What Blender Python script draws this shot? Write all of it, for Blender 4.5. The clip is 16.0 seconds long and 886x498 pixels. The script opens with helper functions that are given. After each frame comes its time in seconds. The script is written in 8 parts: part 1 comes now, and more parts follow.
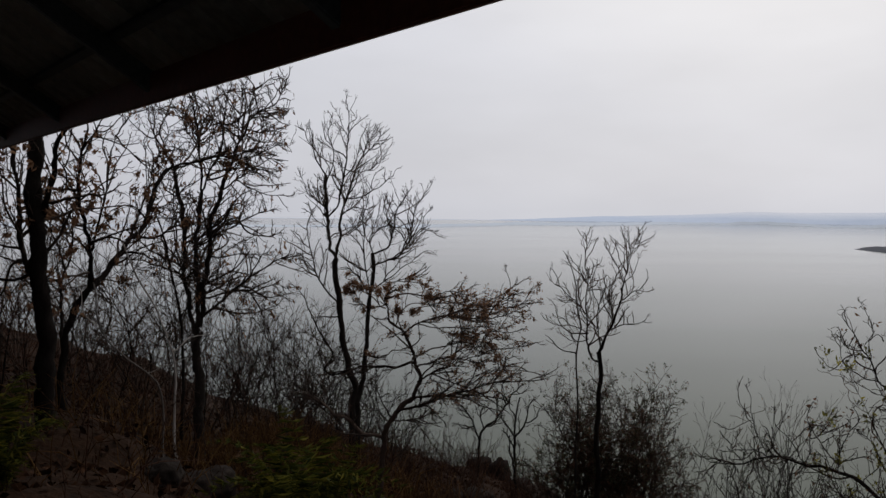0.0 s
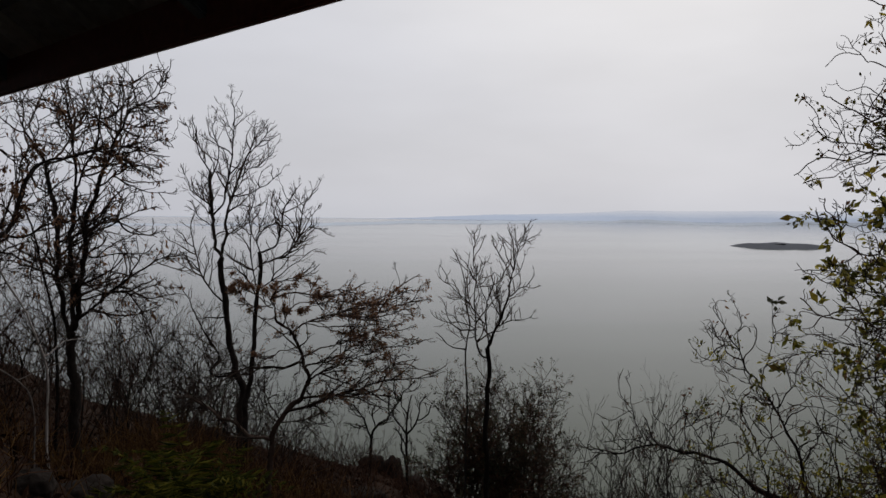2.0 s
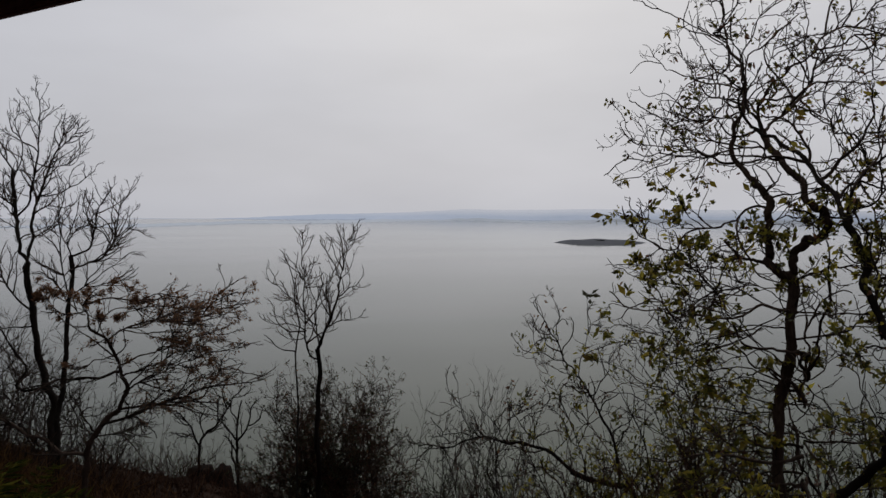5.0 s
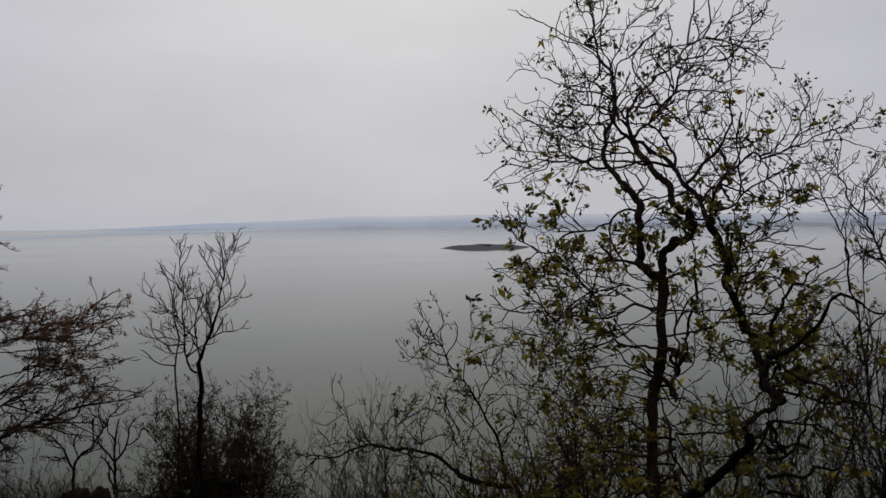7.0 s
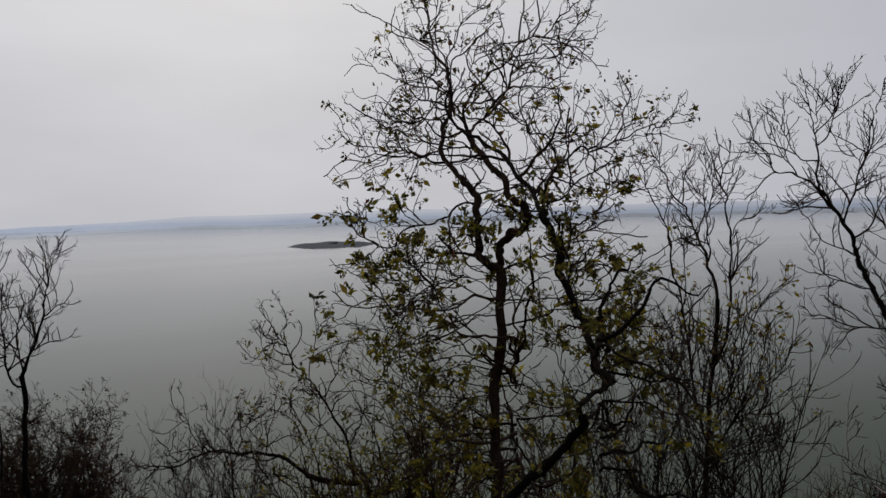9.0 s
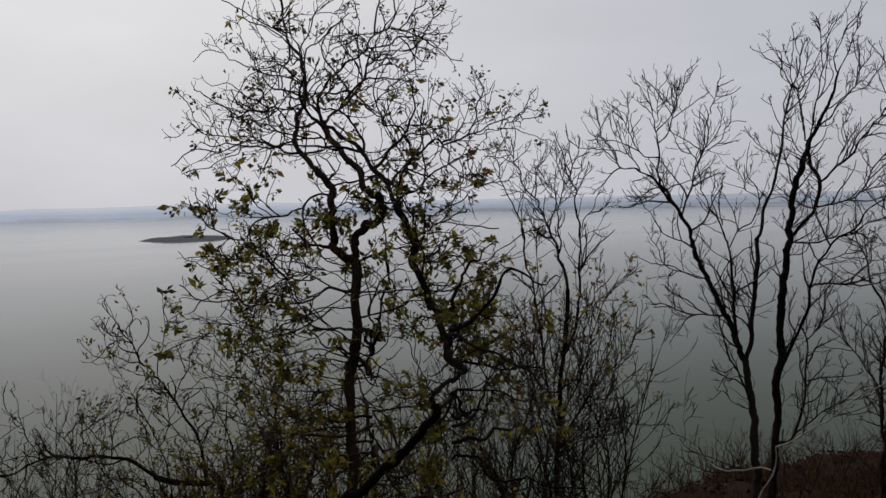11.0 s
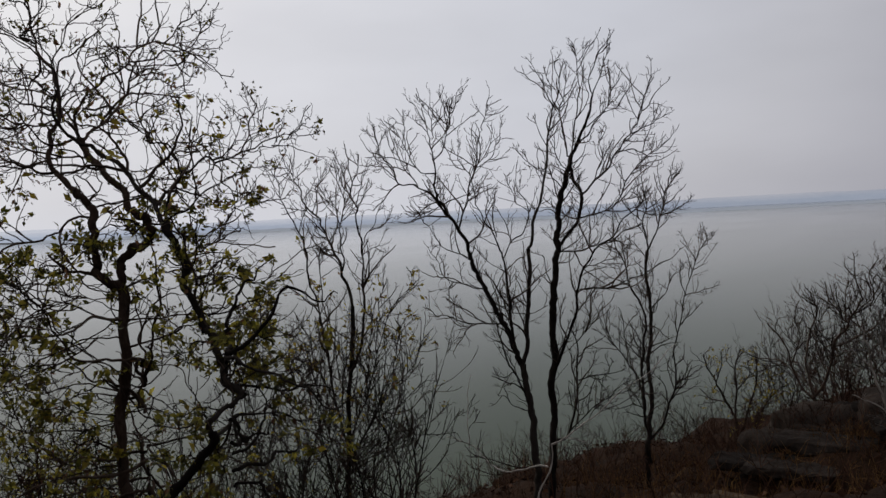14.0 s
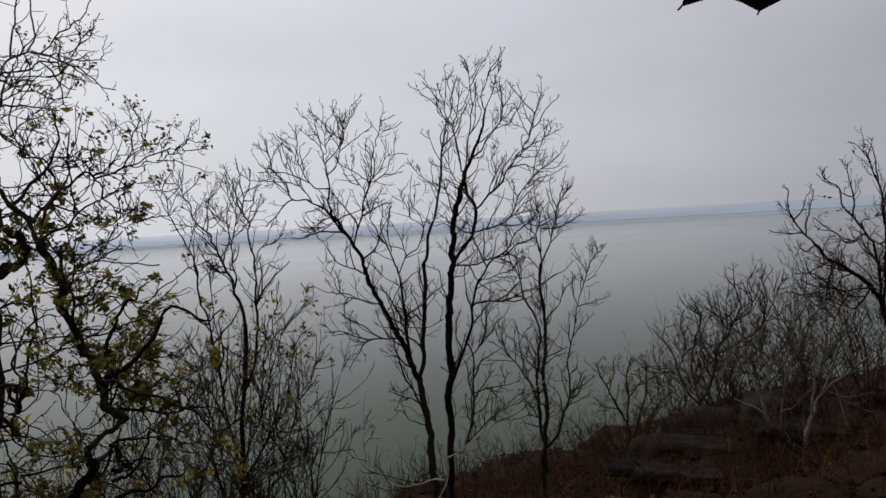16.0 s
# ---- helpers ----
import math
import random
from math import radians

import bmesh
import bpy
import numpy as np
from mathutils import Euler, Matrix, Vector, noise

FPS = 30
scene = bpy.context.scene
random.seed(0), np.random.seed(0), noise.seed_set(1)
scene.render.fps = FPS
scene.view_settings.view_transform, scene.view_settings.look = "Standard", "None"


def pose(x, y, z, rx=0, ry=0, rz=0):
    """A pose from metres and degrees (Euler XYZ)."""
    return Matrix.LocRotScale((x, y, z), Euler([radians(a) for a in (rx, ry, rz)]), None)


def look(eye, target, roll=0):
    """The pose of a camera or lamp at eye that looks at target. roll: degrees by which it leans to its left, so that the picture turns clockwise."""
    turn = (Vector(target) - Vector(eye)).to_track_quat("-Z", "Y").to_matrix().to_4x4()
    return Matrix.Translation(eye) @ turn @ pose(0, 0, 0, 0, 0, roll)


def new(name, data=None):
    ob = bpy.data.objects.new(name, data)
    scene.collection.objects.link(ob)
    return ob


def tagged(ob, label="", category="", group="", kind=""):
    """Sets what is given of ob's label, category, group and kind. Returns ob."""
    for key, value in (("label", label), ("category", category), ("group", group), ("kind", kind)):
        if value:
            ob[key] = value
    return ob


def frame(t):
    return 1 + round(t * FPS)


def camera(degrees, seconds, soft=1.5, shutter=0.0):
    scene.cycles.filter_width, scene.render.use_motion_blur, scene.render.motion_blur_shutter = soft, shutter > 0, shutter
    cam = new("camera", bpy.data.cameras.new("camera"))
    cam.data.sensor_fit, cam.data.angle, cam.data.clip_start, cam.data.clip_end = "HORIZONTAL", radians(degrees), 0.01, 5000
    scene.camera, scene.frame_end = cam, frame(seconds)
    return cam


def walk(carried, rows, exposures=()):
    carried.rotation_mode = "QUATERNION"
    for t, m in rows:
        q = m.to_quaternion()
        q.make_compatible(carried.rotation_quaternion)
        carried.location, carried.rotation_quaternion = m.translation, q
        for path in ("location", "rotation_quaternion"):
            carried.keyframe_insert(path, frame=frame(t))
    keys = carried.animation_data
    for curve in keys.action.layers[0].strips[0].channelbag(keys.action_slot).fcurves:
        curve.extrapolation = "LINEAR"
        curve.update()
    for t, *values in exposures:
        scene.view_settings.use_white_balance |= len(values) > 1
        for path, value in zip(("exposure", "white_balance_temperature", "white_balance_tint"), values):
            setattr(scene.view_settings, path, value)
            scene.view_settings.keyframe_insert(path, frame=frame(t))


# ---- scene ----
cam = camera(55.64, 16.0, soft=1.5)
PATH = [
    (0.0, 0.000, 0.000, 0.000, 87.66, -0.63, -0.00),
    (0.5, 0.015, 0.005, -0.003, 87.71, -0.53, -1.53),
    (1.0, 0.029, 0.009, -0.004, 87.73, -0.65, -3.23),
    (1.5, 0.042, 0.012, -0.005, 87.64, -0.83, -5.13),
    (2.0, 0.054, 0.014, -0.006, 87.63, -0.62, -7.29),
    (2.5, 0.066, 0.015, -0.006, 87.62, -0.49, -8.80),
    (3.0, 0.078, 0.015, -0.005, 87.63, -0.11, -10.64),
    (3.5, 0.089, 0.015, -0.005, 87.92, 0.02, -12.59),
    (4.0, 0.100, 0.014, -0.005, 87.83, -0.24, -14.71),
    (6.5, 0.154, 0.004, -0.007, 87.98, 0.40, -24.19),
    (7.0, 0.165, 0.001, -0.009, 88.12, 0.55, -26.29),
    (7.5, 0.176, -0.002, -0.011, 88.06, 0.89, -28.69),
    (8.0, 0.187, -0.005, -0.014, 87.87, 1.22, -31.49),
    (8.5, 0.199, -0.009, -0.017, 87.79, 1.80, -34.08),
    (9.0, 0.210, -0.013, -0.020, 87.68, 1.73, -36.72),
    (11.5, 0.265, -0.040, -0.041, 87.16, 1.78, -48.93),
    (12.0, 0.275, -0.047, -0.045, 87.48, 2.19, -51.90),
    (12.5, 0.284, -0.055, -0.049, 87.61, 2.12, -54.12),
    (13.0, 0.293, -0.063, -0.052, 87.51, 2.42, -56.49),
    (13.5, 0.301, -0.073, -0.054, 87.57, 2.49, -58.70),
    (14.0, 0.308, -0.083, -0.056, 87.74, 2.97, -60.54),
    (14.5, 0.314, -0.095, -0.057, 87.93, 3.40, -62.35),
    (15.0, 0.318, -0.108, -0.056, 88.16, 3.26, -63.97),
    (15.5, 0.321, -0.123, -0.054, 88.24, 3.28, -65.65),
    (16.0, 0.322, -0.139, -0.050, 88.33, 3.35, -67.39),
]
walk(cam, [(t, pose(*p)) for t, *p in PATH], [(0.0, 0.1), (2.0, 0.02), (3.5, -0.08), (7.0, -0.22), (9.0, -0.15), (12.5, 0.06), (16.0, 0.2)])

# ---- light: overcast sky, veiled sun over the lake ----
SUN_AZ, SUN_EL = radians(24), radians(38)
sun_dir = Vector((math.sin(SUN_AZ) * math.cos(SUN_EL), math.cos(SUN_AZ) * math.cos(SUN_EL), math.sin(SUN_EL)))
world = bpy.data.worlds.new("overcast")
scene.world = world
world.use_nodes = True
wn, wl = world.node_tree.nodes, world.node_tree.links
wn.clear()
w_out, w_bg = wn.new("ShaderNodeOutputWorld"), wn.new("ShaderNodeBackground")
w_sky = wn.new("ShaderNodeTexSky")
w_sky.sky_type, w_sky.sun_disc = "NISHITA", False
w_sky.sun_elevation, w_sky.sun_rotation = SUN_EL, SUN_AZ
w_sky.dust_density = 4.0
w_scale = wn.new("ShaderNodeVectorMath")
w_scale.operation = "SCALE"
w_scale.inputs["Scale"].default_value = 0.06
w_co = wn.new("ShaderNodeTexCoord")
w_dot = wn.new("ShaderNodeVectorMath")
w_dot.operation = "DOT_PRODUCT"
w_dot.inputs[1].default_value = sun_dir
w_glow = wn.new("ShaderNodeMapRange")
w_glow.inputs["From Min"].default_value, w_glow.inputs["From Max"].default_value = -0.6, 1.0
w_ramp = wn.new("ShaderNodeValToRGB")
w_ramp.color_ramp.elements[0].color = (0.20, 0.22, 0.26, 1)
w_ramp.color_ramp.elements[1].color = (0.90, 0.885, 0.88, 1)
for at, col in ((0.58, (0.364, 0.364, 0.408)), (0.68, (0.467, 0.468, 0.508)), (0.78, (0.55, 0.56, 0.614)), (0.90, (0.655, 0.66, 0.705))):
    w_ramp.color_ramp.elements.new(at).color = (*col, 1)
w_map = wn.new("ShaderNodeMapping")
w_map.inputs["Scale"].default_value = (1.0, 1.0, 3.2)
w_noise = wn.new("ShaderNodeTexNoise")
w_noise.inputs["Scale"].default_value, w_noise.inputs["Detail"].default_value = 2.6, 4.0
w_cloud = wn.new("ShaderNodeMapRange")
w_cloud.inputs["From Min"].default_value, w_cloud.inputs["From Max"].default_value = 0.3, 0.7
w_cloud.inputs["To Min"].default_value, w_cloud.inputs["To Max"].default_value = 0.93, 1.06
w_mul = wn.new("ShaderNodeVectorMath")
w_mul.operation = "SCALE"
w_mix = wn.new("ShaderNodeMix")
w_mix.data_type = "RGBA"
w_mix.inputs["Factor"].default_value = 0.93
wl.new(w_co.outputs["Generated"], w_dot.inputs[0])
wl.new(w_dot.outputs["Value"], w_glow.inputs["Value"])
wl.new(w_glow.outputs["Result"], w_ramp.inputs["Fac"])
wl.new(w_co.outputs["Generated"], w_map.inputs["Vector"])
wl.new(w_map.outputs["Vector"], w_noise.inputs["Vector"])
wl.new(w_noise.outputs["Fac"], w_cloud.inputs["Value"])
wl.new(w_ramp.outputs["Color"], w_mul.inputs[0])
wl.new(w_cloud.outputs["Result"], w_mul.inputs["Scale"])
wl.new(w_sky.outputs["Color"], w_scale.inputs[0])
wl.new(w_scale.outputs["Vector"], w_mix.inputs["A"])
wl.new(w_mul.outputs["Vector"], w_mix.inputs["B"])
wl.new(w_mix.outputs["Result"], w_bg.inputs["Color"])
wl.new(w_bg.outputs["Background"], w_out.inputs["Surface"])
sun = new("sun", bpy.data.lights.new("sun", "SUN"))
sun.data.energy, sun.data.angle, sun.data.color = 0.5, radians(25), (1.0, 0.96, 0.9)
sun.matrix_world = look(sun_dir * 50, (0, 0, 0))


# ---- materials ----
def material(name, colours, rough=0.85, scale=6.0, fine=60.0, bump=0.3, spread="noise", metal=0.0, through_light=0.0, stretch=(1, 1, 1), depth=0.01):
    """Two scales of variation between the colours, with relief. spread: noise, island or object adds a random shift of tone."""
    m = bpy.data.materials.new(name)
    m.use_nodes = True
    n, k = m.node_tree.nodes, m.node_tree.links
    bsdf, out = n["Principled BSDF"], n["Material Output"]
    bsdf.inputs["Roughness"].default_value, bsdf.inputs["Metallic"].default_value = rough, metal
    bsdf.inputs["Specular IOR Level"].default_value = 0.05 if rough >= 0.85 else 0.25
    co, mp = n.new("ShaderNodeTexCoord"), n.new("ShaderNodeMapping")
    mp.inputs["Scale"].default_value = stretch
    k.new(co.outputs["Object"], mp.inputs["Vector"])
    big, small = n.new("ShaderNodeTexNoise"), n.new("ShaderNodeTexNoise")
    big.inputs["Scale"].default_value, big.inputs["Detail"].default_value = scale, 5.0
    small.inputs["Scale"].default_value, small.inputs["Detail"].default_value = fine, 6.0
    k.new(mp.outputs["Vector"], big.inputs["Vector"])
    k.new(mp.outputs["Vector"], small.inputs["Vector"])
    add = n.new("ShaderNodeMath")
    add.operation = "MULTIPLY_ADD"
    add.inputs[1].default_value = 0.5
    half = n.new("ShaderNodeMath")
    half.operation = "MULTIPLY"
    half.inputs[1].default_value = 0.5
    k.new(small.outputs["Fac"], half.inputs[0])
    k.new(big.outputs["Fac"], add.inputs[0])
    k.new(half.outputs[0], add.inputs[2])
    source = add.outputs[0]
    if spread != "noise":
        pick = n.new("ShaderNodeNewGeometry" if spread == "island" else "ShaderNodeObjectInfo")
        rnd = n.new("ShaderNodeMath")
        rnd.operation = "MULTIPLY_ADD"
        rnd.inputs[1].default_value, rnd.inputs[2].default_value = 0.5, -0.25
        k.new(pick.outputs["Random Per Island" if spread == "island" else "Random"], rnd.inputs[0])
        plus = n.new("ShaderNodeMath")
        plus.operation = "ADD"
        k.new(rnd.outputs[0], plus.inputs[0])
        k.new(source, plus.inputs[1])
        source = plus.outputs[0]
    ramp = n.new("ShaderNodeValToRGB")
    e = ramp.color_ramp.elements
    e[0].position, e[1].position = 0.25, 0.75
    e[0].color, e[1].color = (*colours[0], 1), (*colours[-1], 1)
    for i, c in enumerate(colours[1:-1]):
        e.new(0.25 + 0.5 * (i + 1) / (len(colours) - 1)).color = (*c, 1)
    k.new(source, ramp.inputs["Fac"])
    k.new(ramp.outputs["Color"], bsdf.inputs["Base Color"])
    if bump:
        b = n.new("ShaderNodeBump")
        b.inputs["Strength"].default_value, b.inputs["Distance"].default_value = bump, depth
        k.new(add.outputs[0], b.inputs["Height"])
        k.new(b.outputs["Normal"], bsdf.inputs["Normal"])
    if through_light:
        tl, mix = n.new("ShaderNodeBsdfTranslucent"), n.new("ShaderNodeMixShader")
        mix.inputs["Fac"].default_value = through_light
        k.new(ramp.outputs["Color"], tl.inputs["Color"])
        k.new(bsdf.outputs[0], mix.inputs[1])
        k.new(tl.outputs[0], mix.inputs[2])
        k.new(mix.outputs[0], out.inputs["Surface"])
    return m


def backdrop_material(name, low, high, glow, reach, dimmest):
    """Far land seen through miles of damp air: the haze is painted as emission."""
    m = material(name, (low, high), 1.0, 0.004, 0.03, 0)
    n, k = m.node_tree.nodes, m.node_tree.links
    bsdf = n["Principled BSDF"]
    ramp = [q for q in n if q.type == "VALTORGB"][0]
    # painted airlight: the glow is brighter towards the veiled sun than to the east
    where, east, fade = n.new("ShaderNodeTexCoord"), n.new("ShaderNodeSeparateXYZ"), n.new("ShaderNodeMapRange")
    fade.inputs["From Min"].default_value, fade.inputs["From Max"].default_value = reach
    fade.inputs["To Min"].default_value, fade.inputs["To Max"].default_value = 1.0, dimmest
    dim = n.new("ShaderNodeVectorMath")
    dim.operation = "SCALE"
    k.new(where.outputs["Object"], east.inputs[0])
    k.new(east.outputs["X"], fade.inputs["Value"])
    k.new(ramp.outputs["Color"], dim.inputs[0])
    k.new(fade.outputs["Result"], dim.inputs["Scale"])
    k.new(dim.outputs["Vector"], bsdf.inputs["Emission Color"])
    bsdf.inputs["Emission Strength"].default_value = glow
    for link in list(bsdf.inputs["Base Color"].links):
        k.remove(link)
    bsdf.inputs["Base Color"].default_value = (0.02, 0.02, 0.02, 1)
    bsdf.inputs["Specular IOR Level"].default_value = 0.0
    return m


BARK = material("dark_bark", ((0.007, 0.005, 0.004), (0.016, 0.0122, 0.0098), (0.038, 0.031, 0.0255)), 0.92, 9, 60, 0.9, "object", stretch=(1, 1, 0.35))
BARK_BROWN = material("brown_bark", ((0.018, 0.0105, 0.0075), (0.045, 0.029, 0.021), (0.095, 0.066, 0.05)), 0.92, 9, 60, 0.9, "object", stretch=(1, 1, 0.35))
BARK_PALE = material("pale_bark", ((0.12, 0.1, 0.085), (0.27, 0.235, 0.2), (0.44, 0.39, 0.34)), 0.85, 6, 50, 0.5, "object", stretch=(1, 1, 0.35))
TWIG = material("twig_bark", ((0.016, 0.011, 0.0085), (0.042, 0.03, 0.023), (0.078, 0.055, 0.042)), 0.9, 9, 80, 0, "island")
TWIG_PALE = material("pale_twig_bark", ((0.05, 0.042, 0.036), (0.1, 0.085, 0.075), (0.17, 0.15, 0.135)), 0.9, 9, 80, 0, "island")
BRUSH = material("dry_brush", ((0.016, 0.0075, 0.005), (0.04, 0.0195, 0.0125), (0.095, 0.048, 0.03)), 0.95, 3, 40, 0, "island")
LEAF_GREEN = material("green_leaf", ((0.05, 0.055, 0.01), (0.19, 0.175, 0.028), (0.46, 0.38, 0.055)), 0.45, 4, 50, 0, "island", through_light=0.55)
LEAF_OLIVE = material("olive_leaf", ((0.03, 0.03, 0.008), (0.085, 0.078, 0.016), (0.24, 0.2, 0.035)), 0.5, 4, 50, 0, "island", through_light=0.4)
LEAF_DARK = material("dark_green_leaf", ((0.02, 0.022, 0.01), (0.045, 0.046, 0.02), (0.085, 0.072, 0.035)), 0.6, 4, 50, 0, "island", through_light=0.25)
LEAF_BROWN = material("dead_leaf", ((0.05, 0.025, 0.014), (0.13, 0.06, 0.032), (0.22, 0.115, 0.06)), 0.8, 4, 50, 0, "island", through_light=0.5)
LITTER_LEAF = material("fallen_leaf", ((0.013, 0.0065, 0.0038), (0.033, 0.0155, 0.0085), (0.072, 0.033, 0.016)), 0.9, 4, 50, 0, "island")
LEAF_RUST = material("rust_leaf", ((0.075, 0.036, 0.021), (0.17, 0.085, 0.046), (0.29, 0.165, 0.09)), 0.8, 4, 50, 0, "island", through_light=0.55)
LEAF_YELLOW = material("yellowing_leaf", ((0.12, 0.08, 0.015), (0.32, 0.24, 0.035), (0.45, 0.36, 0.06)), 0.6, 4, 50, 0, "island", through_light=0.5)
FERN = material("fern_green", ((0.022, 0.029, 0.005), (0.062, 0.068, 0.009), (0.17, 0.145, 0.02)), 0.85, 4, 40, 0, "island", through_light=0.35)
GRASS = material("dry_grass", ((0.045, 0.022, 0.01), (0.11, 0.055, 0.02), (0.2, 0.11, 0.04)), 0.9, 3, 30, 0, "island", through_light=0.25)
LITTER = material("leaf_litter_soil", ((0.0068, 0.0038, 0.0026), (0.0165, 0.0088, 0.0052), (0.031, 0.0158, 0.0085), (0.013, 0.0082, 0.0056)), 0.95, 1.5, 16, 1.0, depth=0.08)
ROCK = material("dark_weathered_rock", ((0.009, 0.007, 0.0055), (0.02, 0.015, 0.012), (0.045, 0.034, 0.027)), 0.92, 1.4, 18, 0.9, "object", depth=0.05)
ROCK_LIGHT = material("bleached_rock", ((0.02, 0.014, 0.009), (0.06, 0.042, 0.028), (0.16, 0.115, 0.075)), 0.9, 1.4, 18, 0.8, "object", depth=0.05)
ISLAND = material("island_scrub", ((0.075, 0.08, 0.088), (0.11, 0.115, 0.128), (0.15, 0.155, 0.17)), 1.0, 0.03, 0.4, 0)
SHORE = backdrop_material("haze_painted_far_shore", (0.365, 0.40, 0.465), (0.41, 0.44, 0.50), 1.0, (800, 2600), 0.58)
HILLS = backdrop_material("haze_painted_far_hills", (0.355, 0.405, 0.51), (0.415, 0.46, 0.56), 1.0, (1200, 4600), 0.66)
# painted haze and low cloud: the crest of the hills turns transparent upwards
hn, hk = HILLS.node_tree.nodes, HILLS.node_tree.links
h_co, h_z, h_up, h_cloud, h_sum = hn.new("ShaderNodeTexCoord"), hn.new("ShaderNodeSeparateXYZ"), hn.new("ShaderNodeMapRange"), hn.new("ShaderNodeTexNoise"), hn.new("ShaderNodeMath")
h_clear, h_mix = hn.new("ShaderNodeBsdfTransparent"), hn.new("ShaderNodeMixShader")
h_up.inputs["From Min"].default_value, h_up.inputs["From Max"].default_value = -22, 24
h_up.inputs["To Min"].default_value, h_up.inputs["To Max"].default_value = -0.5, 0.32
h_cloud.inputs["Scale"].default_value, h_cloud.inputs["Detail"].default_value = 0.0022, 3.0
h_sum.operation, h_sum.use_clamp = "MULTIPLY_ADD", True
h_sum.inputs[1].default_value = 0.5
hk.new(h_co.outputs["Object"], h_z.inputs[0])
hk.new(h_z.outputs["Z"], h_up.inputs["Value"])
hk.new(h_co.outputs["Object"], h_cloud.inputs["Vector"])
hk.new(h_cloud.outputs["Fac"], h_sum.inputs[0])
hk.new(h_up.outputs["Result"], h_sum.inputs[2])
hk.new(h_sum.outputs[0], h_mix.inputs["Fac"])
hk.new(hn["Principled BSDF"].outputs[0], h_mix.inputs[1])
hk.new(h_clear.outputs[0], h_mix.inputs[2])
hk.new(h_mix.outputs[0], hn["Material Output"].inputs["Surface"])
FASCIA = material("oxide_red_painted_steel", ((0.07, 0.018, 0.012), (0.13, 0.034, 0.022), (0.19, 0.058, 0.038)), 0.6, 2, 40, 0.2)
STEEL = material("blue_grey_painted_steel", ((0.03, 0.037, 0.04), (0.055, 0.065, 0.07), (0.09, 0.1, 0.105)), 0.5, 3, 40, 0.15)
SHEET = material("galvanised_roof_sheet", ((0.1, 0.1, 0.088), (0.17, 0.168, 0.15), (0.24, 0.235, 0.21)), 0.6, 1.5, 25, 0.2, "object")
CONCRETE = material("worn_concrete", ((0.12, 0.115, 0.105), (0.22, 0.21, 0.195), (0.32, 0.31, 0.29)), 0.9, 1.5, 30, 0.5)
CANVAS = material("dark_plum_canvas", ((0.012, 0.006, 0.01), (0.025, 0.012, 0.02), (0.04, 0.02, 0.03)), 0.85, 3, 120, 0.2)

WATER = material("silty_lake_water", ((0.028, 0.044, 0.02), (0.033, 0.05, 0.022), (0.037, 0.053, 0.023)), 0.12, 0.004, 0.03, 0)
wt, wk = WATER.node_tree.nodes, WATER.node_tree.links
wb = wt["Principled BSDF"]
wb.inputs["IOR"].default_value, wb.inputs["Specular IOR Level"].default_value = 1.33, 0.27
ripple = wt.new("ShaderNodeTexNoise")
ripple.inputs["Scale"].default_value, ripple.inputs["Detail"].default_value = 0.7, 5.0
swell = wt.new("ShaderNodeTexNoise")
swell.inputs["Scale"].default_value, swell.inputs["Detail"].default_value = 0.012, 4.0
lanes = wt.new("ShaderNodeMapRange")
lanes.inputs["From Min"].default_value, lanes.inputs["From Max"].default_value = 0.35, 0.65
lanes.inputs["To Min"].default_value, lanes.inputs["To Max"].default_value = 0.07, 0.085
w_obj, w_str = wt.new("ShaderNodeTexCoord"), wt.new("ShaderNodeMapping")
w_str.inputs["Scale"].default_value = (0.3, 1.0, 1.0)
w_str.inputs["Rotation"].default_value = (0, 0, radians(40))
r_bump = wt.new("ShaderNodeBump")
r_bump.inputs["Strength"].default_value, r_bump.inputs["Distance"].default_value = 0.06, 0.08
wk.new(w_obj.outputs["Object"], w_str.inputs["Vector"])
wk.new(w_obj.outputs["Object"], ripple.inputs["Vector"])
wk.new(w_str.outputs["Vector"], swell.inputs["Vector"])
wk.new(ripple.outputs["Fac"], r_bump.inputs["Height"])
wk.new(swell.outputs["Fac"], lanes.inputs["Value"])
wk.new(lanes.outputs["Result"], wb.inputs["Roughness"])
wk.new(r_bump.outputs["Normal"], wb.inputs["Normal"])
# painted sheen: reflection is weakened towards the east to darken the water there
w_sep, w_az, w_dim_east = wt.new("ShaderNodeSeparateXYZ"), wt.new("ShaderNodeMath"), wt.new("ShaderNodeMapRange")
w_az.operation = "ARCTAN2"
w_dim_east.inputs["From Min"].default_value, w_dim_east.inputs["From Max"].default_value = 0.35, 1.15
w_dim_east.inputs["To Min"].default_value, w_dim_east.inputs["To Max"].default_value = 0.22, 0.08
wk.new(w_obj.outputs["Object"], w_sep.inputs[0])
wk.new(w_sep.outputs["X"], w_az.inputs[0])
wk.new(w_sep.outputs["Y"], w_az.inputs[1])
wk.new(w_az.outputs[0], w_dim_east.inputs["Value"])
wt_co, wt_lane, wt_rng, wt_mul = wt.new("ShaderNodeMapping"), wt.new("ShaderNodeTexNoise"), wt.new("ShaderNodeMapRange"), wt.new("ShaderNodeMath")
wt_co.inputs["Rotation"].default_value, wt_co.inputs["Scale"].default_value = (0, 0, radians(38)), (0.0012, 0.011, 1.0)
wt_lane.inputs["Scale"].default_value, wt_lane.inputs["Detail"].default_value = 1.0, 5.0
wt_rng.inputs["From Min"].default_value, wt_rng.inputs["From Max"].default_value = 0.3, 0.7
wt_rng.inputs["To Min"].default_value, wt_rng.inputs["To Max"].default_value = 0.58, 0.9
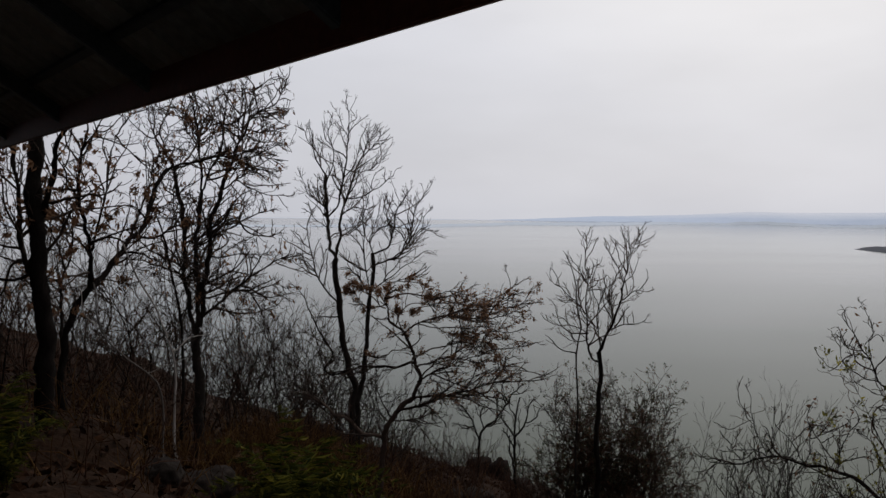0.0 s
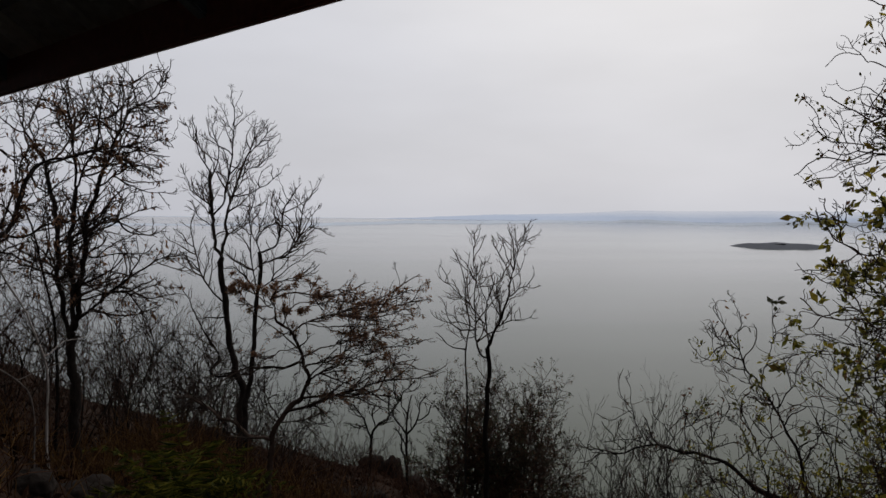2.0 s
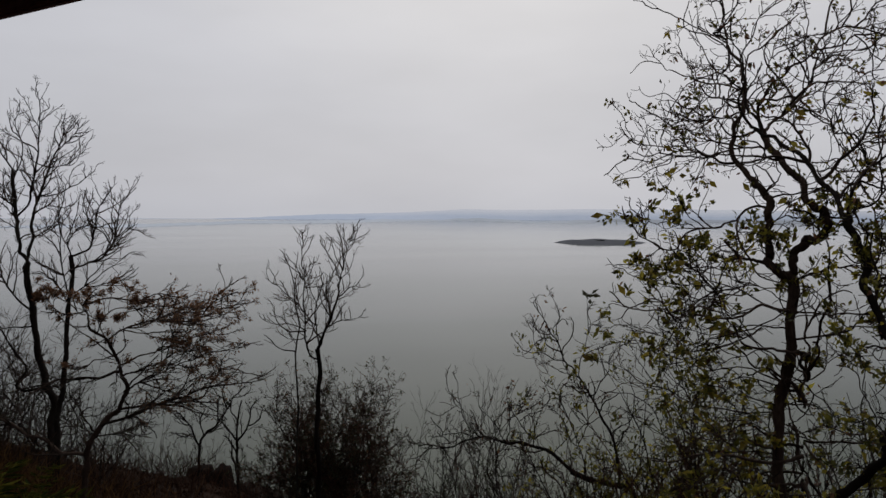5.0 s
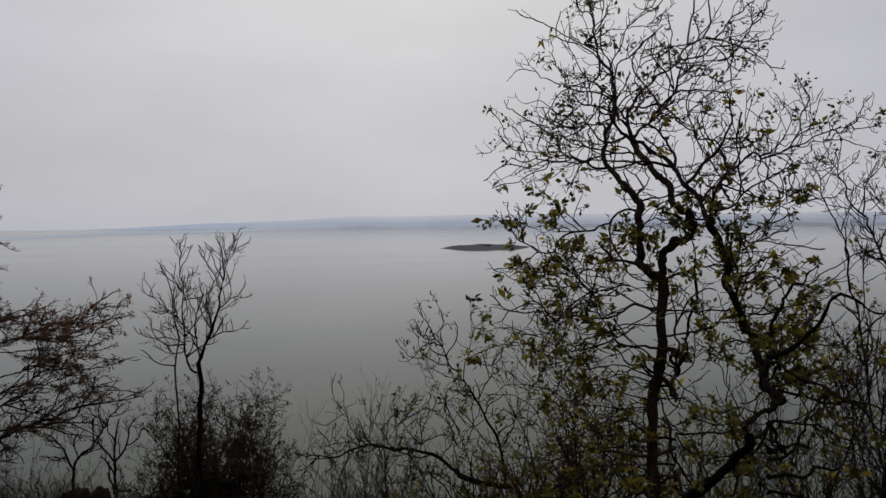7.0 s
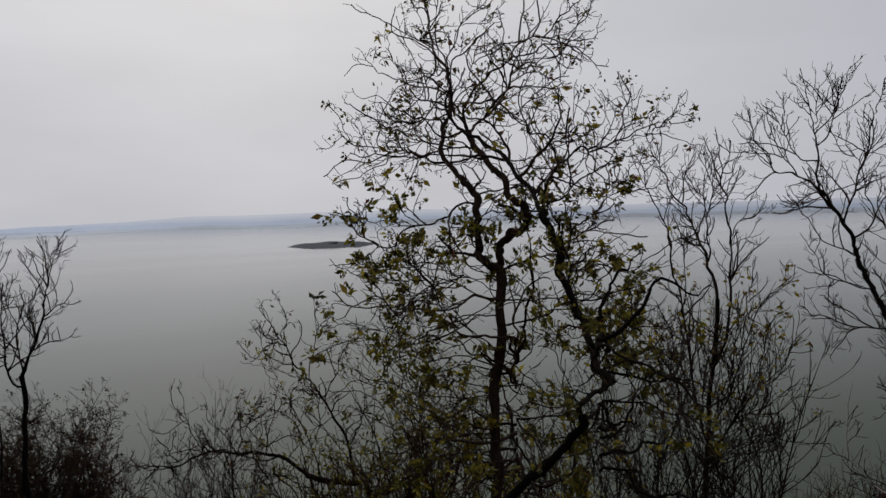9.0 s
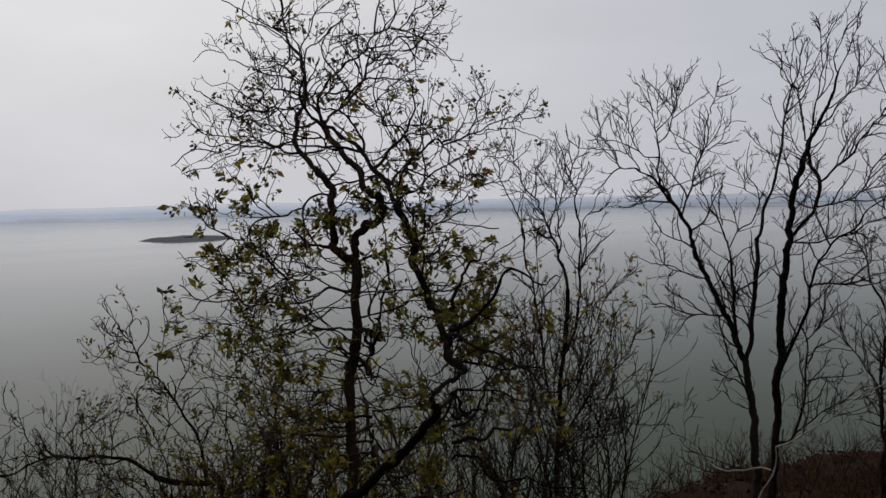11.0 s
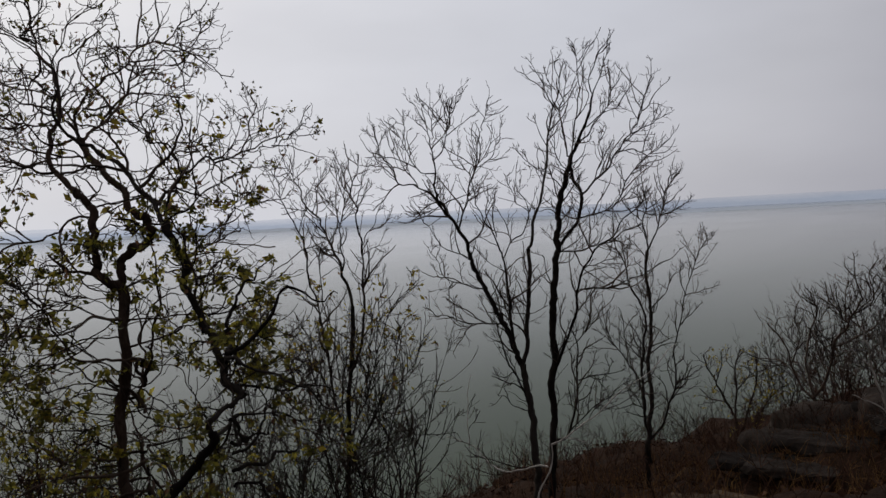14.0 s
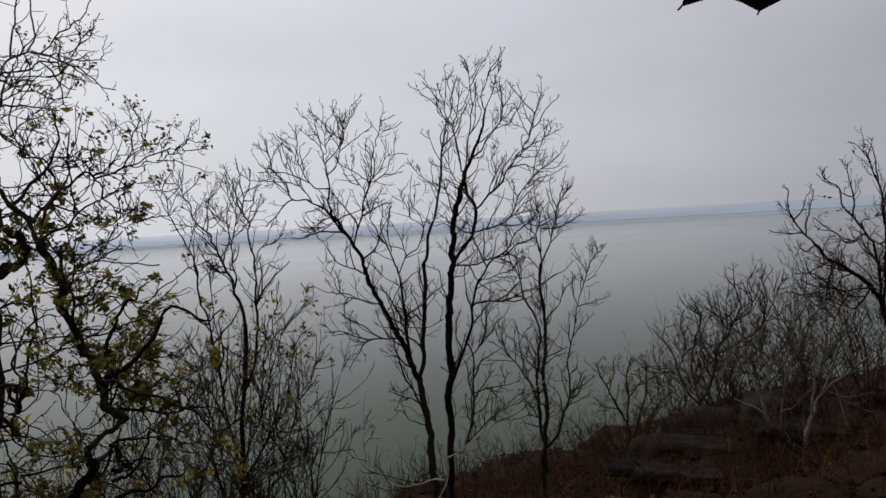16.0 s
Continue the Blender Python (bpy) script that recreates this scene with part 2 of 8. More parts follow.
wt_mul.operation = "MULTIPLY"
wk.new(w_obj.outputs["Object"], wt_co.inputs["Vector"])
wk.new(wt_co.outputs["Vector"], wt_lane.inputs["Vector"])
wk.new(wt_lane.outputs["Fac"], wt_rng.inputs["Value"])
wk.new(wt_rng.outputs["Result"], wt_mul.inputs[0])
wk.new(w_dim_east.outputs["Result"], wt_mul.inputs[1])
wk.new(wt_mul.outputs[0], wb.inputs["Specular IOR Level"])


# ---- mesh helpers ----
def mesh_object(name, verts, faces, mat, parent=None, label="", smooth=False):
    """Arrays of points and of equal-sized faces, as one mesh object."""
    verts, faces = np.asarray(verts, dtype=np.float32), np.asarray(faces, dtype=np.int32)
    me = bpy.data.meshes.new(name)
    me.vertices.add(len(verts))
    me.vertices.foreach_set("co", verts.ravel())
    k = faces.shape[1]
    me.loops.add(faces.size)
    me.loops.foreach_set("vertex_index", faces.ravel())
    me.polygons.add(len(faces))
    me.polygons.foreach_set("loop_start", np.arange(0, faces.size, k, dtype=np.int32))
    me.polygons.foreach_set("loop_total", np.full(len(faces), k, dtype=np.int32))
    if smooth:
        me.polygons.foreach_set("use_smooth", np.ones(len(faces), dtype=bool))
    me.update(calc_edges=True)
    me.materials.append(mat)
    ob = new(name, me)
    ob.parent = parent
    if label:
        tagged(ob, label=label)
    return ob


def part(name, bm, mat, parent, label=""):
    me = bpy.data.meshes.new(name)
    bmesh.ops.recalc_face_normals(bm, faces=bm.faces)
    bm.to_mesh(me)
    bm.free()
    me.materials.append(mat)
    ob = new(name, me)
    ob.parent = parent
    if label:
        tagged(ob, label=label)
    return ob


def beam(size, m, bevel=0.006):
    """A bevelled bar of that size, centred, at the pose m."""
    bm = bmesh.new()
    bmesh.ops.create_cube(bm, size=1, matrix=Matrix.Diagonal((*size, 1)))
    bmesh.ops.bevel(bm, geom=bm.edges[:], offset=bevel, segments=2, affect="EDGES")
    bm.transform(m)
    return bm


def unit(v):
    return v / np.maximum(np.linalg.norm(v, axis=-1, keepdims=True), 1e-9)


def tubes(P, R, sides):
    """Round bars along the lines P (n, s, 3) with the radii R (n, s)."""
    n, s, _ = P.shape
    T = np.empty_like(P)
    T[:, 1:-1], T[:, 0], T[:, -1] = P[:, 2:] - P[:, :-2], P[:, 1] - P[:, 0], P[:, -1] - P[:, -2]
    T = unit(T)
    ref = np.where(np.abs(T[:, 0, 2:]) < 0.8, [[0.0, 0.0, 1.0]], [[1.0, 0.0, 0.0]])
    A = np.empty_like(P)
    A[:, 0] = unit(np.cross(T[:, 0], ref))
    for j in range(1, s):
        A[:, j] = unit(A[:, j - 1] - (A[:, j - 1] * T[:, j]).sum(1, keepdims=True) * T[:, j])
    B = np.cross(T, A)
    a = np.arange(sides) * 2 * np.pi / sides
    V = P[:, :, None] + R[:, :, None, None] * (np.cos(a)[:, None] * A[:, :, None] + np.sin(a)[:, None] * B[:, :, None])
    base = (np.arange(n)[:, None, None] * s + np.arange(s - 1)[None, :, None]) * sides
    j = np.arange(sides)[None, None, :]
    jn = (j + 1) % sides
    F = np.stack([base + j, base + jn, base + sides + jn, base + sides + j], -1).reshape(-1, 4)
    return V.reshape(-1, 3), F


def smooth_line(pts, s):
    """s even steps along a Catmull-Rom curve through pts."""
    p = np.array(pts, dtype=float)
    p = np.vstack([2 * p[0] - p[1], p, 2 * p[-1] - p[-2]])
    out = []
    for i in range(1, len(p) - 2):
        for q in np.linspace(0, 1, 12, endpoint=False):
            a, b, c, d = p[i - 1:i + 3]
            out.append(0.5 * (2 * b + (c - a) * q + (2 * a - 5 * b + 4 * c - d) * q * q + (3 * b - a - 3 * c + d) * q ** 3))
    out.append(p[-2])
    out = np.array(out)
    d = np.r_[0, np.cumsum(np.linalg.norm(np.diff(out, axis=0), axis=1))]
    return np.stack([np.interp(np.linspace(0, d[-1], s), d, out[:, i]) for i in range(3)], 1)


def sprout(rng, P, R, per_m, first, angle, ratio, length, rise, wander, steps, tip, flat=1.0):
    """Side shoots of the lines P: count by length, set off at an angle, drawn up by rise, wandering."""
    n, s, _ = P.shape
    L = np.linalg.norm(np.diff(P, axis=1), axis=2).sum(1)
    c = rng.poisson(np.maximum(per_m * L * (1 - first), 0.01))
    i = np.repeat(np.arange(n), c)
    u = first + (1 - first) * rng.random(len(i)) ** 0.85
    k = np.minimum((u * (s - 1)).astype(int), s - 2)
    q = (u * (s - 1) - k)[:, None]
    p0 = P[i, k] * (1 - q) + P[i, k + 1] * q
    r0 = R[i, k] * (1 - q[:, 0]) + R[i, k + 1] * q[:, 0]
    T = unit(P[i, k + 1] - P[i, k])
    side = rng.normal(size=T.shape) * np.array([1, 1, flat])
    side = unit(side - (side * T).sum(1, keepdims=True) * T)
    a = np.radians(rng.uniform(*angle, len(i)))[:, None]
    d = unit(np.cos(a) * T + np.sin(a) * side)
    ln = np.clip(ratio * L[i] * (1.13 - 0.96 * u) * rng.uniform(0.5, 1.25, len(i)), *length)
    Q = np.empty((len(i), steps, 3))
    Q[:, 0] = p0
    for j in range(1, steps):
        d = d + rng.normal(size=d.shape) * wander
        d[:, 2] += rise
        d = unit(d)
        Q[:, j] = Q[:, j - 1] + d * (ln / (steps - 1))[:, None]
    start = np.clip(0.0095 * ln + tip, tip, 0.8 * r0 + 0.0002)
    return Q, start[:, None] + (np.minimum(tip, start) - start)[:, None] * np.linspace(0, 1, steps)


def leaf_blades(rng, at, way, size, fold=0.25, wide=0.42):
    """Pointed leaves, folded along the midrib: six triangles' worth of blade each, hung from at along way."""
    n = len(at)
    way = unit(way)
    side = rng.normal(size=(n, 3))
    side = unit(side - (side * way).sum(1, keepdims=True) * way)
    up = np.cross(way, side)
    L = size[:, None]
    w = L * wide * 0.5
    mid = at + way * L * 0.45 - up * L * 0.03
    V = np.stack([at, mid + side * w + up * L * fold * 0.4, mid, mid - side * w + up * L * fold * 0.4, at + way * L - up * L * 0.12], 1)
    f = np.arange(n)[:, None] * 5
    F = np.concatenate([f + [0, 1, 2], f + [0, 2, 3], f + [2, 1, 4], f + [2, 4, 3]])
    return V.reshape(-1, 3), F


# ---- the lie of the land: a bay of hillside over the lake; eye level is z = 0 ----
WATER_Z = -28.0
EDGE_AZ = np.array([-180, -120, -70, -45, -28, -13, 0, 5, 10, 18, 30, 48, 57, 66, 80, 95, 120, 150, 180.0])
EDGE_R = np.array([60, 60, 45, 38, 34, 29, 25, 24, 17, 9, 7, 7, 12, 19, 27, 34, 45, 60, 60.0])
# the unseen rise behind the viewer is added to block skylight
EDGE_Z = np.array([9, 8, 1, -2.2, -4.0, -6.6, -7.4, -7.6, -6.4, -4.3, -3.8, -3.8, -4.7, -5.9, -6.9, -6.1, 0, 7, 9.0])


def ground_z(x, y):
    x, y = np.asarray(x, dtype=float), np.asarray(y, dtype=float)
    r, az = np.hypot(x, y), np.degrees(np.arctan2(x, y))
    re, ze = np.interp(az, EDGE_AZ, EDGE_R), np.interp(az, EDGE_AZ, EDGE_Z)
    q = np.clip((r - 2.6) / (re - 2.6), 0, 1)
    z = -1.62 + (ze + 1.62) * q ** 0.8
    over = np.maximum(r - re, 0)
    z = z - np.minimum(over * 0.75, 4 + over * 0.42)
    rough = np.clip((r - 3) / 4, 0, 1)
    bumps = 0.28 * np.sin(x * 0.9 + 1.3 * np.sin(y * 0.5)) * np.sin(y * 0.8 + 0.7) + 0.12 * np.sin(x * 2.3 + y * 1.1) + 0.07 * np.sin(y * 4.1 - x * 3.3)
    return np.maximum(z + bumps * rough, WATER_Z - 4)


rr = np.r_[np.linspace(0.02, 3, 8), 3 * np.exp(np.linspace(0.03, np.log(140 / 3), 130))]
aa = np.radians(np.arange(0, 360, 1.5))
gx, gy = np.outer(rr, np.sin(aa)), np.outer(rr, np.cos(aa))
gi = np.arange(len(rr) - 1)[:, None] * len(aa)
gj = np.arange(len(aa))[None, :]
gk = (gj + 1) % len(aa)
ground = mesh_object("ground", np.stack([gx, gy, ground_z(gx, gy)], -1).reshape(-1, 3),
                     np.stack([gi + gj, gi + gk, gi + len(aa) + gk, gi + len(aa) + gj], -1).reshape(-1, 4), LITTER, smooth=True)
tagged(ground, "steep hillside of dark soil and brown leaf litter", "ground", kind="structure")

# lake to the horizon
wr = np.r_[20, 60, 120, 250, 500, 1000, 2000, 3500, 4900]
wa = np.radians(np.arange(0, 360, 3.0))
wi, wj = np.arange(len(wr) - 1)[:, None] * len(wa), np.arange(len(wa))[None, :]
wj2 = (wj + 1) % len(wa)
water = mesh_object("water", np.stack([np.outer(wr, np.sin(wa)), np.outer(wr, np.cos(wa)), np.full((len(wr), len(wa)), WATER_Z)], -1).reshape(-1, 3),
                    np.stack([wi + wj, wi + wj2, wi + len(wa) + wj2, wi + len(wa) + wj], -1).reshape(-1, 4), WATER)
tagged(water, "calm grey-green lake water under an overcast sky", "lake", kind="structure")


SHORE_EL = ((-75, -28, -1, 5, 10, 17, 20.5, 22, 25, 27, 30, 60, 76, 82, 90, 150), (-1.1, -1.0, -0.88, -0.62, -0.60, -0.44, -0.37, -0.42, -0.54, -0.52, -0.37, -0.50, -0.64, -0.61, -0.57, -0.7))
CREST_EL = ((-75, -28, -1.5, 6, 10, 16, 20, 28, 60, 77, 85, 150), (-0.35, -0.40, -0.45, -0.22, -0.02, 0.16, 0.38, 0.42, 0.32, 0.24, 0.29, 0.30))


def ripple_of(az, seed, k):
    return np.array([noise.noise(Vector((q * k, seed, 0.0))) + 0.5 * noise.noise(Vector((q * k * 4, seed, 3.0))) + 0.25 * noise.noise(Vector((q * k * 15, seed, 9.0))) for q in az])


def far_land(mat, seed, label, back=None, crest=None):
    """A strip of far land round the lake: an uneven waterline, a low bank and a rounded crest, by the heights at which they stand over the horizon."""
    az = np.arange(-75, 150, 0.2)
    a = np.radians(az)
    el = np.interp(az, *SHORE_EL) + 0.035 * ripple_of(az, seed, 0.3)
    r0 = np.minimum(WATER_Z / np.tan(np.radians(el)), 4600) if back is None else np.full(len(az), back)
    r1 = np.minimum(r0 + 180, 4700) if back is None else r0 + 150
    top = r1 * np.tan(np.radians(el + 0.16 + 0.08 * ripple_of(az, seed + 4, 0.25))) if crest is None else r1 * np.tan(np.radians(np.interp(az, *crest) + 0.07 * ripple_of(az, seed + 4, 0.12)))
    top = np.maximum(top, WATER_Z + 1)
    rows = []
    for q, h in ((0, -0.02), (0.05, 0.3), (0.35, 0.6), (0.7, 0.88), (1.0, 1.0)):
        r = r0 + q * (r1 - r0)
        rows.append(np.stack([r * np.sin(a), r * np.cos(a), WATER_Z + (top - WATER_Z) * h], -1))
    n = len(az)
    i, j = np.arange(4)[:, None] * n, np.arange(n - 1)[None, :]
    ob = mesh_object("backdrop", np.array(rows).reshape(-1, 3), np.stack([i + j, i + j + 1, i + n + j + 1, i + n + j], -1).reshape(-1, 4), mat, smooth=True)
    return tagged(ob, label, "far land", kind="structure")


far_land(SHORE, 1.7, "low far shore of the lake, pale blue-grey with painted haze")
far_land(HILLS, 6.2, "line of far hills, faint blue with painted haze", 4720, CREST_EL)


def island(az, dist, half_w, half_d, height, seed):
    c = np.array([math.sin(radians(az)), math.cos(radians(az))]) * dist
    u = np.array([math.cos(radians(az)), -math.sin(radians(az))])
    v = np.array([math.sin(radians(az)), math.cos(radians(az))])
    V, rings, n = [], 9, 72
    for k in range(rings):
        q = 1 - k / rings
        for i in range(n):
            a = 2 * math.pi * i / n
            w = 1 + 0.12 * noise.noise(Vector((3 * math.cos(a), 3 * math.sin(a), seed)))
            p = c + u * half_w * q * w * math.cos(a) + v * half_d * q * w * math.sin(a)
            h = height * (min(1, 3 * (1 - q)) + 0.5 * noise.noise(Vector((p[0] * 0.06, p[1] * 0.06, seed))) * (k > 0))
            V.append((p[0], p[1], WATER_Z - 0.3 + h))
    i, j = np.arange(rings - 1)[:, None] * n, np.arange(n)[None, :]
    jn = (j + 1) % n
    F = np.stack([i + j, i + jn, i + n + jn, i + n + j], -1).reshape(-1, 4)
    ob = mesh_object("island", V, F, ISLAND, smooth=True)
    return tagged(ob, "low flat island of grey mud and scrub in the lake", "island", kind="structure")


island(29.2, 885, 48, 82, 2.2, 4.0)

# ---- the shelter over the viewpoint: eave, rafters, purlins, sheets ----
EAVE = Vector((0.138, 1.746, 0.45))
ALONG = Vector((-0.605, 0.796, 0)).normalized()
INWARD = Vector((-0.796, -0.605, 0)).normalized()
PITCH = radians(33)
SLOPE = (INWARD * math.cos(PITCH) + Vector((0, 0, math.sin(PITCH)))).normalized()
ROOF_N = ALONG.cross(SLOPE)
if ROOF_N.z < 0:
    ROOF_N = -ROOF_N


def frame_at(along, up_slope, lift=0.0):
    """A pose on the roof: x along the eave, y up the slope, z out of the roof."""
    p = EAVE + ALONG * along + SLOPE * up_slope + ROOF_N * lift
    m = Matrix((ALONG, SLOPE, ROOF_N)).transposed().to_4x4()
    if m.determinant() < 0:
        m = Matrix((-ALONG, SLOPE, ROOF_N)).transposed().to_4x4()
    return Matrix.Translation(p) @ m


A0, A1, RISE = -6.0, 13.5, 3.6
roof = tagged(new("shelter_roof"), "open shelter roof of metal sheets on a dark steel frame", "roof", kind="structure")
mid_a = (A0 + A1) / 2
board = Matrix.Translation(EAVE + ALONG * mid_a + Vector((0, 0, 0.065))) @ Matrix((ALONG, INWARD, Vector((0, 0, 1)))).transposed().to_4x4()
part("fascia", beam((A1 - A0, 0.025, 0.13), board), FASCIA, roof, "dark oxide-red painted fascia board")
for a in np.arange(A0 + 0.53, A1, 1.56):
    part("rafter", beam((0.05, RISE, 0.08), frame_at(a - 0.07, RISE / 2 + 0.02, 0.075)), STEEL, roof)
for up in (0.27, 0.95, 1.65, 2.35, 3.1):
    part("purlin", beam((A1 - A0, 0.04, 0.045), frame_at(mid_a, up, 0.138)), STEEL, roof)


def roof_sheet(width, length):
    """A trapezoidal ribbed sheet, 0.8 mm thick, with ribs up the slope."""
    bm = bmesh.new()
    x, prof = 0.0, []
    while x < width - 0.01:
        prof += [(x, 0), (x + 0.12, 0), (x + 0.14, 0.028), (x + 0.18, 0.028), (x + 0.2, 0)]
        x += 0.2
    rows = [[bm.verts.new((px, py, pz + lift)) for px, pz in prof] for py, lift in ((0, 0), (length, 0), (length, 0.002), (0, 0.002))]
    for i in range(4):
        for j in range(len(prof) - 1):
            v = (rows[i][j], rows[i][j + 1], rows[(i + 1) % 4][j + 1], rows[(i + 1) % 4][j])
            if len(set(v)) == 4:
                bm.faces.new(v)
    bmesh.ops.remove_doubles(bm, verts=bm.verts, dist=1e-5)
    return bm


first_sheet = None
for k in range(int((A1 - A0) / 1.0)):
    m = frame_at(A0 + k * 1.0 if frame_at(0, 0).col[0].to_3d().dot(ALONG) > 0 else A0 + k * 1.0 + 1.0, -0.05, 0.162 + 0.003 * (k % 2))
    if first_sheet is None:
        first_sheet = part("roof_sheet", roof_sheet(1.02, RISE + 0.2), SHEET, roof)
        first_sheet.matrix_basis = m
    else:
        sheet = new("roof_sheet", first_sheet.data)
        sheet.parent, sheet.matrix_basis = roof, m
# posts behind the viewer carry the frame
for a in (-5.7, 13.2):
    p = EAVE + ALONG * a + INWARD * 0.25
    g = float(ground_z(p.x, p.y))
    part("post", beam((0.09, 0.09, 0.68 - g), Matrix.Translation((p.x, p.y, (0.68 + g) / 2))), STEEL, roof)
for a in (-4.5, 0.7, 5.9, 11.1):
    p = EAVE + ALONG * a + INWARD * 2.95
    g = float(ground_z(p.x, p.y))
    part("post", beam((0.09, 0.09, 2.35 - g), Matrix.Translation((p.x, p.y, (2.35 + g) / 2))), STEEL, roof)
# unseen wall, added to block skylight from behind the viewer
p = EAVE + ALONG * mid_a + INWARD * 3.15
wall_m = Matrix.Translation((p.x, p.y, 0.2)) @ Matrix((ALONG, INWARD, Vector((0, 0, 1)))).transposed().to_4x4()
sky_block_wall = part("wall_back", beam((A1 - A0, 0.15, 5.2), wall_m, 0.01), CONCRETE, None)
tagged(sky_block_wall, "unseen worn concrete wall added behind the shelter to block skylight", "wall", kind="structure")
terrace = bmesh.new()
bmesh.ops.create_circle(terrace, cap_ends=True, radius=2.4, segments=40)
ext = bmesh.ops.extrude_face_region(terrace, geom=terrace.faces[:])
bmesh.ops.translate(terrace, verts=[v for v in ext["geom"] if isinstance(v, bmesh.types.BMVert)], vec=(0, 0, 0.12))
terrace.transform(pose(-0.3, -0.3, -1.7))
tagged(part("floor", terrace, CONCRETE, None), "worn concrete viewing platform under the shelter", "floor", kind="structure")


def parasol(centre, radius, turn, lean, ribs=8):
    """An open garden umbrella: sagging panels between ribs, pole, finial."""
    x, y, z = centre
    g = float(ground_z(x, y))
    root = tagged(new("garden_umbrella"), "open dark plum canvas garden umbrella beside the shelter", "umbrella")
    root.matrix_world = pose(x, y, g)
    tilt = pose(0, 0, z - g, lean[0], lean[1], turn)
    bm = bmesh.new()
    top = bm.verts.new((0, 0, radius * 0.38))
    rings = []
    for k in range(1, 7):
        ring = []
        for i in range(ribs * 4):
            a, q = 2 * math.pi * i / (ribs * 4), k / 6
            sag = abs(math.sin(a * ribs / 2)) ** 1.0
            rad = radius * q * (1 - 0.11 * sag * q)
            ring.append(bm.verts.new((rad * math.cos(a), rad * math.sin(a), radius * 0.38 * (1 - q ** 1.6) + 0.05 * radius * sag * q)))
        rings.append(ring)
    n = ribs * 4
    for i in range(n):
        bm.faces.new((top, rings[0][i], rings[0][(i + 1) % n]))
        for k in range(5):
            bm.faces.new((rings[k][i], rings[k + 1][i], rings[k + 1][(i + 1) % n], rings[k][(i + 1) % n]))
    bm.transform(tilt)
    canopy = part("canopy", bm, CANVAS, root)
    solid = canopy.modifiers.new("cloth", "SOLIDIFY")
    solid.thickness = 0.004
    for i in range(ribs):
        a = 2 * math.pi * i / ribs
        P = smooth_line([(0, 0, radius * 0.36), (radius * 0.5 * math.cos(a), radius * 0.5 * math.sin(a), radius * 0.24), (radius * 1.02 * math.cos(a), radius * 1.02 * math.sin(a), -0.015)], 8)
        V, F = tubes(P[None], np.full((1, 8), 0.006), 6)
        V = np.array([tilt @ Vector(v) for v in V])
        mesh_object("rib", V, F, STEEL, root, smooth=True)
    V, F = tubes(smooth_line([(0, 0, -0.05), (0, 0, (z - g) * 0.5), (0, 0, z - g + radius * 0.36)], 6)[None], np.full((1, 6), 0.022), 12)
    mesh_object("pole", V, F, STEEL, root, smooth=True)
    bm = bmesh.new()
    bmesh.ops.create_cone(bm, cap_ends=True, segments=24, radius1=0.26, radius2=0.22, depth=0.1, matrix=pose(0, 0, 0.03))
    part("base", bm, CONCRETE, root)
    return root


parasol((5.35, -0.75, 1.43), 1.2, 40, (-10, 10))


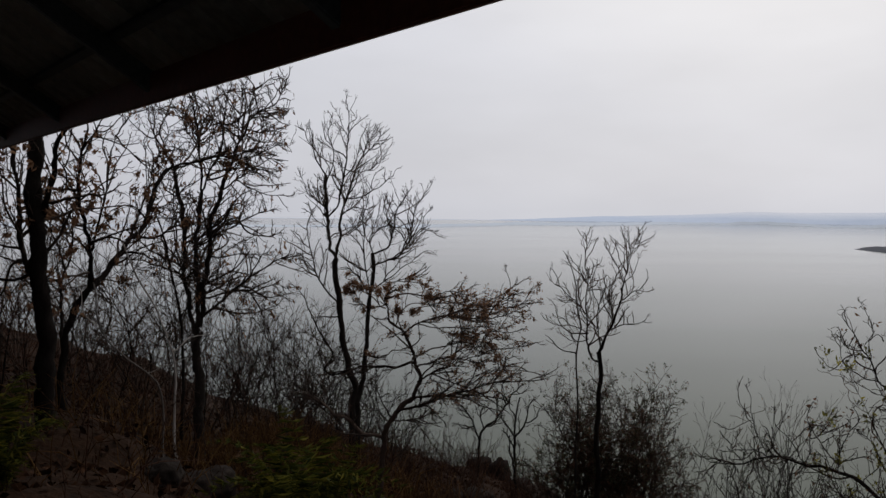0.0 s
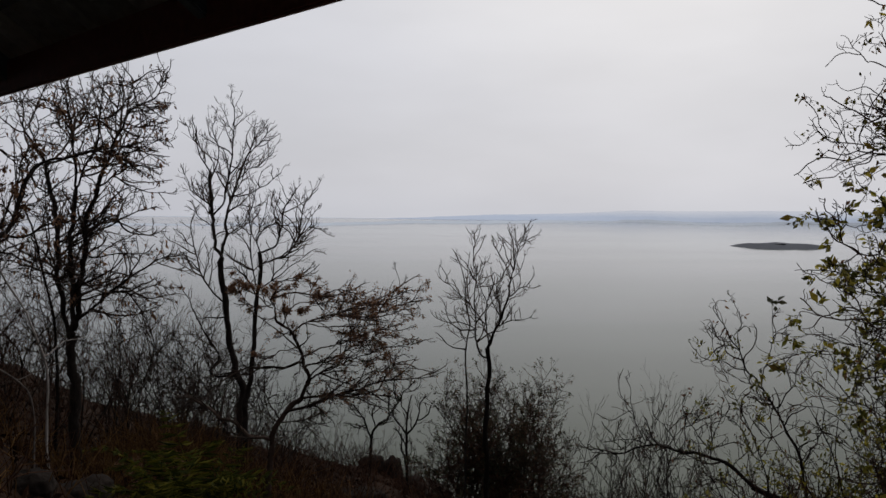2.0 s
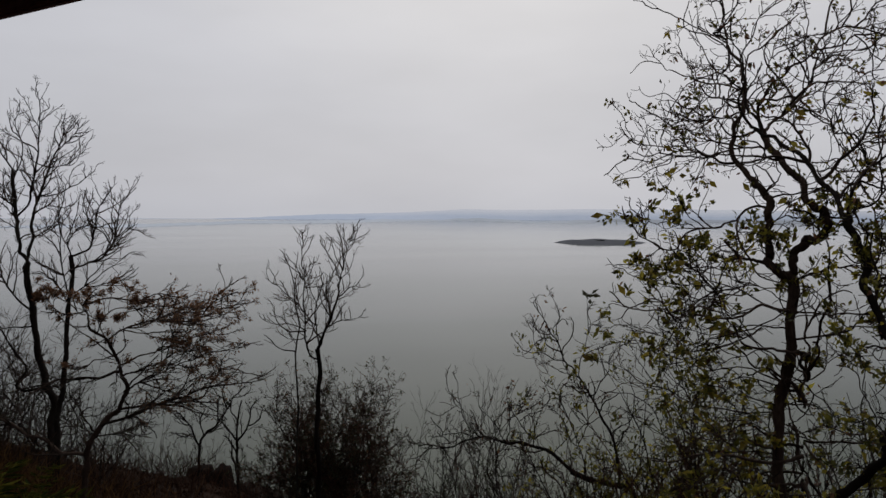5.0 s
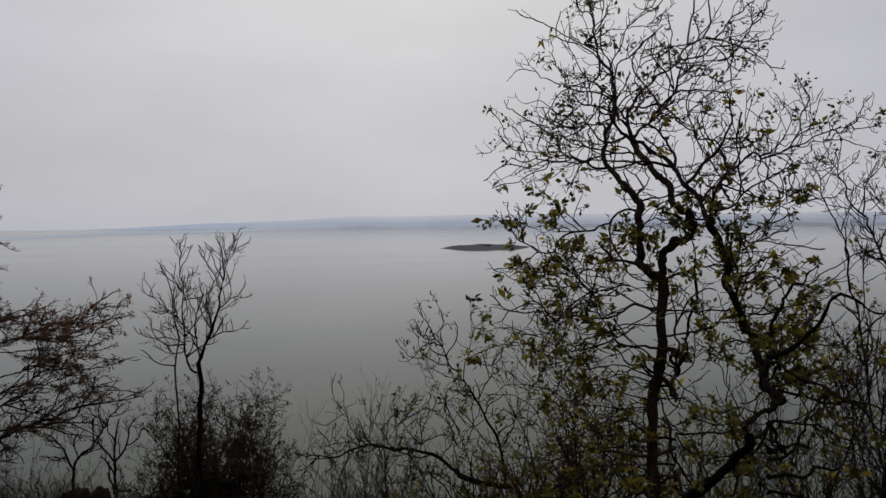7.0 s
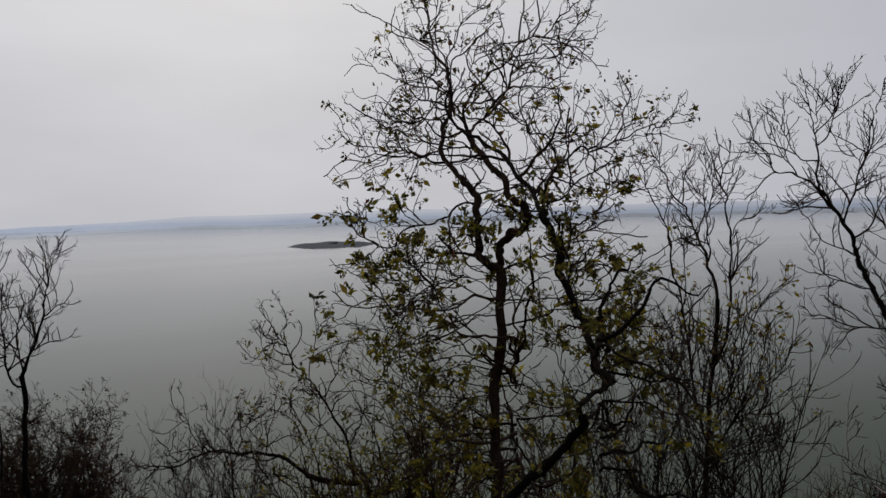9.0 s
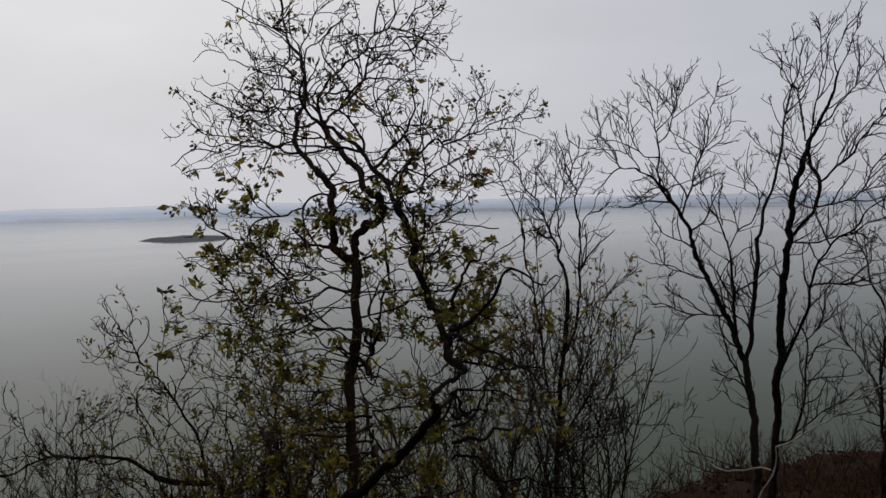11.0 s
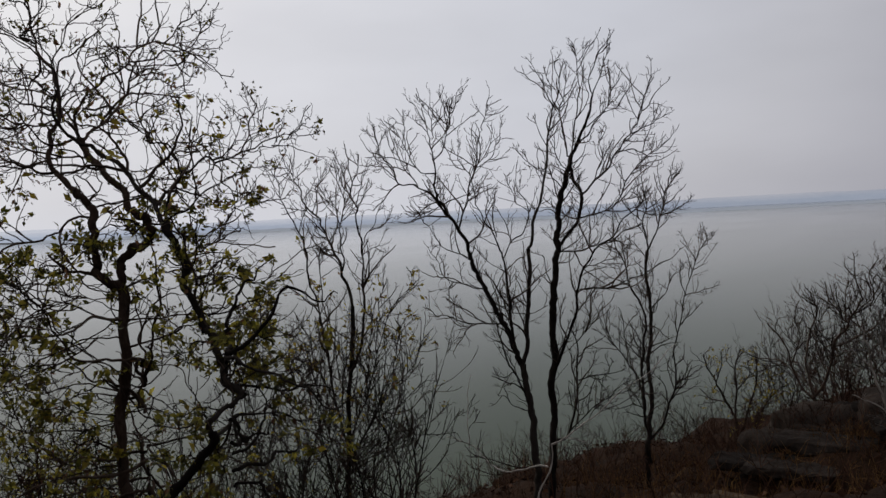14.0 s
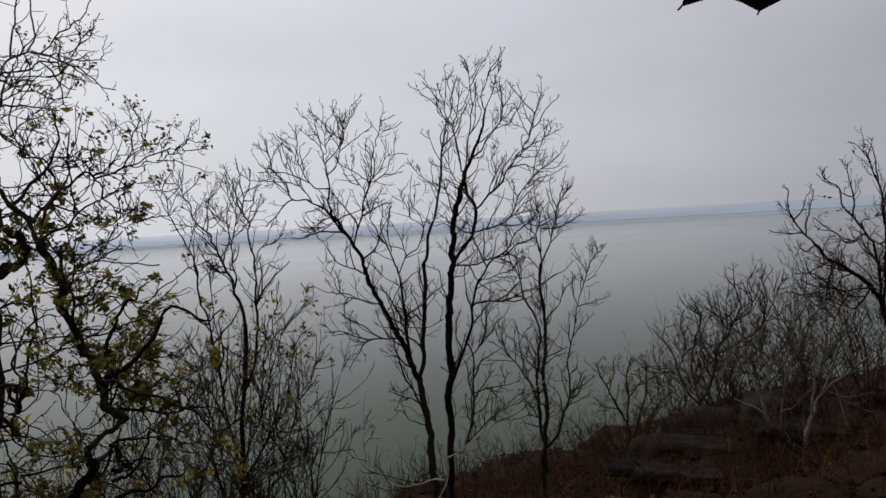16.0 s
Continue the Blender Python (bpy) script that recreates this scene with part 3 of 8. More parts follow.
# ---- trees ----
class Tree:
    """A bare or thinly leaved tree: drawn trunk and limbs, with grown shoots and twigs. Local x lies across the hill, y outward, z up from eye level."""
    count = 0

    def __init__(self, name, label, az, dist, bark=None, category="tree", twig=None):
        self.dist = dist
        Tree.count += 1
        self.rng = np.random.default_rng(100 + Tree.count)
        a = radians(az)
        self.x, self.y = dist * math.sin(a), dist * math.cos(a)
        self.g = float(ground_z(self.x, self.y))
        self.root = tagged(new(name), label, category)
        self.root.matrix_world = pose(self.x, self.y, self.g, 0, 0, -az)
        self.turn = -a
        self.bark, self.twig = bark or BARK, twig or TWIG
        self.lines, self.radii, self.fine = [], [], []

    def bar(self, name, r0, r1, pts, sides, flare=False):
        s = max(8, min(44, (7 if r0 > 0.04 else 4) * len(pts)))
        P = smooth_line(pts, s)
        P[:, 2] -= self.g
        kink = self.rng.normal(size=(s + 4, 3))
        kink = (kink[:-4] + 2 * kink[1:-3] + 3 * kink[2:-2] + 2 * kink[3:-1] + kink[4:])[1:-1]
        P[1:-1] += kink * max(r0 * 0.03, 0.003) + self.rng.normal(size=(s - 2, 3)) * max(r0 * 0.05, 0.0015)
        slim = 0.86 if r0 > 0.07 else 0.67
        r0, r1 = r0 * slim, r1 * (0.5 if r1 < 0.03 else 0.86)
        R = r1 + (r0 - r1) * (1 - np.linspace(0, 1, s)) ** 0.9
        if flare:
            R = R * (1 + 0.35 * np.exp(-np.linspace(0, 1, s) * 16))
        R = R * self.rng.uniform(0.9, 1.1, s)
        V, F = tubes(P[None], R[None], sides)
        V = V + self.rng.normal(size=V.shape) * r0 * 0.085
        mesh_object(name, V, F, self.bark, self.root, smooth=True)
        q = np.linspace(0, s - 1, 16)
        self.lines.append(np.stack([np.interp(q, np.arange(s), P[:, i]) for i in range(3)], 1))
        self.radii.append(np.interp(q, np.arange(s), R))

    def trunk(self, r0, r1, *pts):
        x, d, z = pts[0]
        low = self.g - 0.15
        if z > low + 0.1:
            slope = (pts[1][0] - x) / (pts[1][2] - z) if abs(pts[1][2] - z) > 0.1 else 0
            slope = max(-0.25, min(0.25, slope))
            pts = ((x - slope * (z - low), d, low), *pts)
        self.bar("trunk", r0, r1, pts, 12, True)

    def limb(self, r0, r1, *pts):
        self.bar("limb", r0, r1, pts, 8 if r0 > 0.03 else 6)

    def grow(self, shoots=5, twigs=7, sprays=7, rise=0.10, wander=0.16, angle=(24, 58), reach=0.4, skip_trunk=True, tip=0.0028, longest=1.2, low=0.35, flat=1.0, boughs=0.0, spread=(30, 80), bough_length=(0.35, 0.85), short=1.0, bough_reach=0.55):
        rng = self.rng
        shoots, twigs, sprays = shoots * 1.9, twigs * 1.3, sprays * 1.35
        first = 1 if skip_trunk and len(self.lines) > 1 else 0
        P, R = np.array(self.lines[first:]), np.array(self.radii[first:])
        extra = []
        if boughs:
            Q, S = sprout(rng, P, R, boughs, 0.1, spread, bough_reach, bough_length, rise * 0.6, wander * 0.85, 16, tip * 1.6, flat)
            extra.append(tubes(Q, S * 1.25, 4))
            P, R = np.concatenate([P, Q]), np.concatenate([R, S])
        A = sprout(rng, P, R, shoots, 0.12, angle, reach, (0.16 * short, longest), rise, wander, 7, tip * 1.3, flat)
        if first:
            T = sprout(rng, np.array(self.lines[:1]), np.array(self.radii[:1]), shoots * low, 0.3 if low > 1 else 0.45, (40, 80), 0.25, (0.3, 0.8), rise, wander, 7, tip * 1.3)
            A = (np.concatenate([A[0], T[0]]), np.concatenate([A[1], T[1]]))
        B = sprout(rng, *A, twigs, 0.15, angle, 0.5, (0.12 * short, 0.55), rise, wander, 5, tip * 1.1, flat)
        C = sprout(rng, *B, sprays, 0.15, angle, 0.5, (0.06 * short, 0.28), rise, wander, 2 if self.dist > 8.5 else 3, tip, flat)
        self.fine = [A, B, C]
        parts = extra + [tubes(*A, 3), tubes(*B, 3), tubes(*C, 3)]
        V, F, o = [], [], 0
        for v, f in parts:
            V.append(v)
            F.append(f + o)
            o += len(v)
        tagged(mesh_object("crown", np.concatenate(V), np.concatenate(F), self.twig, self.root), kind="stuff")
        return self

    def leaves(self, mat, number, size=(0.05, 0.09), level=2, hang=0.6, low=-9, high=9, clump=1, wide=0.42, x0=-99, x1=99):
        """Leaves along the shoots and at their ends; hang bends them downwards. low, high, x0, x1 bound where they still cling."""
        rng = self.rng
        P = self.fine[level][0]
        k = rng.integers(1, P.shape[1], len(P))
        tip, way = P[np.arange(len(P)), k], P[:, -1] - P[:, -2]
        ok = np.nonzero((tip[:, 2] + self.g > low) & (tip[:, 2] + self.g < high) & (tip[:, 0] > x0) & (tip[:, 0] < x1))[0]
        if not len(ok):
            return self
        i = rng.choice(ok, max(1, number // clump))
        i = np.repeat(i, clump)
        at = tip[i] + rng.normal(size=(len(i), 3)) * 0.02
        w = unit(way[i]) + rng.normal(size=(len(i), 3)) * 0.5
        w[:, 2] -= hang
        V, F = leaf_blades(rng, at, w, rng.uniform(*size, len(i)), wide=wide)
        tagged(mesh_object("foliage", V, F, mat, self.root), kind="stuff")
        return self


def tuft(t, mat, number, size, hang=0.8, which=-1):
    """A bunch of leaves at the end of one limb, the last if not told."""
    end = t.lines[which][-1]
    n = number
    w = t.rng.normal(size=(n, 3)) * 0.6 - np.array([0, 0, hang])
    V, F = leaf_blades(t.rng, end + t.rng.normal(size=(n, 3)) * 0.02, w, t.rng.uniform(*size, n), wide=0.5)
    tagged(mesh_object("foliage", V, F, mat, t.root), kind="stuff")


def tangle(t, number, x, heights, sides, lengths):
    """Low twisting limbs that leave the trunk at x sideways and wander out and back."""
    rng = t.rng
    for k in range(number):
        z, way = rng.uniform(*heights), rng.uniform(*sides)
        d = unit(np.array([way, rng.normal() * 0.45, rng.normal() * 0.25]))
        step, p = rng.uniform(*lengths) / 5, np.array([x, 0.0, z])
        pts = [tuple(p)]
        for j in range(5):
            d = unit(d + rng.normal(size=3) * (0.3, 0.25, 0.5))
            p = p + d * step
            pts.append(tuple(p))
        t.limb(rng.uniform(0.011, 0.021), 0.006, *pts)


def clump(name, label, az, dist, height, spread, stems, bark=None, twig=None, lean=0.0, category="shrub", top=None, **growth):
    """A many-stemmed shrub or sapling from one root. top: the height of its crown over eye level, where that is known."""
    t = Tree(name, label, az, dist, bark, category, twig)
    rng = t.rng
    if top is not None:
        height = top - t.g
    for k in range(stems):
        a, q = 2 * math.pi * (k + rng.random() * 0.6) / stems, rng.uniform(0.35, 1.0) if stems > 1 else 0.15
        h = height * rng.uniform(0.72, 1.0) * (1.05 - 0.25 * q)
        ex, ey = spread * q * math.cos(a) + lean * h, spread * q * math.sin(a)
        bow = rng.normal(size=2) * 0.14 * h
        pts = [(0.05 * math.cos(a), 0.05 * math.sin(a), t.g - 0.1), (ex * 0.3 + bow[0] * 0.6, ey * 0.3 + bow[1] * 0.6, t.g + h * 0.38), (ex * 0.68 - bow[0] * 0.4, ey * 0.68 - bow[1] * 0.4, t.g + h * 0.72), (ex, ey, t.g + h)]
        r = 0.006 + 0.0052 * h
        t.bar("stem", r, 0.003, pts, 6)
    growth = {k: v * (0.76 if dist < 12 else 0.61) if k in ("shoots", "twigs", "sprays") else v for k, v in growth.items()}
    t.grow(**{"skip_trunk": False, **growth})
    return t


# big dark tree with two leaders, and its leaning neighbour
t = Tree("bare_tree", "thick dark-barked tree with a few dead leaves", -25.3, 9.5)
t.trunk(0.115, 0.077, (0.00, -0.00, -2.79), (-0.02, 0.00, -1.90), (-0.02, 0.00, -1.09), (-0.07, 0.00, -0.45), (-0.09, 0.00, 0.24), (-0.09, -0.00, 0.81), (-0.10, 0.00, 1.44))
t.limb(0.045, 0.026, (-0.05, 0.00, -0.97), (-0.22, 0.15, -0.39), (-0.28, 0.30, 0.25), (-0.32, 0.45, 0.78), (-0.35, 0.60, 1.15))
t.limb(0.051, 0.022, (-0.08, -0.00, -0.16), (0.06, -0.12, 0.30), (0.11, -0.25, 0.64), (0.25, -0.37, 0.88), (0.56, -0.50, 1.20))
t.limb(0.029, 0.013, (-0.08, 0.00, -0.62), (-0.32, 0.13, -0.74), (-0.59, 0.27, -0.63), (-0.84, 0.40, -0.34))
t.grow(4, 5.5, 5.5, 0.06, 0.18, boughs=2.4, bough_length=(0.4, 1.4))
t.leaves(LEAF_RUST, 1200, (0.04, 0.09), hang=1.2)
t = Tree("bare_tree", "crooked dark tree leaning out, dry brown leaves hanging", -25.3, 10.6)
t.trunk(0.067, 0.042, (0.14, 0.00, -2.75), (0.17, 0.00, -2.10), (0.19, 0.00, -1.58), (0.28, 0.00, -1.21), (0.49, 0.00, -0.89))
t.limb(0.051, 0.030, (0.49, 0.00, -0.89), (0.71, 0.11, -0.64), (0.91, 0.20, -0.38), (1.08, 0.28, -0.17), (1.15, 0.35, 0.04), (1.26, 0.43, 0.31), (1.40, 0.50, 0.53))
t.limb(0.027, 0.009, (1.40, 0.50, 0.53), (1.55, 0.55, 0.59), (1.77, 0.64, 0.64), (2.07, 0.74, 0.72), (2.30, 0.82, 0.78), (2.55, 0.90, 0.84))
t.limb(0.026, 0.013, (0.95, 0.22, -0.33), (1.27, 0.22, -0.30), (1.36, 0.21, -0.20), (1.49, 0.21, -0.16), (1.84, 0.20, -0.16))
t.limb(0.045, 0.025, (0.46, 0.00, -0.93), (0.46, -0.10, -0.48), (0.38, -0.17, -0.16), (0.34, -0.23, 0.09), (0.32, -0.27, 0.27), (0.37, -0.33, 0.53), (0.41, -0.40, 0.84))
t.limb(0.018, 0.008, (0.41, -0.40, 0.84), (0.42, -0.45, 1.05), (0.49, -0.50, 1.26))
t.limb(0.019, 0.008, (0.33, -0.26, 0.23), (0.23, -0.24, 0.28), (0.13, -0.20, 0.53), (0.07, -0.16, 0.75))
t.limb(0.019, 0.008, (0.38, -0.35, 0.61), (0.46, -0.37, 0.78), (0.61, -0.39, 1.03), (0.76, -0.42, 1.20))
t.limb(0.025, 0.013, (0.46, -0.10, -0.48), (0.53, -0.02, -0.23), (0.63, 0.07, 0.10), (0.67, 0.17, 0.43), (0.73, 0.26, 0.76), (0.77, 0.30, 0.91))
t.limb(0.016, 0.009, (0.77, 0.30, 0.91), (0.89, 0.21, 1.14), (1.05, 0.14, 1.21), (1.28, 0.05, 1.25))
t.limb(0.016, 0.007, (0.77, 0.30, 0.91), (0.93, 0.37, 0.72), (1.10, 0.42, 0.59), (1.17, 0.47, 0.44), (1.17, 0.54, 0.17))
t.limb(0.013, 0.007, (1.28, 0.22, -0.29), (1.33, 0.24, -0.51), (1.40, 0.28, -0.81))
t.limb(0.017, 0.007, (1.26, 0.43, 0.31), (1.23, 0.50, 0.60), (1.34, 0.56, 0.82), (1.38, 0.62, 1.08), (1.32, 0.68, 1.29))
t.limb(0.026, 0.012, (0.20, 0.00, -1.54), (0.15, -0.06, -1.19), (0.18, -0.13, -0.80), (0.28, -0.19, -0.48), (0.26, -0.25, -0.16), (0.17, -0.30, 0.06))
t.limb(0.013, 0.007, (1.15, 0.35, 0.04), (1.34, 0.30, 0.08), (1.46, 0.26, 0.18), (1.62, 0.21, 0.22))
t.limb(0.013, 0.006, (0.71, 0.11, -0.64), (0.86, 0.08, -0.63), (1.05, 0.03, -0.50), (1.23, -0.01, -0.46))
t.limb(0.013, 0.006, (0.67, 0.17, 0.43), (0.81, 0.12, 0.50), (0.96, 0.08, 0.44))
t.grow(4, 7, 6.5, 0.02, 0.18, boughs=7, bough_length=(0.2, 1.0), longest=0.55, tip=0.0021, short=0.5, bough_reach=0.8)
t.leaves(LEAF_RUST, 1300, (0.04, 0.085), hang=1.6, clump=3)
t.leaves(LEAF_BROWN, 600, (0.04, 0.08), hang=1.3)
# many-limbed tree with hanging dead leaves
t = Tree("bare_tree", "slender dark tree with fanned limbs and withered leaves", -17.6, 12.3)
t.trunk(0.091, 0.068, (0.33, 0.00, -3.87), (0.30, 0.00, -3.05), (0.30, 0.00, -2.49), (0.28, 0.00, -1.93), (0.30, 0.00, -1.69))
t.limb(0.049, 0.034, (0.29, 0.00, -1.78), (0.18, 0.02, -1.45), (0.12, 0.05, -0.97), (0.11, 0.08, -0.58), (0.09, 0.10, -0.20), (0.04, 0.13, 0.19), (-0.02, 0.15, 0.51))
t.limb(0.028, 0.011, (-0.02, 0.15, 0.51), (-0.06, 0.18, 0.68), (-0.15, 0.22, 0.84), (-0.26, 0.28, 1.07), (-0.30, 0.34, 1.38), (-0.22, 0.40, 1.66))
t.limb(0.053, 0.032, (0.30, 0.00, -1.69), (0.28, -0.08, -1.12), (0.27, -0.13, -0.73), (0.25, -0.18, -0.41), (0.29, -0.22, -0.10), (0.33, -0.28, 0.27))
t.limb(0.026, 0.011, (0.33, -0.28, 0.27), (0.33, -0.25, 0.59), (0.29, -0.23, 0.98), (0.25, -0.21, 1.28), (0.19, -0.19, 1.57), (0.15, -0.17, 1.82))
t.limb(0.058, 0.034, (0.30, -0.01, -1.62), (0.40, -0.10, -0.97), (0.44, -0.15, -0.57), (0.44, -0.20, -0.20), (0.51, -0.24, 0.05), (0.59, -0.27, 0.29), (0.66, -0.30, 0.52))
t.limb(0.026, 0.010, (0.66, -0.30, 0.52), (0.73, -0.37, 0.71), (0.80, -0.45, 0.90), (0.91, -0.54, 1.13), (1.05, -0.64, 1.35), (1.25, -0.73, 1.50), (1.43, -0.84, 1.73))
t.limb(0.031, 0.010, (0.31, -0.02, -1.54), (0.54, -0.14, -1.29), (0.77, -0.24, -1.09), (0.99, -0.34, -0.88), (1.22, -0.44, -0.72), (1.40, -0.50, -0.64), (1.66, -0.60, -0.57))
t.limb(0.022, 0.009, (0.44, -0.18, -0.34), (0.62, -0.16, -0.26), (0.86, -0.13, -0.14), (1.09, -0.10, -0.02), (1.36, -0.07, 0.06))
t.limb(0.028, 0.009, (-0.04, 0.16, 0.59), (0.26, 0.23, 0.72), (0.58, 0.31, 0.82), (0.81, 0.36, 0.88), (1.14, 0.43, 0.94), (1.48, 0.50, 1.04))
t.limb(0.022, 0.008, (0.58, -0.26, 0.26), (0.77, -0.36, 0.44), (0.95, -0.44, 0.55), (1.18, -0.53, 0.60), (1.31, -0.58, 0.52))
t.limb(0.022, 0.008, (0.33, -0.28, 0.27), (0.46, -0.42, 0.59), (0.58, -0.55, 0.88), (0.60, -0.67, 1.17), (0.64, -0.80, 1.46), (0.70, -0.91, 1.70))
t.limb(0.017, 0.008, (0.81, -0.46, 0.93), (0.83, -0.56, 1.20), (0.83, -0.64, 1.41), (0.85, -0.76, 1.73))
t.limb(0.018, 0.008, (-0.15, 0.22, 0.84), (-0.18, 0.18, 1.15), (-0.11, 0.15, 1.46), (0.05, 0.11, 1.70))
t.limb(0.018, 0.008, (0.44, -0.15, -0.57), (0.64, -0.09, -0.62), (0.94, -0.01, -0.57), (1.28, 0.08, -0.60))
t.limb(0.017, 0.008, (0.91, -0.54, 1.13), (1.14, -0.46, 1.10), (1.46, -0.34, 1.21))
t.limb(0.018, 0.008, (1.02, 0.40, 0.91), (1.29, 0.34, 0.81), (1.58, 0.28, 0.77))
t.limb(0.017, 0.008, (0.73, -0.37, 0.71), (0.98, -0.43, 0.75), (1.24, -0.49, 0.90), (1.50, -0.54, 0.93))
t.limb(0.018, 0.008, (0.29, -0.23, 0.98), (0.44, -0.15, 1.18), (0.48, -0.07, 1.46), (0.52, 0.00, 1.71))
t.limb(0.017, 0.008, (1.05, -0.64, 1.35), (1.18, -0.68, 1.28), (1.40, -0.74, 1.32))
t.limb(0.017, 0.008, (0.77, -0.36, 0.44), (0.99, -0.29, 0.37), (1.23, -0.22, 0.26), (1.47, -0.15, 0.27))
t.limb(0.017, 0.008, (0.60, -0.67, 1.17), (0.78, -0.62, 1.23), (0.97, -0.53, 1.47), (1.13, -0.45, 1.72))
t.limb(0.018, 0.008, (0.86, -0.13, -0.14), (1.00, -0.17, -0.30), (1.27, -0.22, -0.33), (1.50, -0.26, -0.29))
t.limb(0.018, 0.008, (0.04, 0.13, 0.19), (-0.15, 0.07, 0.32), (-0.26, 0.03, 0.51), (-0.44, -0.02, 0.58))
t.limb(0.018, 0.008, (0.25, -0.21, 1.28), (0.03, -0.13, 1.36), (-0.07, -0.07, 1.51))
t.limb(0.018, 0.008, (0.77, -0.24, -1.09), (0.99, -0.31, -1.12), (1.29, -0.41, -1.00), (1.51, -0.49, -1.04))
t.limb(0.017, 0.008, (1.05, -0.64, 1.35), (1.00, -0.62, 1.61), (1.15, -0.60, 1.81), (1.42, -0.58, 1.87))
t.grow(4.6, 7.5, 7, 0.02, 0.18, (25, 65), reach=0.6, longest=0.55, tip=0.0025, boughs=9, bough_length=(0.25, 1.0), short=0.5, bough_reach=0.8)
t.leaves(LEAF_RUST, 520, (0.04, 0.09), hang=1.8, clump=4)
t.leaves(LEAF_BROWN, 500, (0.04, 0.08), hang=1.4)
t = Tree("bare_tree", "thin dark leaning tree on the slope", -17.3, 13.0)
t.trunk(0.039, 0.022, (-0.00, -0.00, -2.73), (-0.01, -0.00, -1.55), (-0.17, 0.00, -0.79), (-0.29, 0.00, -0.21))
t.limb(0.022, 0.009, (-0.29, 0.00, -0.21), (-0.47, 0.20, 0.37), (-0.54, 0.40, 1.05))
t.limb(0.022, 0.009, (-0.17, 0.00, -0.79), (-0.05, -0.13, -0.37), (-0.13, -0.27, 0.20), (-0.01, -0.40, 0.77))
t.limb(0.017, 0.009, (-0.01, -0.00, -1.55), (0.27, 0.10, -1.23), (0.65, 0.20, -1.07), (0.90, 0.30, -0.56))
t.grow(4, 6, 5)
t = Tree("bare_sapling", "thin pale crooked sapling without leaves", -17.6, 10.5, BARK_PALE, "sapling")
t.trunk(0.025, 0.014, (0.00, 0.00, -3.30), (-0.01, -0.00, -2.20), (-0.05, 0.00, -1.66), (-0.20, -0.00, -1.24), (-0.48, -0.00, -0.70), (-0.64, -0.00, -0.30))
t.limb(0.014, 0.007, (-0.05, 0.00, -1.66), (0.12, 0.15, -1.55), (0.39, 0.30, -1.51))
t.limb(0.011, 0.007, (-0.48, -0.00, -0.70), (-0.41, -0.15, -0.30), (-0.44, -0.30, 0.03))
t.grow(1.5, 3, 3)
t = Tree("bare_sapling", "thin pale bowed sapling without leaves", -18.5, 10.0, BARK_PALE, "sapling")
t.trunk(0.020, 0.013, (-0.00, 0.00, -3.00), (-0.00, 0.00, -2.09), (-0.15, 0.00, -1.82), (-0.41, -0.00, -1.62), (-0.64, 0.00, -1.33), (-0.72, -0.00, -0.79))
t.limb(0.010, 0.007, (-0.15, 0.00, -1.82), (0.08, 0.15, -1.76), (0.33, 0.30, -1.70))
t.limb(0.010, 0.007, (-0.64, 0.00, -1.33), (-0.82, 0.15, -1.18), (-0.89, 0.30, -0.87))
t.grow(1.5, 3, 3)
t = Tree("bare_tree", "tall bare tree with wavy upright limbs", -7.7, 14.0)
t.trunk(0.079, 0.049, (0.41, 0.00, -4.66), (0.39, 0.00, -3.40), (0.45, 0.00, -2.92), (0.34, 0.00, -2.59), (0.28, 0.00, -2.26), (0.20, 0.00, -1.83), (0.17, 0.00, -1.41), (0.12, 0.00, -0.94), (0.12, 0.00, -0.74))
t.limb(0.042, 0.030, (0.12, 0.00, -0.76), (0.02, 0.03, -0.57), (-0.01, 0.08, -0.24), (-0.03, 0.11, -0.03), (-0.04, 0.16, 0.27), (-0.07, 0.21, 0.64))
t.limb(0.021, 0.009, (-0.07, 0.21, 0.64), (-0.19, 0.19, 0.83), (-0.27, 0.16, 1.06), (-0.29, 0.14, 1.29), (-0.33, 0.11, 1.55))
t.limb(0.026, 0.010, (-0.02, 0.11, -0.06), (0.13, 0.04, 0.17), (0.22, -0.05, 0.53), (0.26, -0.10, 0.73), (0.28, -0.17, 1.00), (0.28, -0.26, 1.36), (0.28, -0.36, 1.74))
t.limb(0.038, 0.024, (0.10, 0.01, -0.71), (0.18, 0.14, -0.38), (0.20, 0.31, -0.02), (0.30, 0.44, 0.28), (0.37, 0.54, 0.48), (0.45, 0.65, 0.72), (0.55, 0.76, 0.98))
t.limb(0.018, 0.008, (0.55, 0.76, 0.98), (0.62, 0.66, 1.21), (0.68, 0.53, 1.56))
t.limb(0.017, 0.008, (0.28, 0.43, 0.24), (0.51, 0.45, 0.28), (0.71, 0.47, 0.38), (0.95, 0.49, 0.53), (1.10, 0.51, 0.67))
t.limb(0.016, 0.008, (0.55, 0.76, 0.98), (0.71, 0.69, 1.12), (0.84, 0.63, 1.31), (0.88, 0.58, 1.48))
t.limb(0.013, 0.008, (-0.07, 0.21, 0.64), (0.06, 0.22, 0.63), (0.18, 0.23, 0.54), (0.28, 0.25, 0.32))
t.limb(0.017, 0.008, (-0.02, 0.11, -0.06), (-0.18, 0.05, 0.21), (-0.33, 0.01, 0.31), (-0.42, -0.04, 0.54), (-0.51, -0.08, 0.74))
t.limb(0.017, 0.008, (-0.06, 0.19, 0.50), (0.04, 0.14, 0.83), (0.04, 0.10, 1.11), (-0.01, 0.05, 1.38), (0.04, 0.01, 1.67))
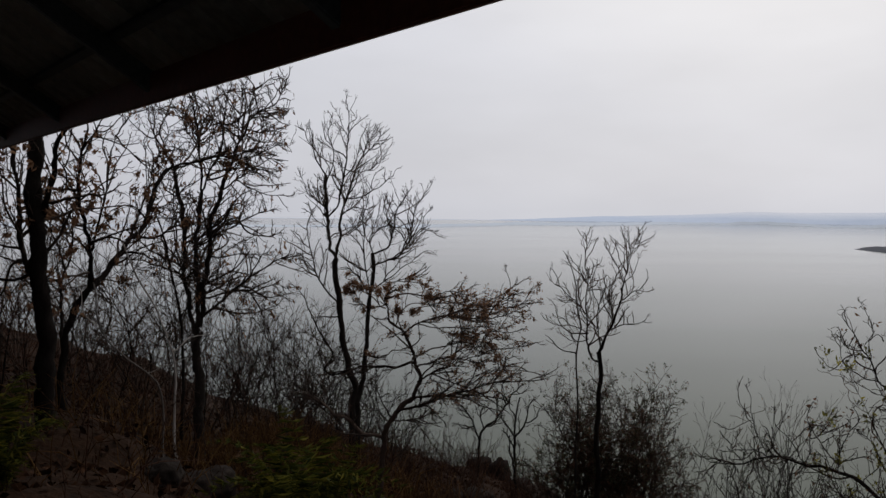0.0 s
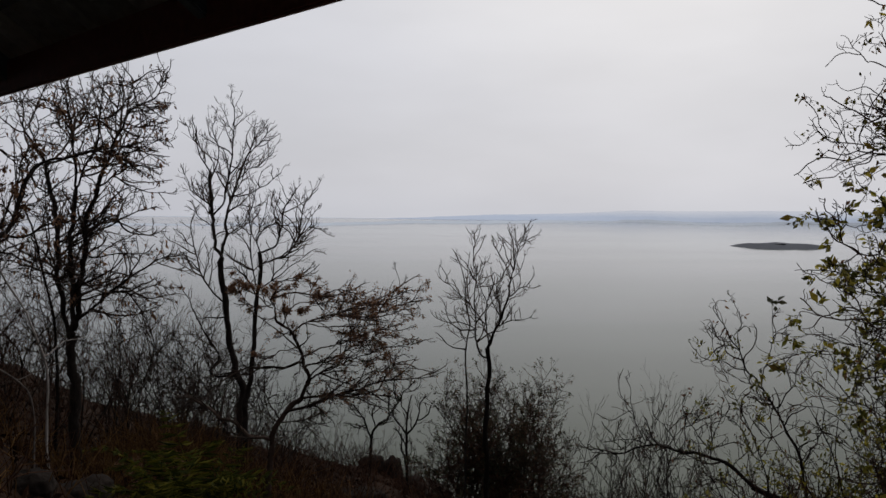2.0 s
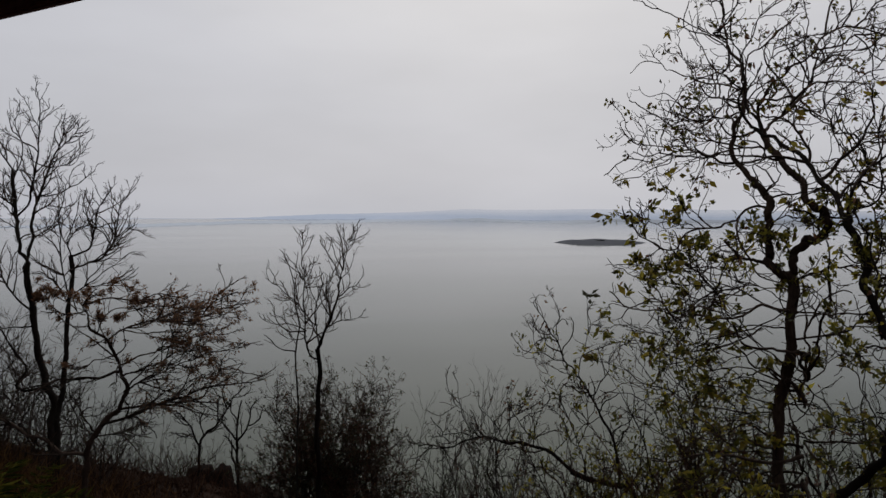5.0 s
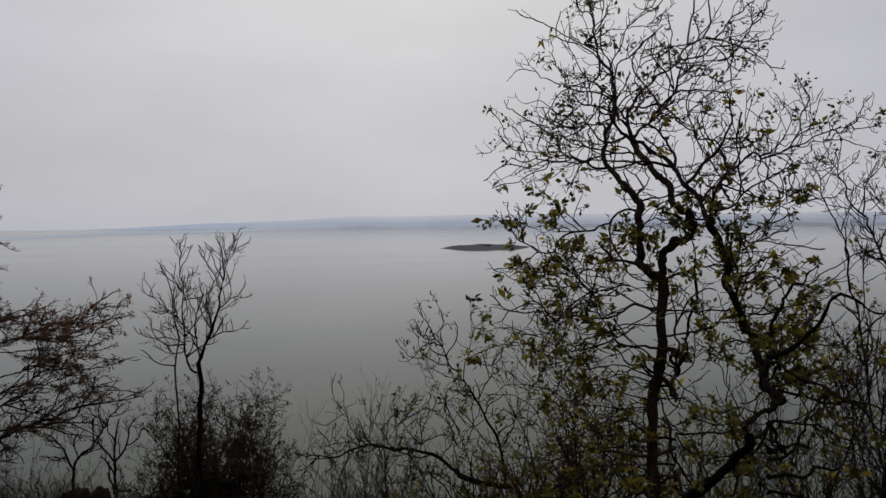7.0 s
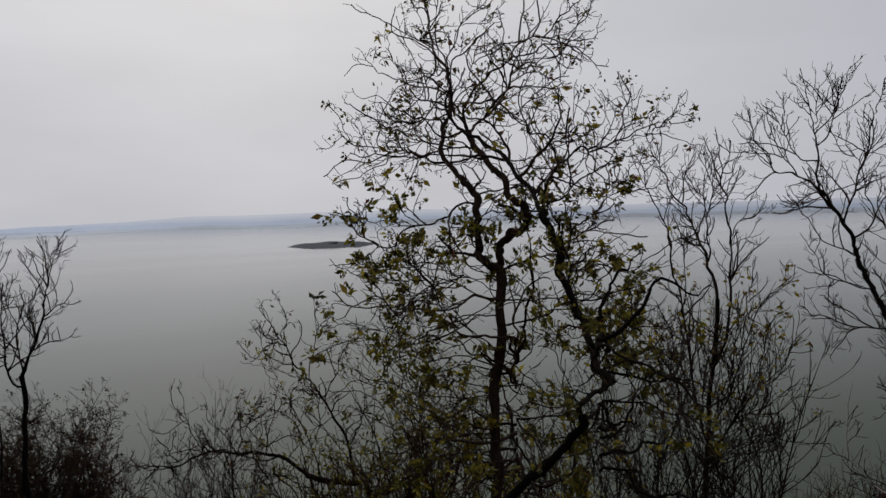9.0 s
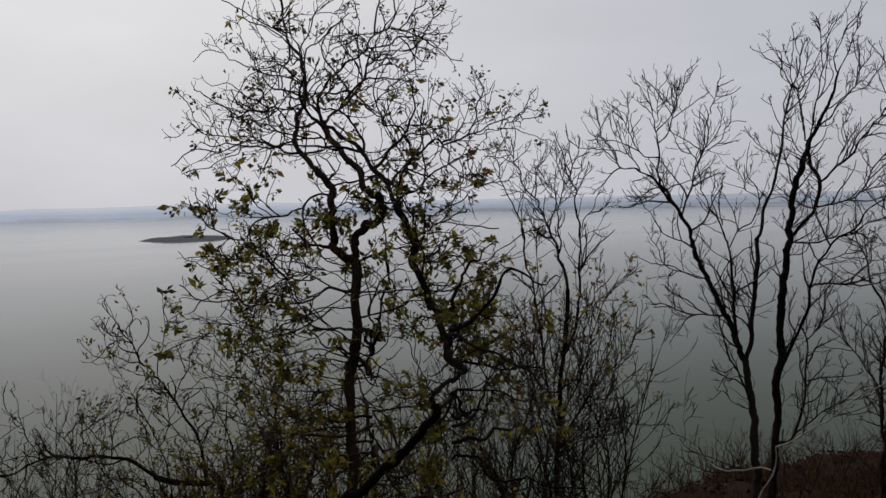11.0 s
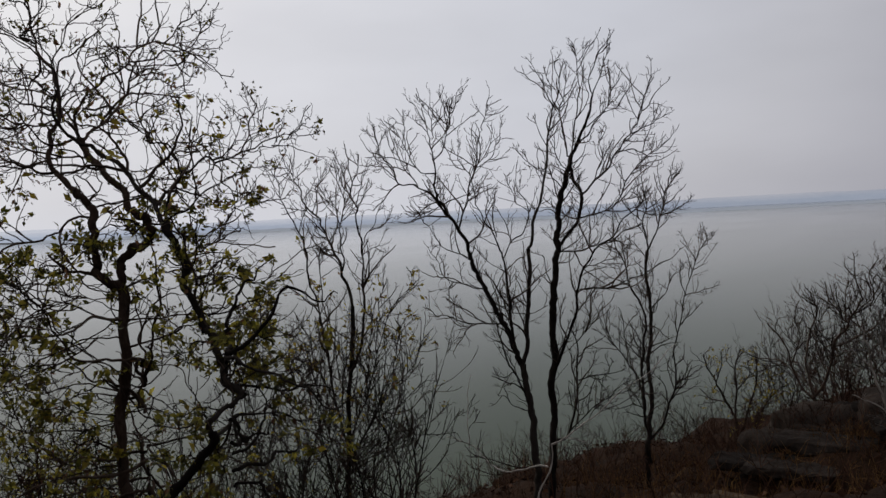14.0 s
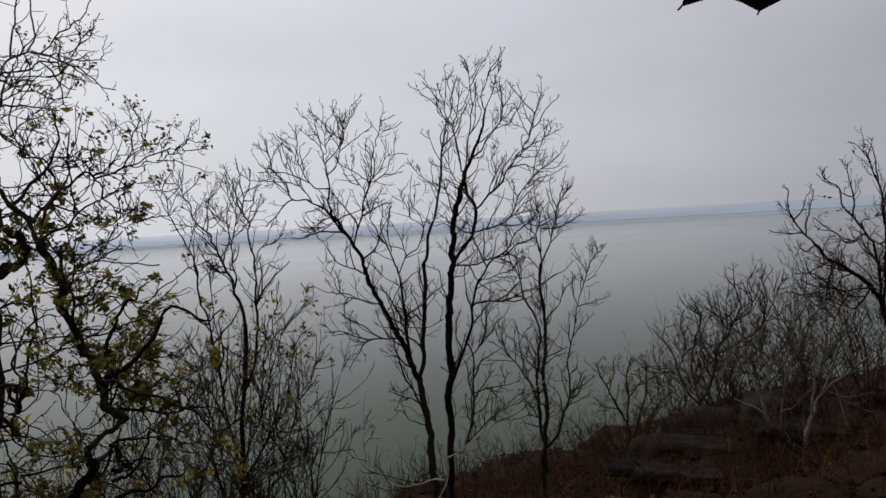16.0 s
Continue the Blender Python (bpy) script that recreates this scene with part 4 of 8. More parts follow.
t.limb(0.025, 0.011, (0.18, 0.00, -1.51), (-0.09, -0.09, -1.21), (-0.22, -0.16, -0.93), (-0.31, -0.25, -0.56), (-0.34, -0.34, -0.19), (-0.27, -0.40, 0.06))
t.limb(0.012, 0.007, (-0.31, -0.25, -0.56), (-0.49, -0.22, -0.38), (-0.63, -0.20, -0.27))
t.limb(0.034, 0.024, (0.36, 0.00, -2.63), (0.06, 0.13, -2.70), (-0.07, 0.19, -2.64), (0.07, 0.28, -2.49), (-0.00, 0.38, -2.26), (-0.15, 0.50, -2.04), (-0.29, 0.61, -1.81))
t.limb(0.018, 0.008, (-0.29, 0.61, -1.81), (-0.37, 0.56, -1.56), (-0.48, 0.51, -1.36), (-0.62, 0.47, -1.21))
t.limb(0.021, 0.011, (0.19, 0.00, -1.73), (-0.00, -0.02, -1.71), (-0.28, -0.05, -1.73))
t.limb(0.013, 0.008, (-0.27, 0.16, 1.06), (-0.38, 0.10, 1.24), (-0.47, 0.05, 1.39))
t.limb(0.013, 0.008, (0.45, 0.65, 0.72), (0.71, 0.59, 0.77), (0.90, 0.53, 0.97), (0.99, 0.49, 1.11))
t.limb(0.012, 0.007, (0.28, -0.26, 1.36), (0.40, -0.18, 1.55), (0.44, -0.12, 1.70))
t.limb(0.012, 0.007, (0.28, -0.23, 1.22), (0.17, -0.34, 1.48), (0.10, -0.42, 1.65))
t.limb(0.013, 0.008, (-0.01, 0.08, -0.24), (-0.19, 0.14, -0.15), (-0.33, 0.21, 0.03), (-0.47, 0.25, 0.08))
t.limb(0.013, 0.008, (0.20, 0.31, -0.02), (0.42, 0.36, 0.09), (0.61, 0.40, 0.07), (0.77, 0.45, 0.17))
t.limb(0.013, 0.008, (0.71, 0.47, 0.38), (0.75, 0.49, 0.63), (0.87, 0.51, 0.77))
t.limb(0.013, 0.007, (0.04, 0.10, 1.11), (-0.10, 0.00, 1.28), (-0.12, -0.09, 1.50))
t.limb(0.017, 0.008, (0.18, 0.14, -0.38), (0.37, 0.21, -0.34), (0.51, 0.29, -0.15), (0.56, 0.36, 0.04))
t.limb(0.017, 0.008, (-0.22, -0.16, -0.93), (-0.37, -0.14, -0.79), (-0.50, -0.12, -0.75))
t.grow(4.4, 7.5, 6.5, 0.09, 0.17, (28, 62), reach=0.55, longest=0.34, tip=0.0021, boughs=5.6, spread=(28, 66), bough_length=(0.18, 0.65), short=0.45, bough_reach=0.8)
t = Tree("bare_tree", "bare tree with fine upswept twigs", -6.9, 13.0)
t.trunk(0.067, 0.030, (0.28, 0.00, -4.29), (0.27, 0.00, -3.07), (0.37, 0.00, -2.50), (0.40, 0.00, -1.92), (0.42, 0.00, -1.49), (0.46, 0.00, -1.05), (0.50, 0.00, -0.80), (0.48, 0.00, -0.61))
t.limb(0.024, 0.010, (0.48, 0.00, -0.61), (0.67, -0.07, -0.57), (0.77, -0.13, -0.43), (0.79, -0.22, -0.17), (0.83, -0.30, 0.04), (0.92, -0.36, 0.19), (0.99, -0.43, 0.36))
t.limb(0.016, 0.008, (0.48, 0.00, -0.61), (0.43, 0.02, -0.44), (0.55, 0.05, -0.26), (0.72, 0.08, -0.13), (0.81, 0.10, 0.02), (0.92, 0.12, 0.16))
t.limb(0.024, 0.011, (0.50, 0.00, -0.80), (0.77, 0.10, -0.70), (0.95, 0.18, -0.58), (1.09, 0.27, -0.35), (1.14, 0.36, -0.09), (1.24, 0.46, 0.18), (1.42, 0.55, 0.39))
t.limb(0.016, 0.007, (0.77, 0.10, -0.70), (1.02, -0.04, -0.52), (1.18, -0.16, -0.30), (1.36, -0.26, -0.15))
t.limb(0.020, 0.008, (0.45, 0.00, -1.16), (0.35, -0.08, -0.70), (0.35, -0.14, -0.35), (0.32, -0.18, -0.09), (0.41, -0.23, 0.17), (0.45, -0.27, 0.44))
t.limb(0.016, 0.007, (0.45, 0.00, -1.16), (0.67, -0.10, -1.04), (0.88, -0.20, -0.86), (1.09, -0.31, -0.68), (1.30, -0.41, -0.54))
t.limb(0.012, 0.007, (0.43, 0.02, -0.44), (0.49, 0.09, -0.18), (0.60, 0.17, 0.13), (0.65, 0.22, 0.33))
t.limb(0.020, 0.008, (0.44, 0.00, -1.32), (0.24, -0.09, -0.95), (0.11, -0.14, -0.78), (-0.01, -0.17, -0.82))
t.limb(0.014, 0.007, (1.09, 0.27, -0.35), (1.26, 0.21, -0.22), (1.32, 0.15, 0.00), (1.40, 0.10, 0.14))
t.limb(0.012, 0.007, (0.79, -0.22, -0.17), (0.66, -0.27, -0.00), (0.66, -0.31, 0.21))
t.limb(0.014, 0.007, (0.67, -0.10, -1.04), (1.01, -0.20, -0.99), (1.22, -0.27, -0.90), (1.36, -0.34, -0.77))
t.limb(0.012, 0.007, (0.35, -0.14, -0.35), (0.20, -0.21, -0.22), (0.15, -0.28, -0.05))
t.limb(0.011, 0.007, (0.92, -0.36, 0.19), (0.82, -0.41, 0.27), (0.80, -0.46, 0.38))
t.grow(4.4, 7.5, 6.5, 0.09, 0.17, (28, 62), reach=0.55, longest=0.34, tip=0.0021, boughs=5.6, spread=(28, 66), bough_length=(0.18, 0.65), short=0.45, bough_reach=0.8)
t = Tree("spreading_tree", "low spreading tree with tiered rust-brown leaves", -4.4, 10.4, BARK_BROWN)
t.trunk(0.058, 0.036, (0.06, 0.00, -3.20), (0.10, 0.00, -2.88), (0.16, 0.00, -2.62), (0.28, 0.00, -2.40), (0.45, 0.00, -2.29))
t.limb(0.038, 0.027, (0.45, 0.00, -2.29), (0.50, -0.05, -2.10), (0.49, -0.09, -1.92), (0.43, -0.14, -1.70), (0.30, -0.21, -1.48), (0.13, -0.27, -1.26))
t.limb(0.017, 0.009, (0.13, -0.27, -1.26), (0.09, -0.33, -1.08), (0.12, -0.38, -0.94), (0.22, -0.42, -0.84))
t.limb(0.025, 0.012, (0.45, 0.00, -2.29), (0.74, 0.10, -2.29), (1.04, 0.20, -2.32), (1.34, 0.30, -2.33), (1.49, 0.36, -2.23), (1.64, 0.44, -2.03), (1.68, 0.50, -1.86))
t.limb(0.028, 0.009, (0.23, 0.00, -2.48), (0.52, -0.08, -2.39), (0.79, -0.16, -2.26), (1.06, -0.24, -2.15), (1.33, -0.31, -2.06), (1.66, -0.40, -2.03), (2.03, -0.50, -1.96))
t.limb(0.018, 0.008, (0.50, -0.05, -2.08), (0.65, -0.11, -1.98), (0.86, -0.18, -1.87), (1.06, -0.25, -1.79), (1.19, -0.30, -1.71), (1.27, -0.34, -1.62))
t.limb(0.017, 0.008, (0.44, -0.13, -1.75), (0.65, -0.06, -1.68), (0.87, 0.01, -1.62), (1.02, 0.07, -1.50), (1.25, 0.14, -1.50))
t.limb(0.018, 0.008, (0.48, -0.10, -1.89), (0.72, -0.07, -1.82), (0.90, -0.05, -1.75), (1.08, -0.03, -1.65), (1.45, 0.01, -1.61))
t.limb(0.010, 0.006, (0.65, -0.11, -1.98), (0.76, -0.05, -2.10), (0.91, 0.01, -2.19), (1.09, 0.08, -2.19))
t.limb(0.010, 0.006, (0.83, -0.17, -1.88), (0.89, -0.24, -2.03), (0.99, -0.28, -2.08))
t.limb(0.028, 0.014, (0.47, -0.11, -1.83), (0.17, 0.08, -1.91), (-0.17, 0.30, -1.96), (-0.48, 0.49, -2.04), (-0.66, 0.60, -2.10))
t.limb(0.013, 0.006, (0.39, -0.16, -1.64), (0.23, -0.12, -1.66), (0.03, -0.06, -1.78), (-0.13, -0.02, -1.75))
t.limb(0.017, 0.008, (0.11, -0.35, -1.01), (0.36, -0.22, -0.96), (0.65, -0.08, -1.01), (0.94, 0.07, -1.10), (1.24, 0.21, -1.14), (1.57, 0.37, -1.05), (1.81, 0.50, -0.90))
t.limb(0.017, 0.006, (0.30, -0.21, -1.48), (0.50, -0.27, -1.33), (0.77, -0.34, -1.22), (1.10, -0.43, -1.28), (1.43, -0.51, -1.20), (1.74, -0.60, -1.08))
t.limb(0.013, 0.006, (0.10, -0.32, -1.13), (-0.10, -0.29, -0.99), (-0.23, -0.28, -0.86), (-0.36, -0.26, -0.78))
t.limb(0.015, 0.006, (0.87, 0.01, -1.62), (1.17, 0.13, -1.55), (1.41, 0.22, -1.51), (1.80, 0.38, -1.41))
t.limb(0.013, 0.006, (1.19, -0.30, -1.71), (1.46, -0.33, -1.64), (1.74, -0.35, -1.60), (2.02, -0.38, -1.52))
t.limb(0.015, 0.006, (1.65, 0.46, -1.97), (1.89, 0.51, -2.00), (2.22, 0.58, -2.12))
t.limb(0.018, 0.009, (0.20, 0.00, -2.54), (0.10, -0.03, -2.38), (0.00, -0.06, -2.18), (-0.05, -0.08, -2.06))
t.limb(0.038, 0.024, (0.12, 0.00, -2.78), (-0.16, 0.09, -2.76), (-0.35, 0.16, -2.61), (-0.54, 0.23, -2.54), (-0.68, 0.29, -2.41), (-0.86, 0.34, -2.34), (-1.05, 0.40, -2.32))
t.limb(0.015, 0.008, (0.17, 0.00, -2.59), (0.45, -0.09, -2.55), (0.65, -0.17, -2.46), (0.80, -0.22, -2.42))
t.limb(0.012, 0.006, (0.30, -0.21, -1.48), (0.27, -0.08, -1.25), (0.44, 0.03, -1.12), (0.73, 0.16, -1.17), (1.03, 0.30, -1.21))
t.limb(0.012, 0.006, (0.65, -0.08, -1.01), (0.85, -0.18, -0.93), (1.11, -0.31, -0.98), (1.31, -0.40, -0.94))
t.limb(0.012, 0.006, (0.77, -0.34, -1.22), (0.98, -0.23, -1.17), (1.20, -0.13, -1.19), (1.58, 0.05, -1.16), (1.92, 0.20, -1.09))
t.limb(0.012, 0.006, (0.72, -0.07, -1.82), (0.99, -0.21, -1.76), (1.25, -0.35, -1.77), (1.51, -0.50, -1.65))
t.limb(0.012, 0.006, (0.13, -0.27, -1.26), (-0.08, -0.35, -1.22), (-0.21, -0.43, -1.07), (-0.18, -0.50, -0.90))
t.limb(0.012, 0.006, (1.06, -0.24, -2.15), (1.22, -0.05, -2.04), (1.46, 0.15, -2.01), (1.80, 0.40, -2.07))
t.limb(0.012, 0.006, (0.50, -0.27, -1.33), (0.79, -0.03, -1.40), (1.10, 0.21, -1.43), (1.50, 0.50, -1.46))
t.limb(0.012, 0.006, (0.09, -0.33, -1.08), (-0.11, -0.32, -1.12), (-0.31, -0.30, -1.02))
t.limb(0.012, 0.006, (0.87, 0.01, -1.62), (0.95, 0.07, -1.56), (1.33, 0.31, -1.63), (1.82, 0.60, -1.62))
t.grow(6.5, 9, 8, 0.0, 0.13, (18, 55), longest=0.34, flat=0.12, tip=0.0022, boughs=5, bough_length=(0.15, 0.6), short=0.5, bough_reach=0.8)
t.leaves(LEAF_RUST, 5500, (0.022, 0.042), hang=0.2, low=-1.75, high=-0.7, x0=-0.7)
t.leaves(LEAF_RUST, 2600, (0.024, 0.044), hang=0.2, low=-1.4, high=-0.65, x0=-1.0, x1=0.7)
t.leaves(LEAF_RUST, 900, (0.025, 0.045), hang=0.2, low=-1.4, high=-0.7, x0=0.2)
t.leaves(LEAF_RUST, 2400, (0.024, 0.042), hang=0.2, low=-2.4, high=-1.5, x0=0.6)
t = Tree("bare_tree", "slim bare tree with an open forked crown", 9.1, 11.6)
t.trunk(0.059, 0.033, (0.33, 0.00, -3.89), (0.32, 0.00, -2.85), (0.33, 0.00, -2.22), (0.32, 0.00, -1.85))
t.limb(0.021, 0.009, (0.32, 0.00, -1.99), (0.24, -0.04, -1.92), (0.18, -0.12, -1.66), (0.16, -0.22, -1.34), (0.13, -0.33, -1.03), (0.14, -0.43, -0.72))
t.limb(0.010, 0.006, (0.14, -0.43, -0.72), (0.11, -0.34, -0.50), (0.08, -0.24, -0.25))
t.limb(0.017, 0.007, (0.32, 0.00, -1.85), (0.31, -0.09, -1.59), (0.31, -0.19, -1.27), (0.35, -0.28, -1.03), (0.39, -0.37, -0.77))
t.limb(0.031, 0.018, (0.32, 0.00, -1.85), (0.40, -0.11, -1.63), (0.51, -0.24, -1.38), (0.57, -0.38, -1.10), (0.61, -0.50, -0.86))
t.limb(0.013, 0.006, (0.61, -0.50, -0.86), (0.65, -0.53, -0.63), (0.73, -0.56, -0.41), (0.77, -0.60, -0.13))
t.limb(0.014, 0.006, (0.43, -0.14, -1.57), (0.62, -0.24, -1.44), (0.80, -0.34, -1.39), (0.91, -0.41, -1.32))
t.limb(0.012, 0.006, (0.56, -0.36, -1.13), (0.72, -0.33, -0.99), (0.87, -0.30, -0.87), (0.93, -0.28, -0.78))
t.limb(0.012, 0.006, (0.16, -0.22, -1.34), (-0.02, -0.11, -1.13), (-0.20, -0.03, -0.99), (-0.31, 0.02, -0.91), (-0.36, 0.10, -0.72))
t.limb(0.012, 0.006, (0.17, -0.15, -1.58), (0.06, -0.12, -1.51), (-0.12, -0.09, -1.44), (-0.24, -0.06, -1.33), (-0.29, -0.04, -1.21))
t.limb(0.010, 0.006, (0.13, -0.38, -0.87), (-0.02, -0.26, -0.66), (-0.10, -0.18, -0.53))
t.limb(0.010, 0.006, (0.61, -0.50, -0.86), (0.49, -0.54, -0.63), (0.41, -0.58, -0.46), (0.36, -0.61, -0.31))
t.limb(0.010, 0.006, (0.31, -0.19, -1.27), (0.23, -0.16, -1.04), (0.20, -0.12, -0.82), (0.28, -0.08, -0.57))
t.limb(0.008, 0.006, (0.65, -0.53, -0.63), (0.66, -0.58, -0.41), (0.64, -0.64, -0.18))
t.limb(0.009, 0.006, (0.35, -0.28, -1.03), (0.50, -0.20, -0.82), (0.58, -0.17, -0.72))
t.limb(0.008, 0.006, (0.11, -0.35, -0.53), (0.15, -0.41, -0.35), (0.20, -0.45, -0.18))
t.limb(0.010, 0.006, (0.51, -0.24, -1.38), (0.43, -0.22, -1.11), (0.47, -0.20, -0.92))
t.limb(0.010, 0.006, (0.18, -0.12, -1.66), (0.06, -0.09, -1.71), (-0.09, -0.04, -1.68), (-0.21, -0.00, -1.61))
t.limb(0.008, 0.006, (0.73, -0.56, -0.41), (0.80, -0.62, -0.30), (0.83, -0.67, -0.19))
t.limb(0.009, 0.006, (-0.02, -0.11, -1.13), (-0.13, -0.08, -1.17), (-0.23, -0.06, -1.14))
t.limb(0.008, 0.006, (0.61, -0.50, -0.86), (0.74, -0.47, -0.71), (0.80, -0.43, -0.52))
t.grow(4.4, 7.5, 6.5, 0.09, 0.17, (28, 62), reach=0.55, longest=0.34, tip=0.0021, boughs=5.6, spread=(28, 66), bough_length=(0.18, 0.65), short=0.45, bough_reach=0.8)
t = Tree("bare_sapling", "thin bare stem beside the slim tree", 8.5, 12.3, BARK, "sapling")
t.trunk(0.029, 0.021, (0.16, 0.00, -3.85), (0.17, 0.00, -2.89), (0.15, 0.00, -2.01), (0.21, -0.00, -1.62))
t.limb(0.021, 0.008, (0.21, -0.00, -1.62), (0.15, 0.13, -1.31), (0.09, 0.27, -0.76), (-0.04, 0.40, -0.56))
t.limb(0.017, 0.008, (0.15, 0.00, -2.01), (-0.09, 0.20, -1.95), (-0.32, 0.40, -1.80))
t.grow(4, 5, 4, 0.1)
dense = dict(shoots=7, twigs=10, sprays=9, rise=0.03, wander=0.24, angle=(25, 70), boughs=6, bough_length=(0.2, 0.9), short=0.5, bough_reach=0.45)
clump("leafy_shrub", "dense dark shrub with small dull green leaves", 12.3, 14.6, 5, 1.15, 13, top=-1.85, twig=BRUSH, **dense).leaves(LEAF_DARK, 9500, (0.025, 0.05), hang=0.0, wide=0.55).leaves(LEAF_BROWN, 2800, (0.025, 0.05), hang=0.3)
clump("leafy_shrub", "dense dark shrub with small dull green leaves", 9.3, 14.4, 4, 0.9, 9, top=-2.2, twig=BRUSH, **dense).leaves(LEAF_DARK, 4800, (0.025, 0.05), hang=0.0, wide=0.55).leaves(LEAF_BROWN, 1500, (0.025, 0.05), hang=0.3)
clump("leafy_shrub", "dense brownish shrub with small dull leaves", 15.4, 14.0, 4, 0.8, 6, top=-2.85, bark=BARK_BROWN, twig=BRUSH, **dense).leaves(LEAF_DARK, 3500, (0.025, 0.05), hang=0.1, wide=0.55).leaves(LEAF_BROWN, 3000, (0.025, 0.05))
for az, dist, top, n in ((6.5, 15.5, -3.9, 6), (17.6, 13.5, -3.1, 6), (21.4, 13, -2.8, 6), (24.8, 12.5, -2.7, 6), (27.4, 11.5, -2.5, 6), (25.5, 9.5, -2.6, 6), (-5.4, 14.6, -3.3, 8), (-3.2, 14.8, -3.45, 8), (-1.0, 15.2, -3.7, 8), (1.2, 16.0, -4.1, 8), (-7.6, 15.0, -3.0, 8)):
    clump("bare_shrub", "bare reddish-brown shrub below the slope edge", az, dist, 3, 1.1, n, twig=BRUSH, top=top, shoots=4.5, twigs=5.5, sprays=4.5, bark=BARK_BROWN)
clump("leafy_shrub", "low shrub with rust-orange withered leaves", -11.4, 10.4, 1.15, 0.45, 7, shoots=6, twigs=8, sprays=6, wander=0.2, short=0.6).leaves(LEAF_RUST, 900, (0.03, 0.06), hang=0.4)
# saplings on the brink
t = Tree("bare_sapling", "small bare forked sapling at the cliff edge", 2.4, 20.0, BARK, "sapling")
t.trunk(0.054, 0.035, (0.07, 0.00, -6.10), (0.09, 0.00, -5.69), (0.10, 0.00, -5.41))
t.limb(0.045, 0.025, (0.10, 0.00, -5.41), (0.19, 0.09, -5.16), (0.52, 0.23, -4.91), (0.73, 0.35, -4.59), (0.94, 0.47, -4.29), (1.16, 0.56, -4.14))
t.limb(0.036, 0.024, (0.10, 0.00, -5.41), (-0.03, 0.04, -5.08), (-0.16, 0.07, -4.81), (-0.41, 0.10, -4.56))
t.limb(0.027, 0.024, (0.52, 0.23, -4.91), (0.49, 0.11, -4.54), (0.58, 0.01, -4.24))
t.limb(0.027, 0.024, (0.19, 0.09, -5.16), (0.14, 0.15, -4.83), (0.22, 0.20, -4.56))
t.limb(0.028, 0.025, (0.73, 0.35, -4.59), (0.63, 0.45, -4.26), (0.73, 0.52, -4.00))
t.limb(0.027, 0.024, (-0.03, 0.04, -5.08), (-0.23, 0.07, -5.16), (-0.41, 0.11, -5.06))
t.grow(4, 6, 5, 0.08, 0.16, (25, 55), reach=0.6, longest=0.4, tip=0.003, boughs=4, spread=(25, 55), bough_length=(0.2, 0.6), short=0.6, bough_reach=0.85)
t = Tree("bare_sapling", "small bare sapling with a round crown", 5.0, 20.0, BARK, "sapling")
t.trunk(0.054, 0.035, (0.06, 0.00, -6.35), (0.05, 0.00, -5.67), (0.03, 0.00, -5.28))
t.limb(0.036, 0.024, (0.03, 0.00, -5.28), (-0.23, -0.08, -4.97), (-0.32, -0.14, -4.71))
t.limb(0.036, 0.025, (0.03, 0.00, -5.33), (0.29, 0.16, -4.99), (0.37, 0.30, -4.61), (0.49, 0.38, -4.44))
t.limb(0.036, 0.024, (0.03, 0.00, -5.28), (0.05, -0.04, -4.84), (0.14, -0.09, -4.33))
t.limb(0.027, 0.024, (0.05, -0.04, -4.84), (-0.10, 0.08, -4.59), (-0.13, 0.19, -4.34))
t.limb(0.027, 0.025, (0.29, 0.16, -4.99), (0.53, 0.25, -4.87), (0.63, 0.32, -4.66))
t.limb(0.027, 0.024, (0.05, 0.00, -5.67), (-0.12, 0.04, -5.34), (-0.28, 0.06, -5.17))
t.limb(0.045, 0.024, (0.06, 0.00, -6.18), (-0.06, 0.10, -5.70), (-0.09, 0.18, -5.31))
t.grow(4, 6, 5, 0.08, 0.16, (25, 55), reach=0.6, longest=0.4, tip=0.003, boughs=4, spread=(25, 55), bough_length=(0.2, 0.6), short=0.6, bough_reach=0.85)
clump("bare_shrub", "bare twiggy shrub below the terrace", 19.8, 15, 4, 1.1, 9, top=-2.3, shoots=5, twigs=6, sprays=5, rise=0.12)
clump("bare_shrub", "bare twiggy shrub below the terrace", 23.3, 14, 4, 1.1, 9, top=-2.4, shoots=5, twigs=6, sprays=6, rise=0.14)
t = Tree("arching_tree", "tree arching over the slope, few withered leaves", 31.5, 8.3, BARK)
t.trunk(0.038, 0.030, (0.13, 0.00, -2.75), (-0.02, 0.00, -2.63), (-0.27, 0.00, -2.58), (-0.48, 0.00, -2.52))
t.limb(0.028, 0.011, (-0.48, 0.00, -2.52), (-0.65, 0.06, -2.38), (-0.87, 0.12, -2.34), (-1.16, 0.19, -2.33), (-1.52, 0.28, -2.32), (-1.77, 0.34, -2.42), (-2.04, 0.40, -2.50))
t.limb(0.009, 0.005, (-1.52, 0.28, -2.32), (-1.63, 0.25, -2.25), (-1.78, 0.22, -2.29), (-1.98, 0.18, -2.32))
t.limb(0.025, 0.016, (-0.02, 0.00, -2.63), (-0.03, -0.04, -2.35), (-0.10, -0.08, -2.13), (-0.18, -0.12, -1.94), (-0.30, -0.16, -1.73), (-0.43, -0.20, -1.53))
t.limb(0.012, 0.005, (-0.43, -0.20, -1.53), (-0.53, -0.24, -1.39), (-0.63, -0.30, -1.15), (-0.72, -0.34, -0.99), (-0.80, -0.39, -0.83), (-0.78, -0.40, -0.77))
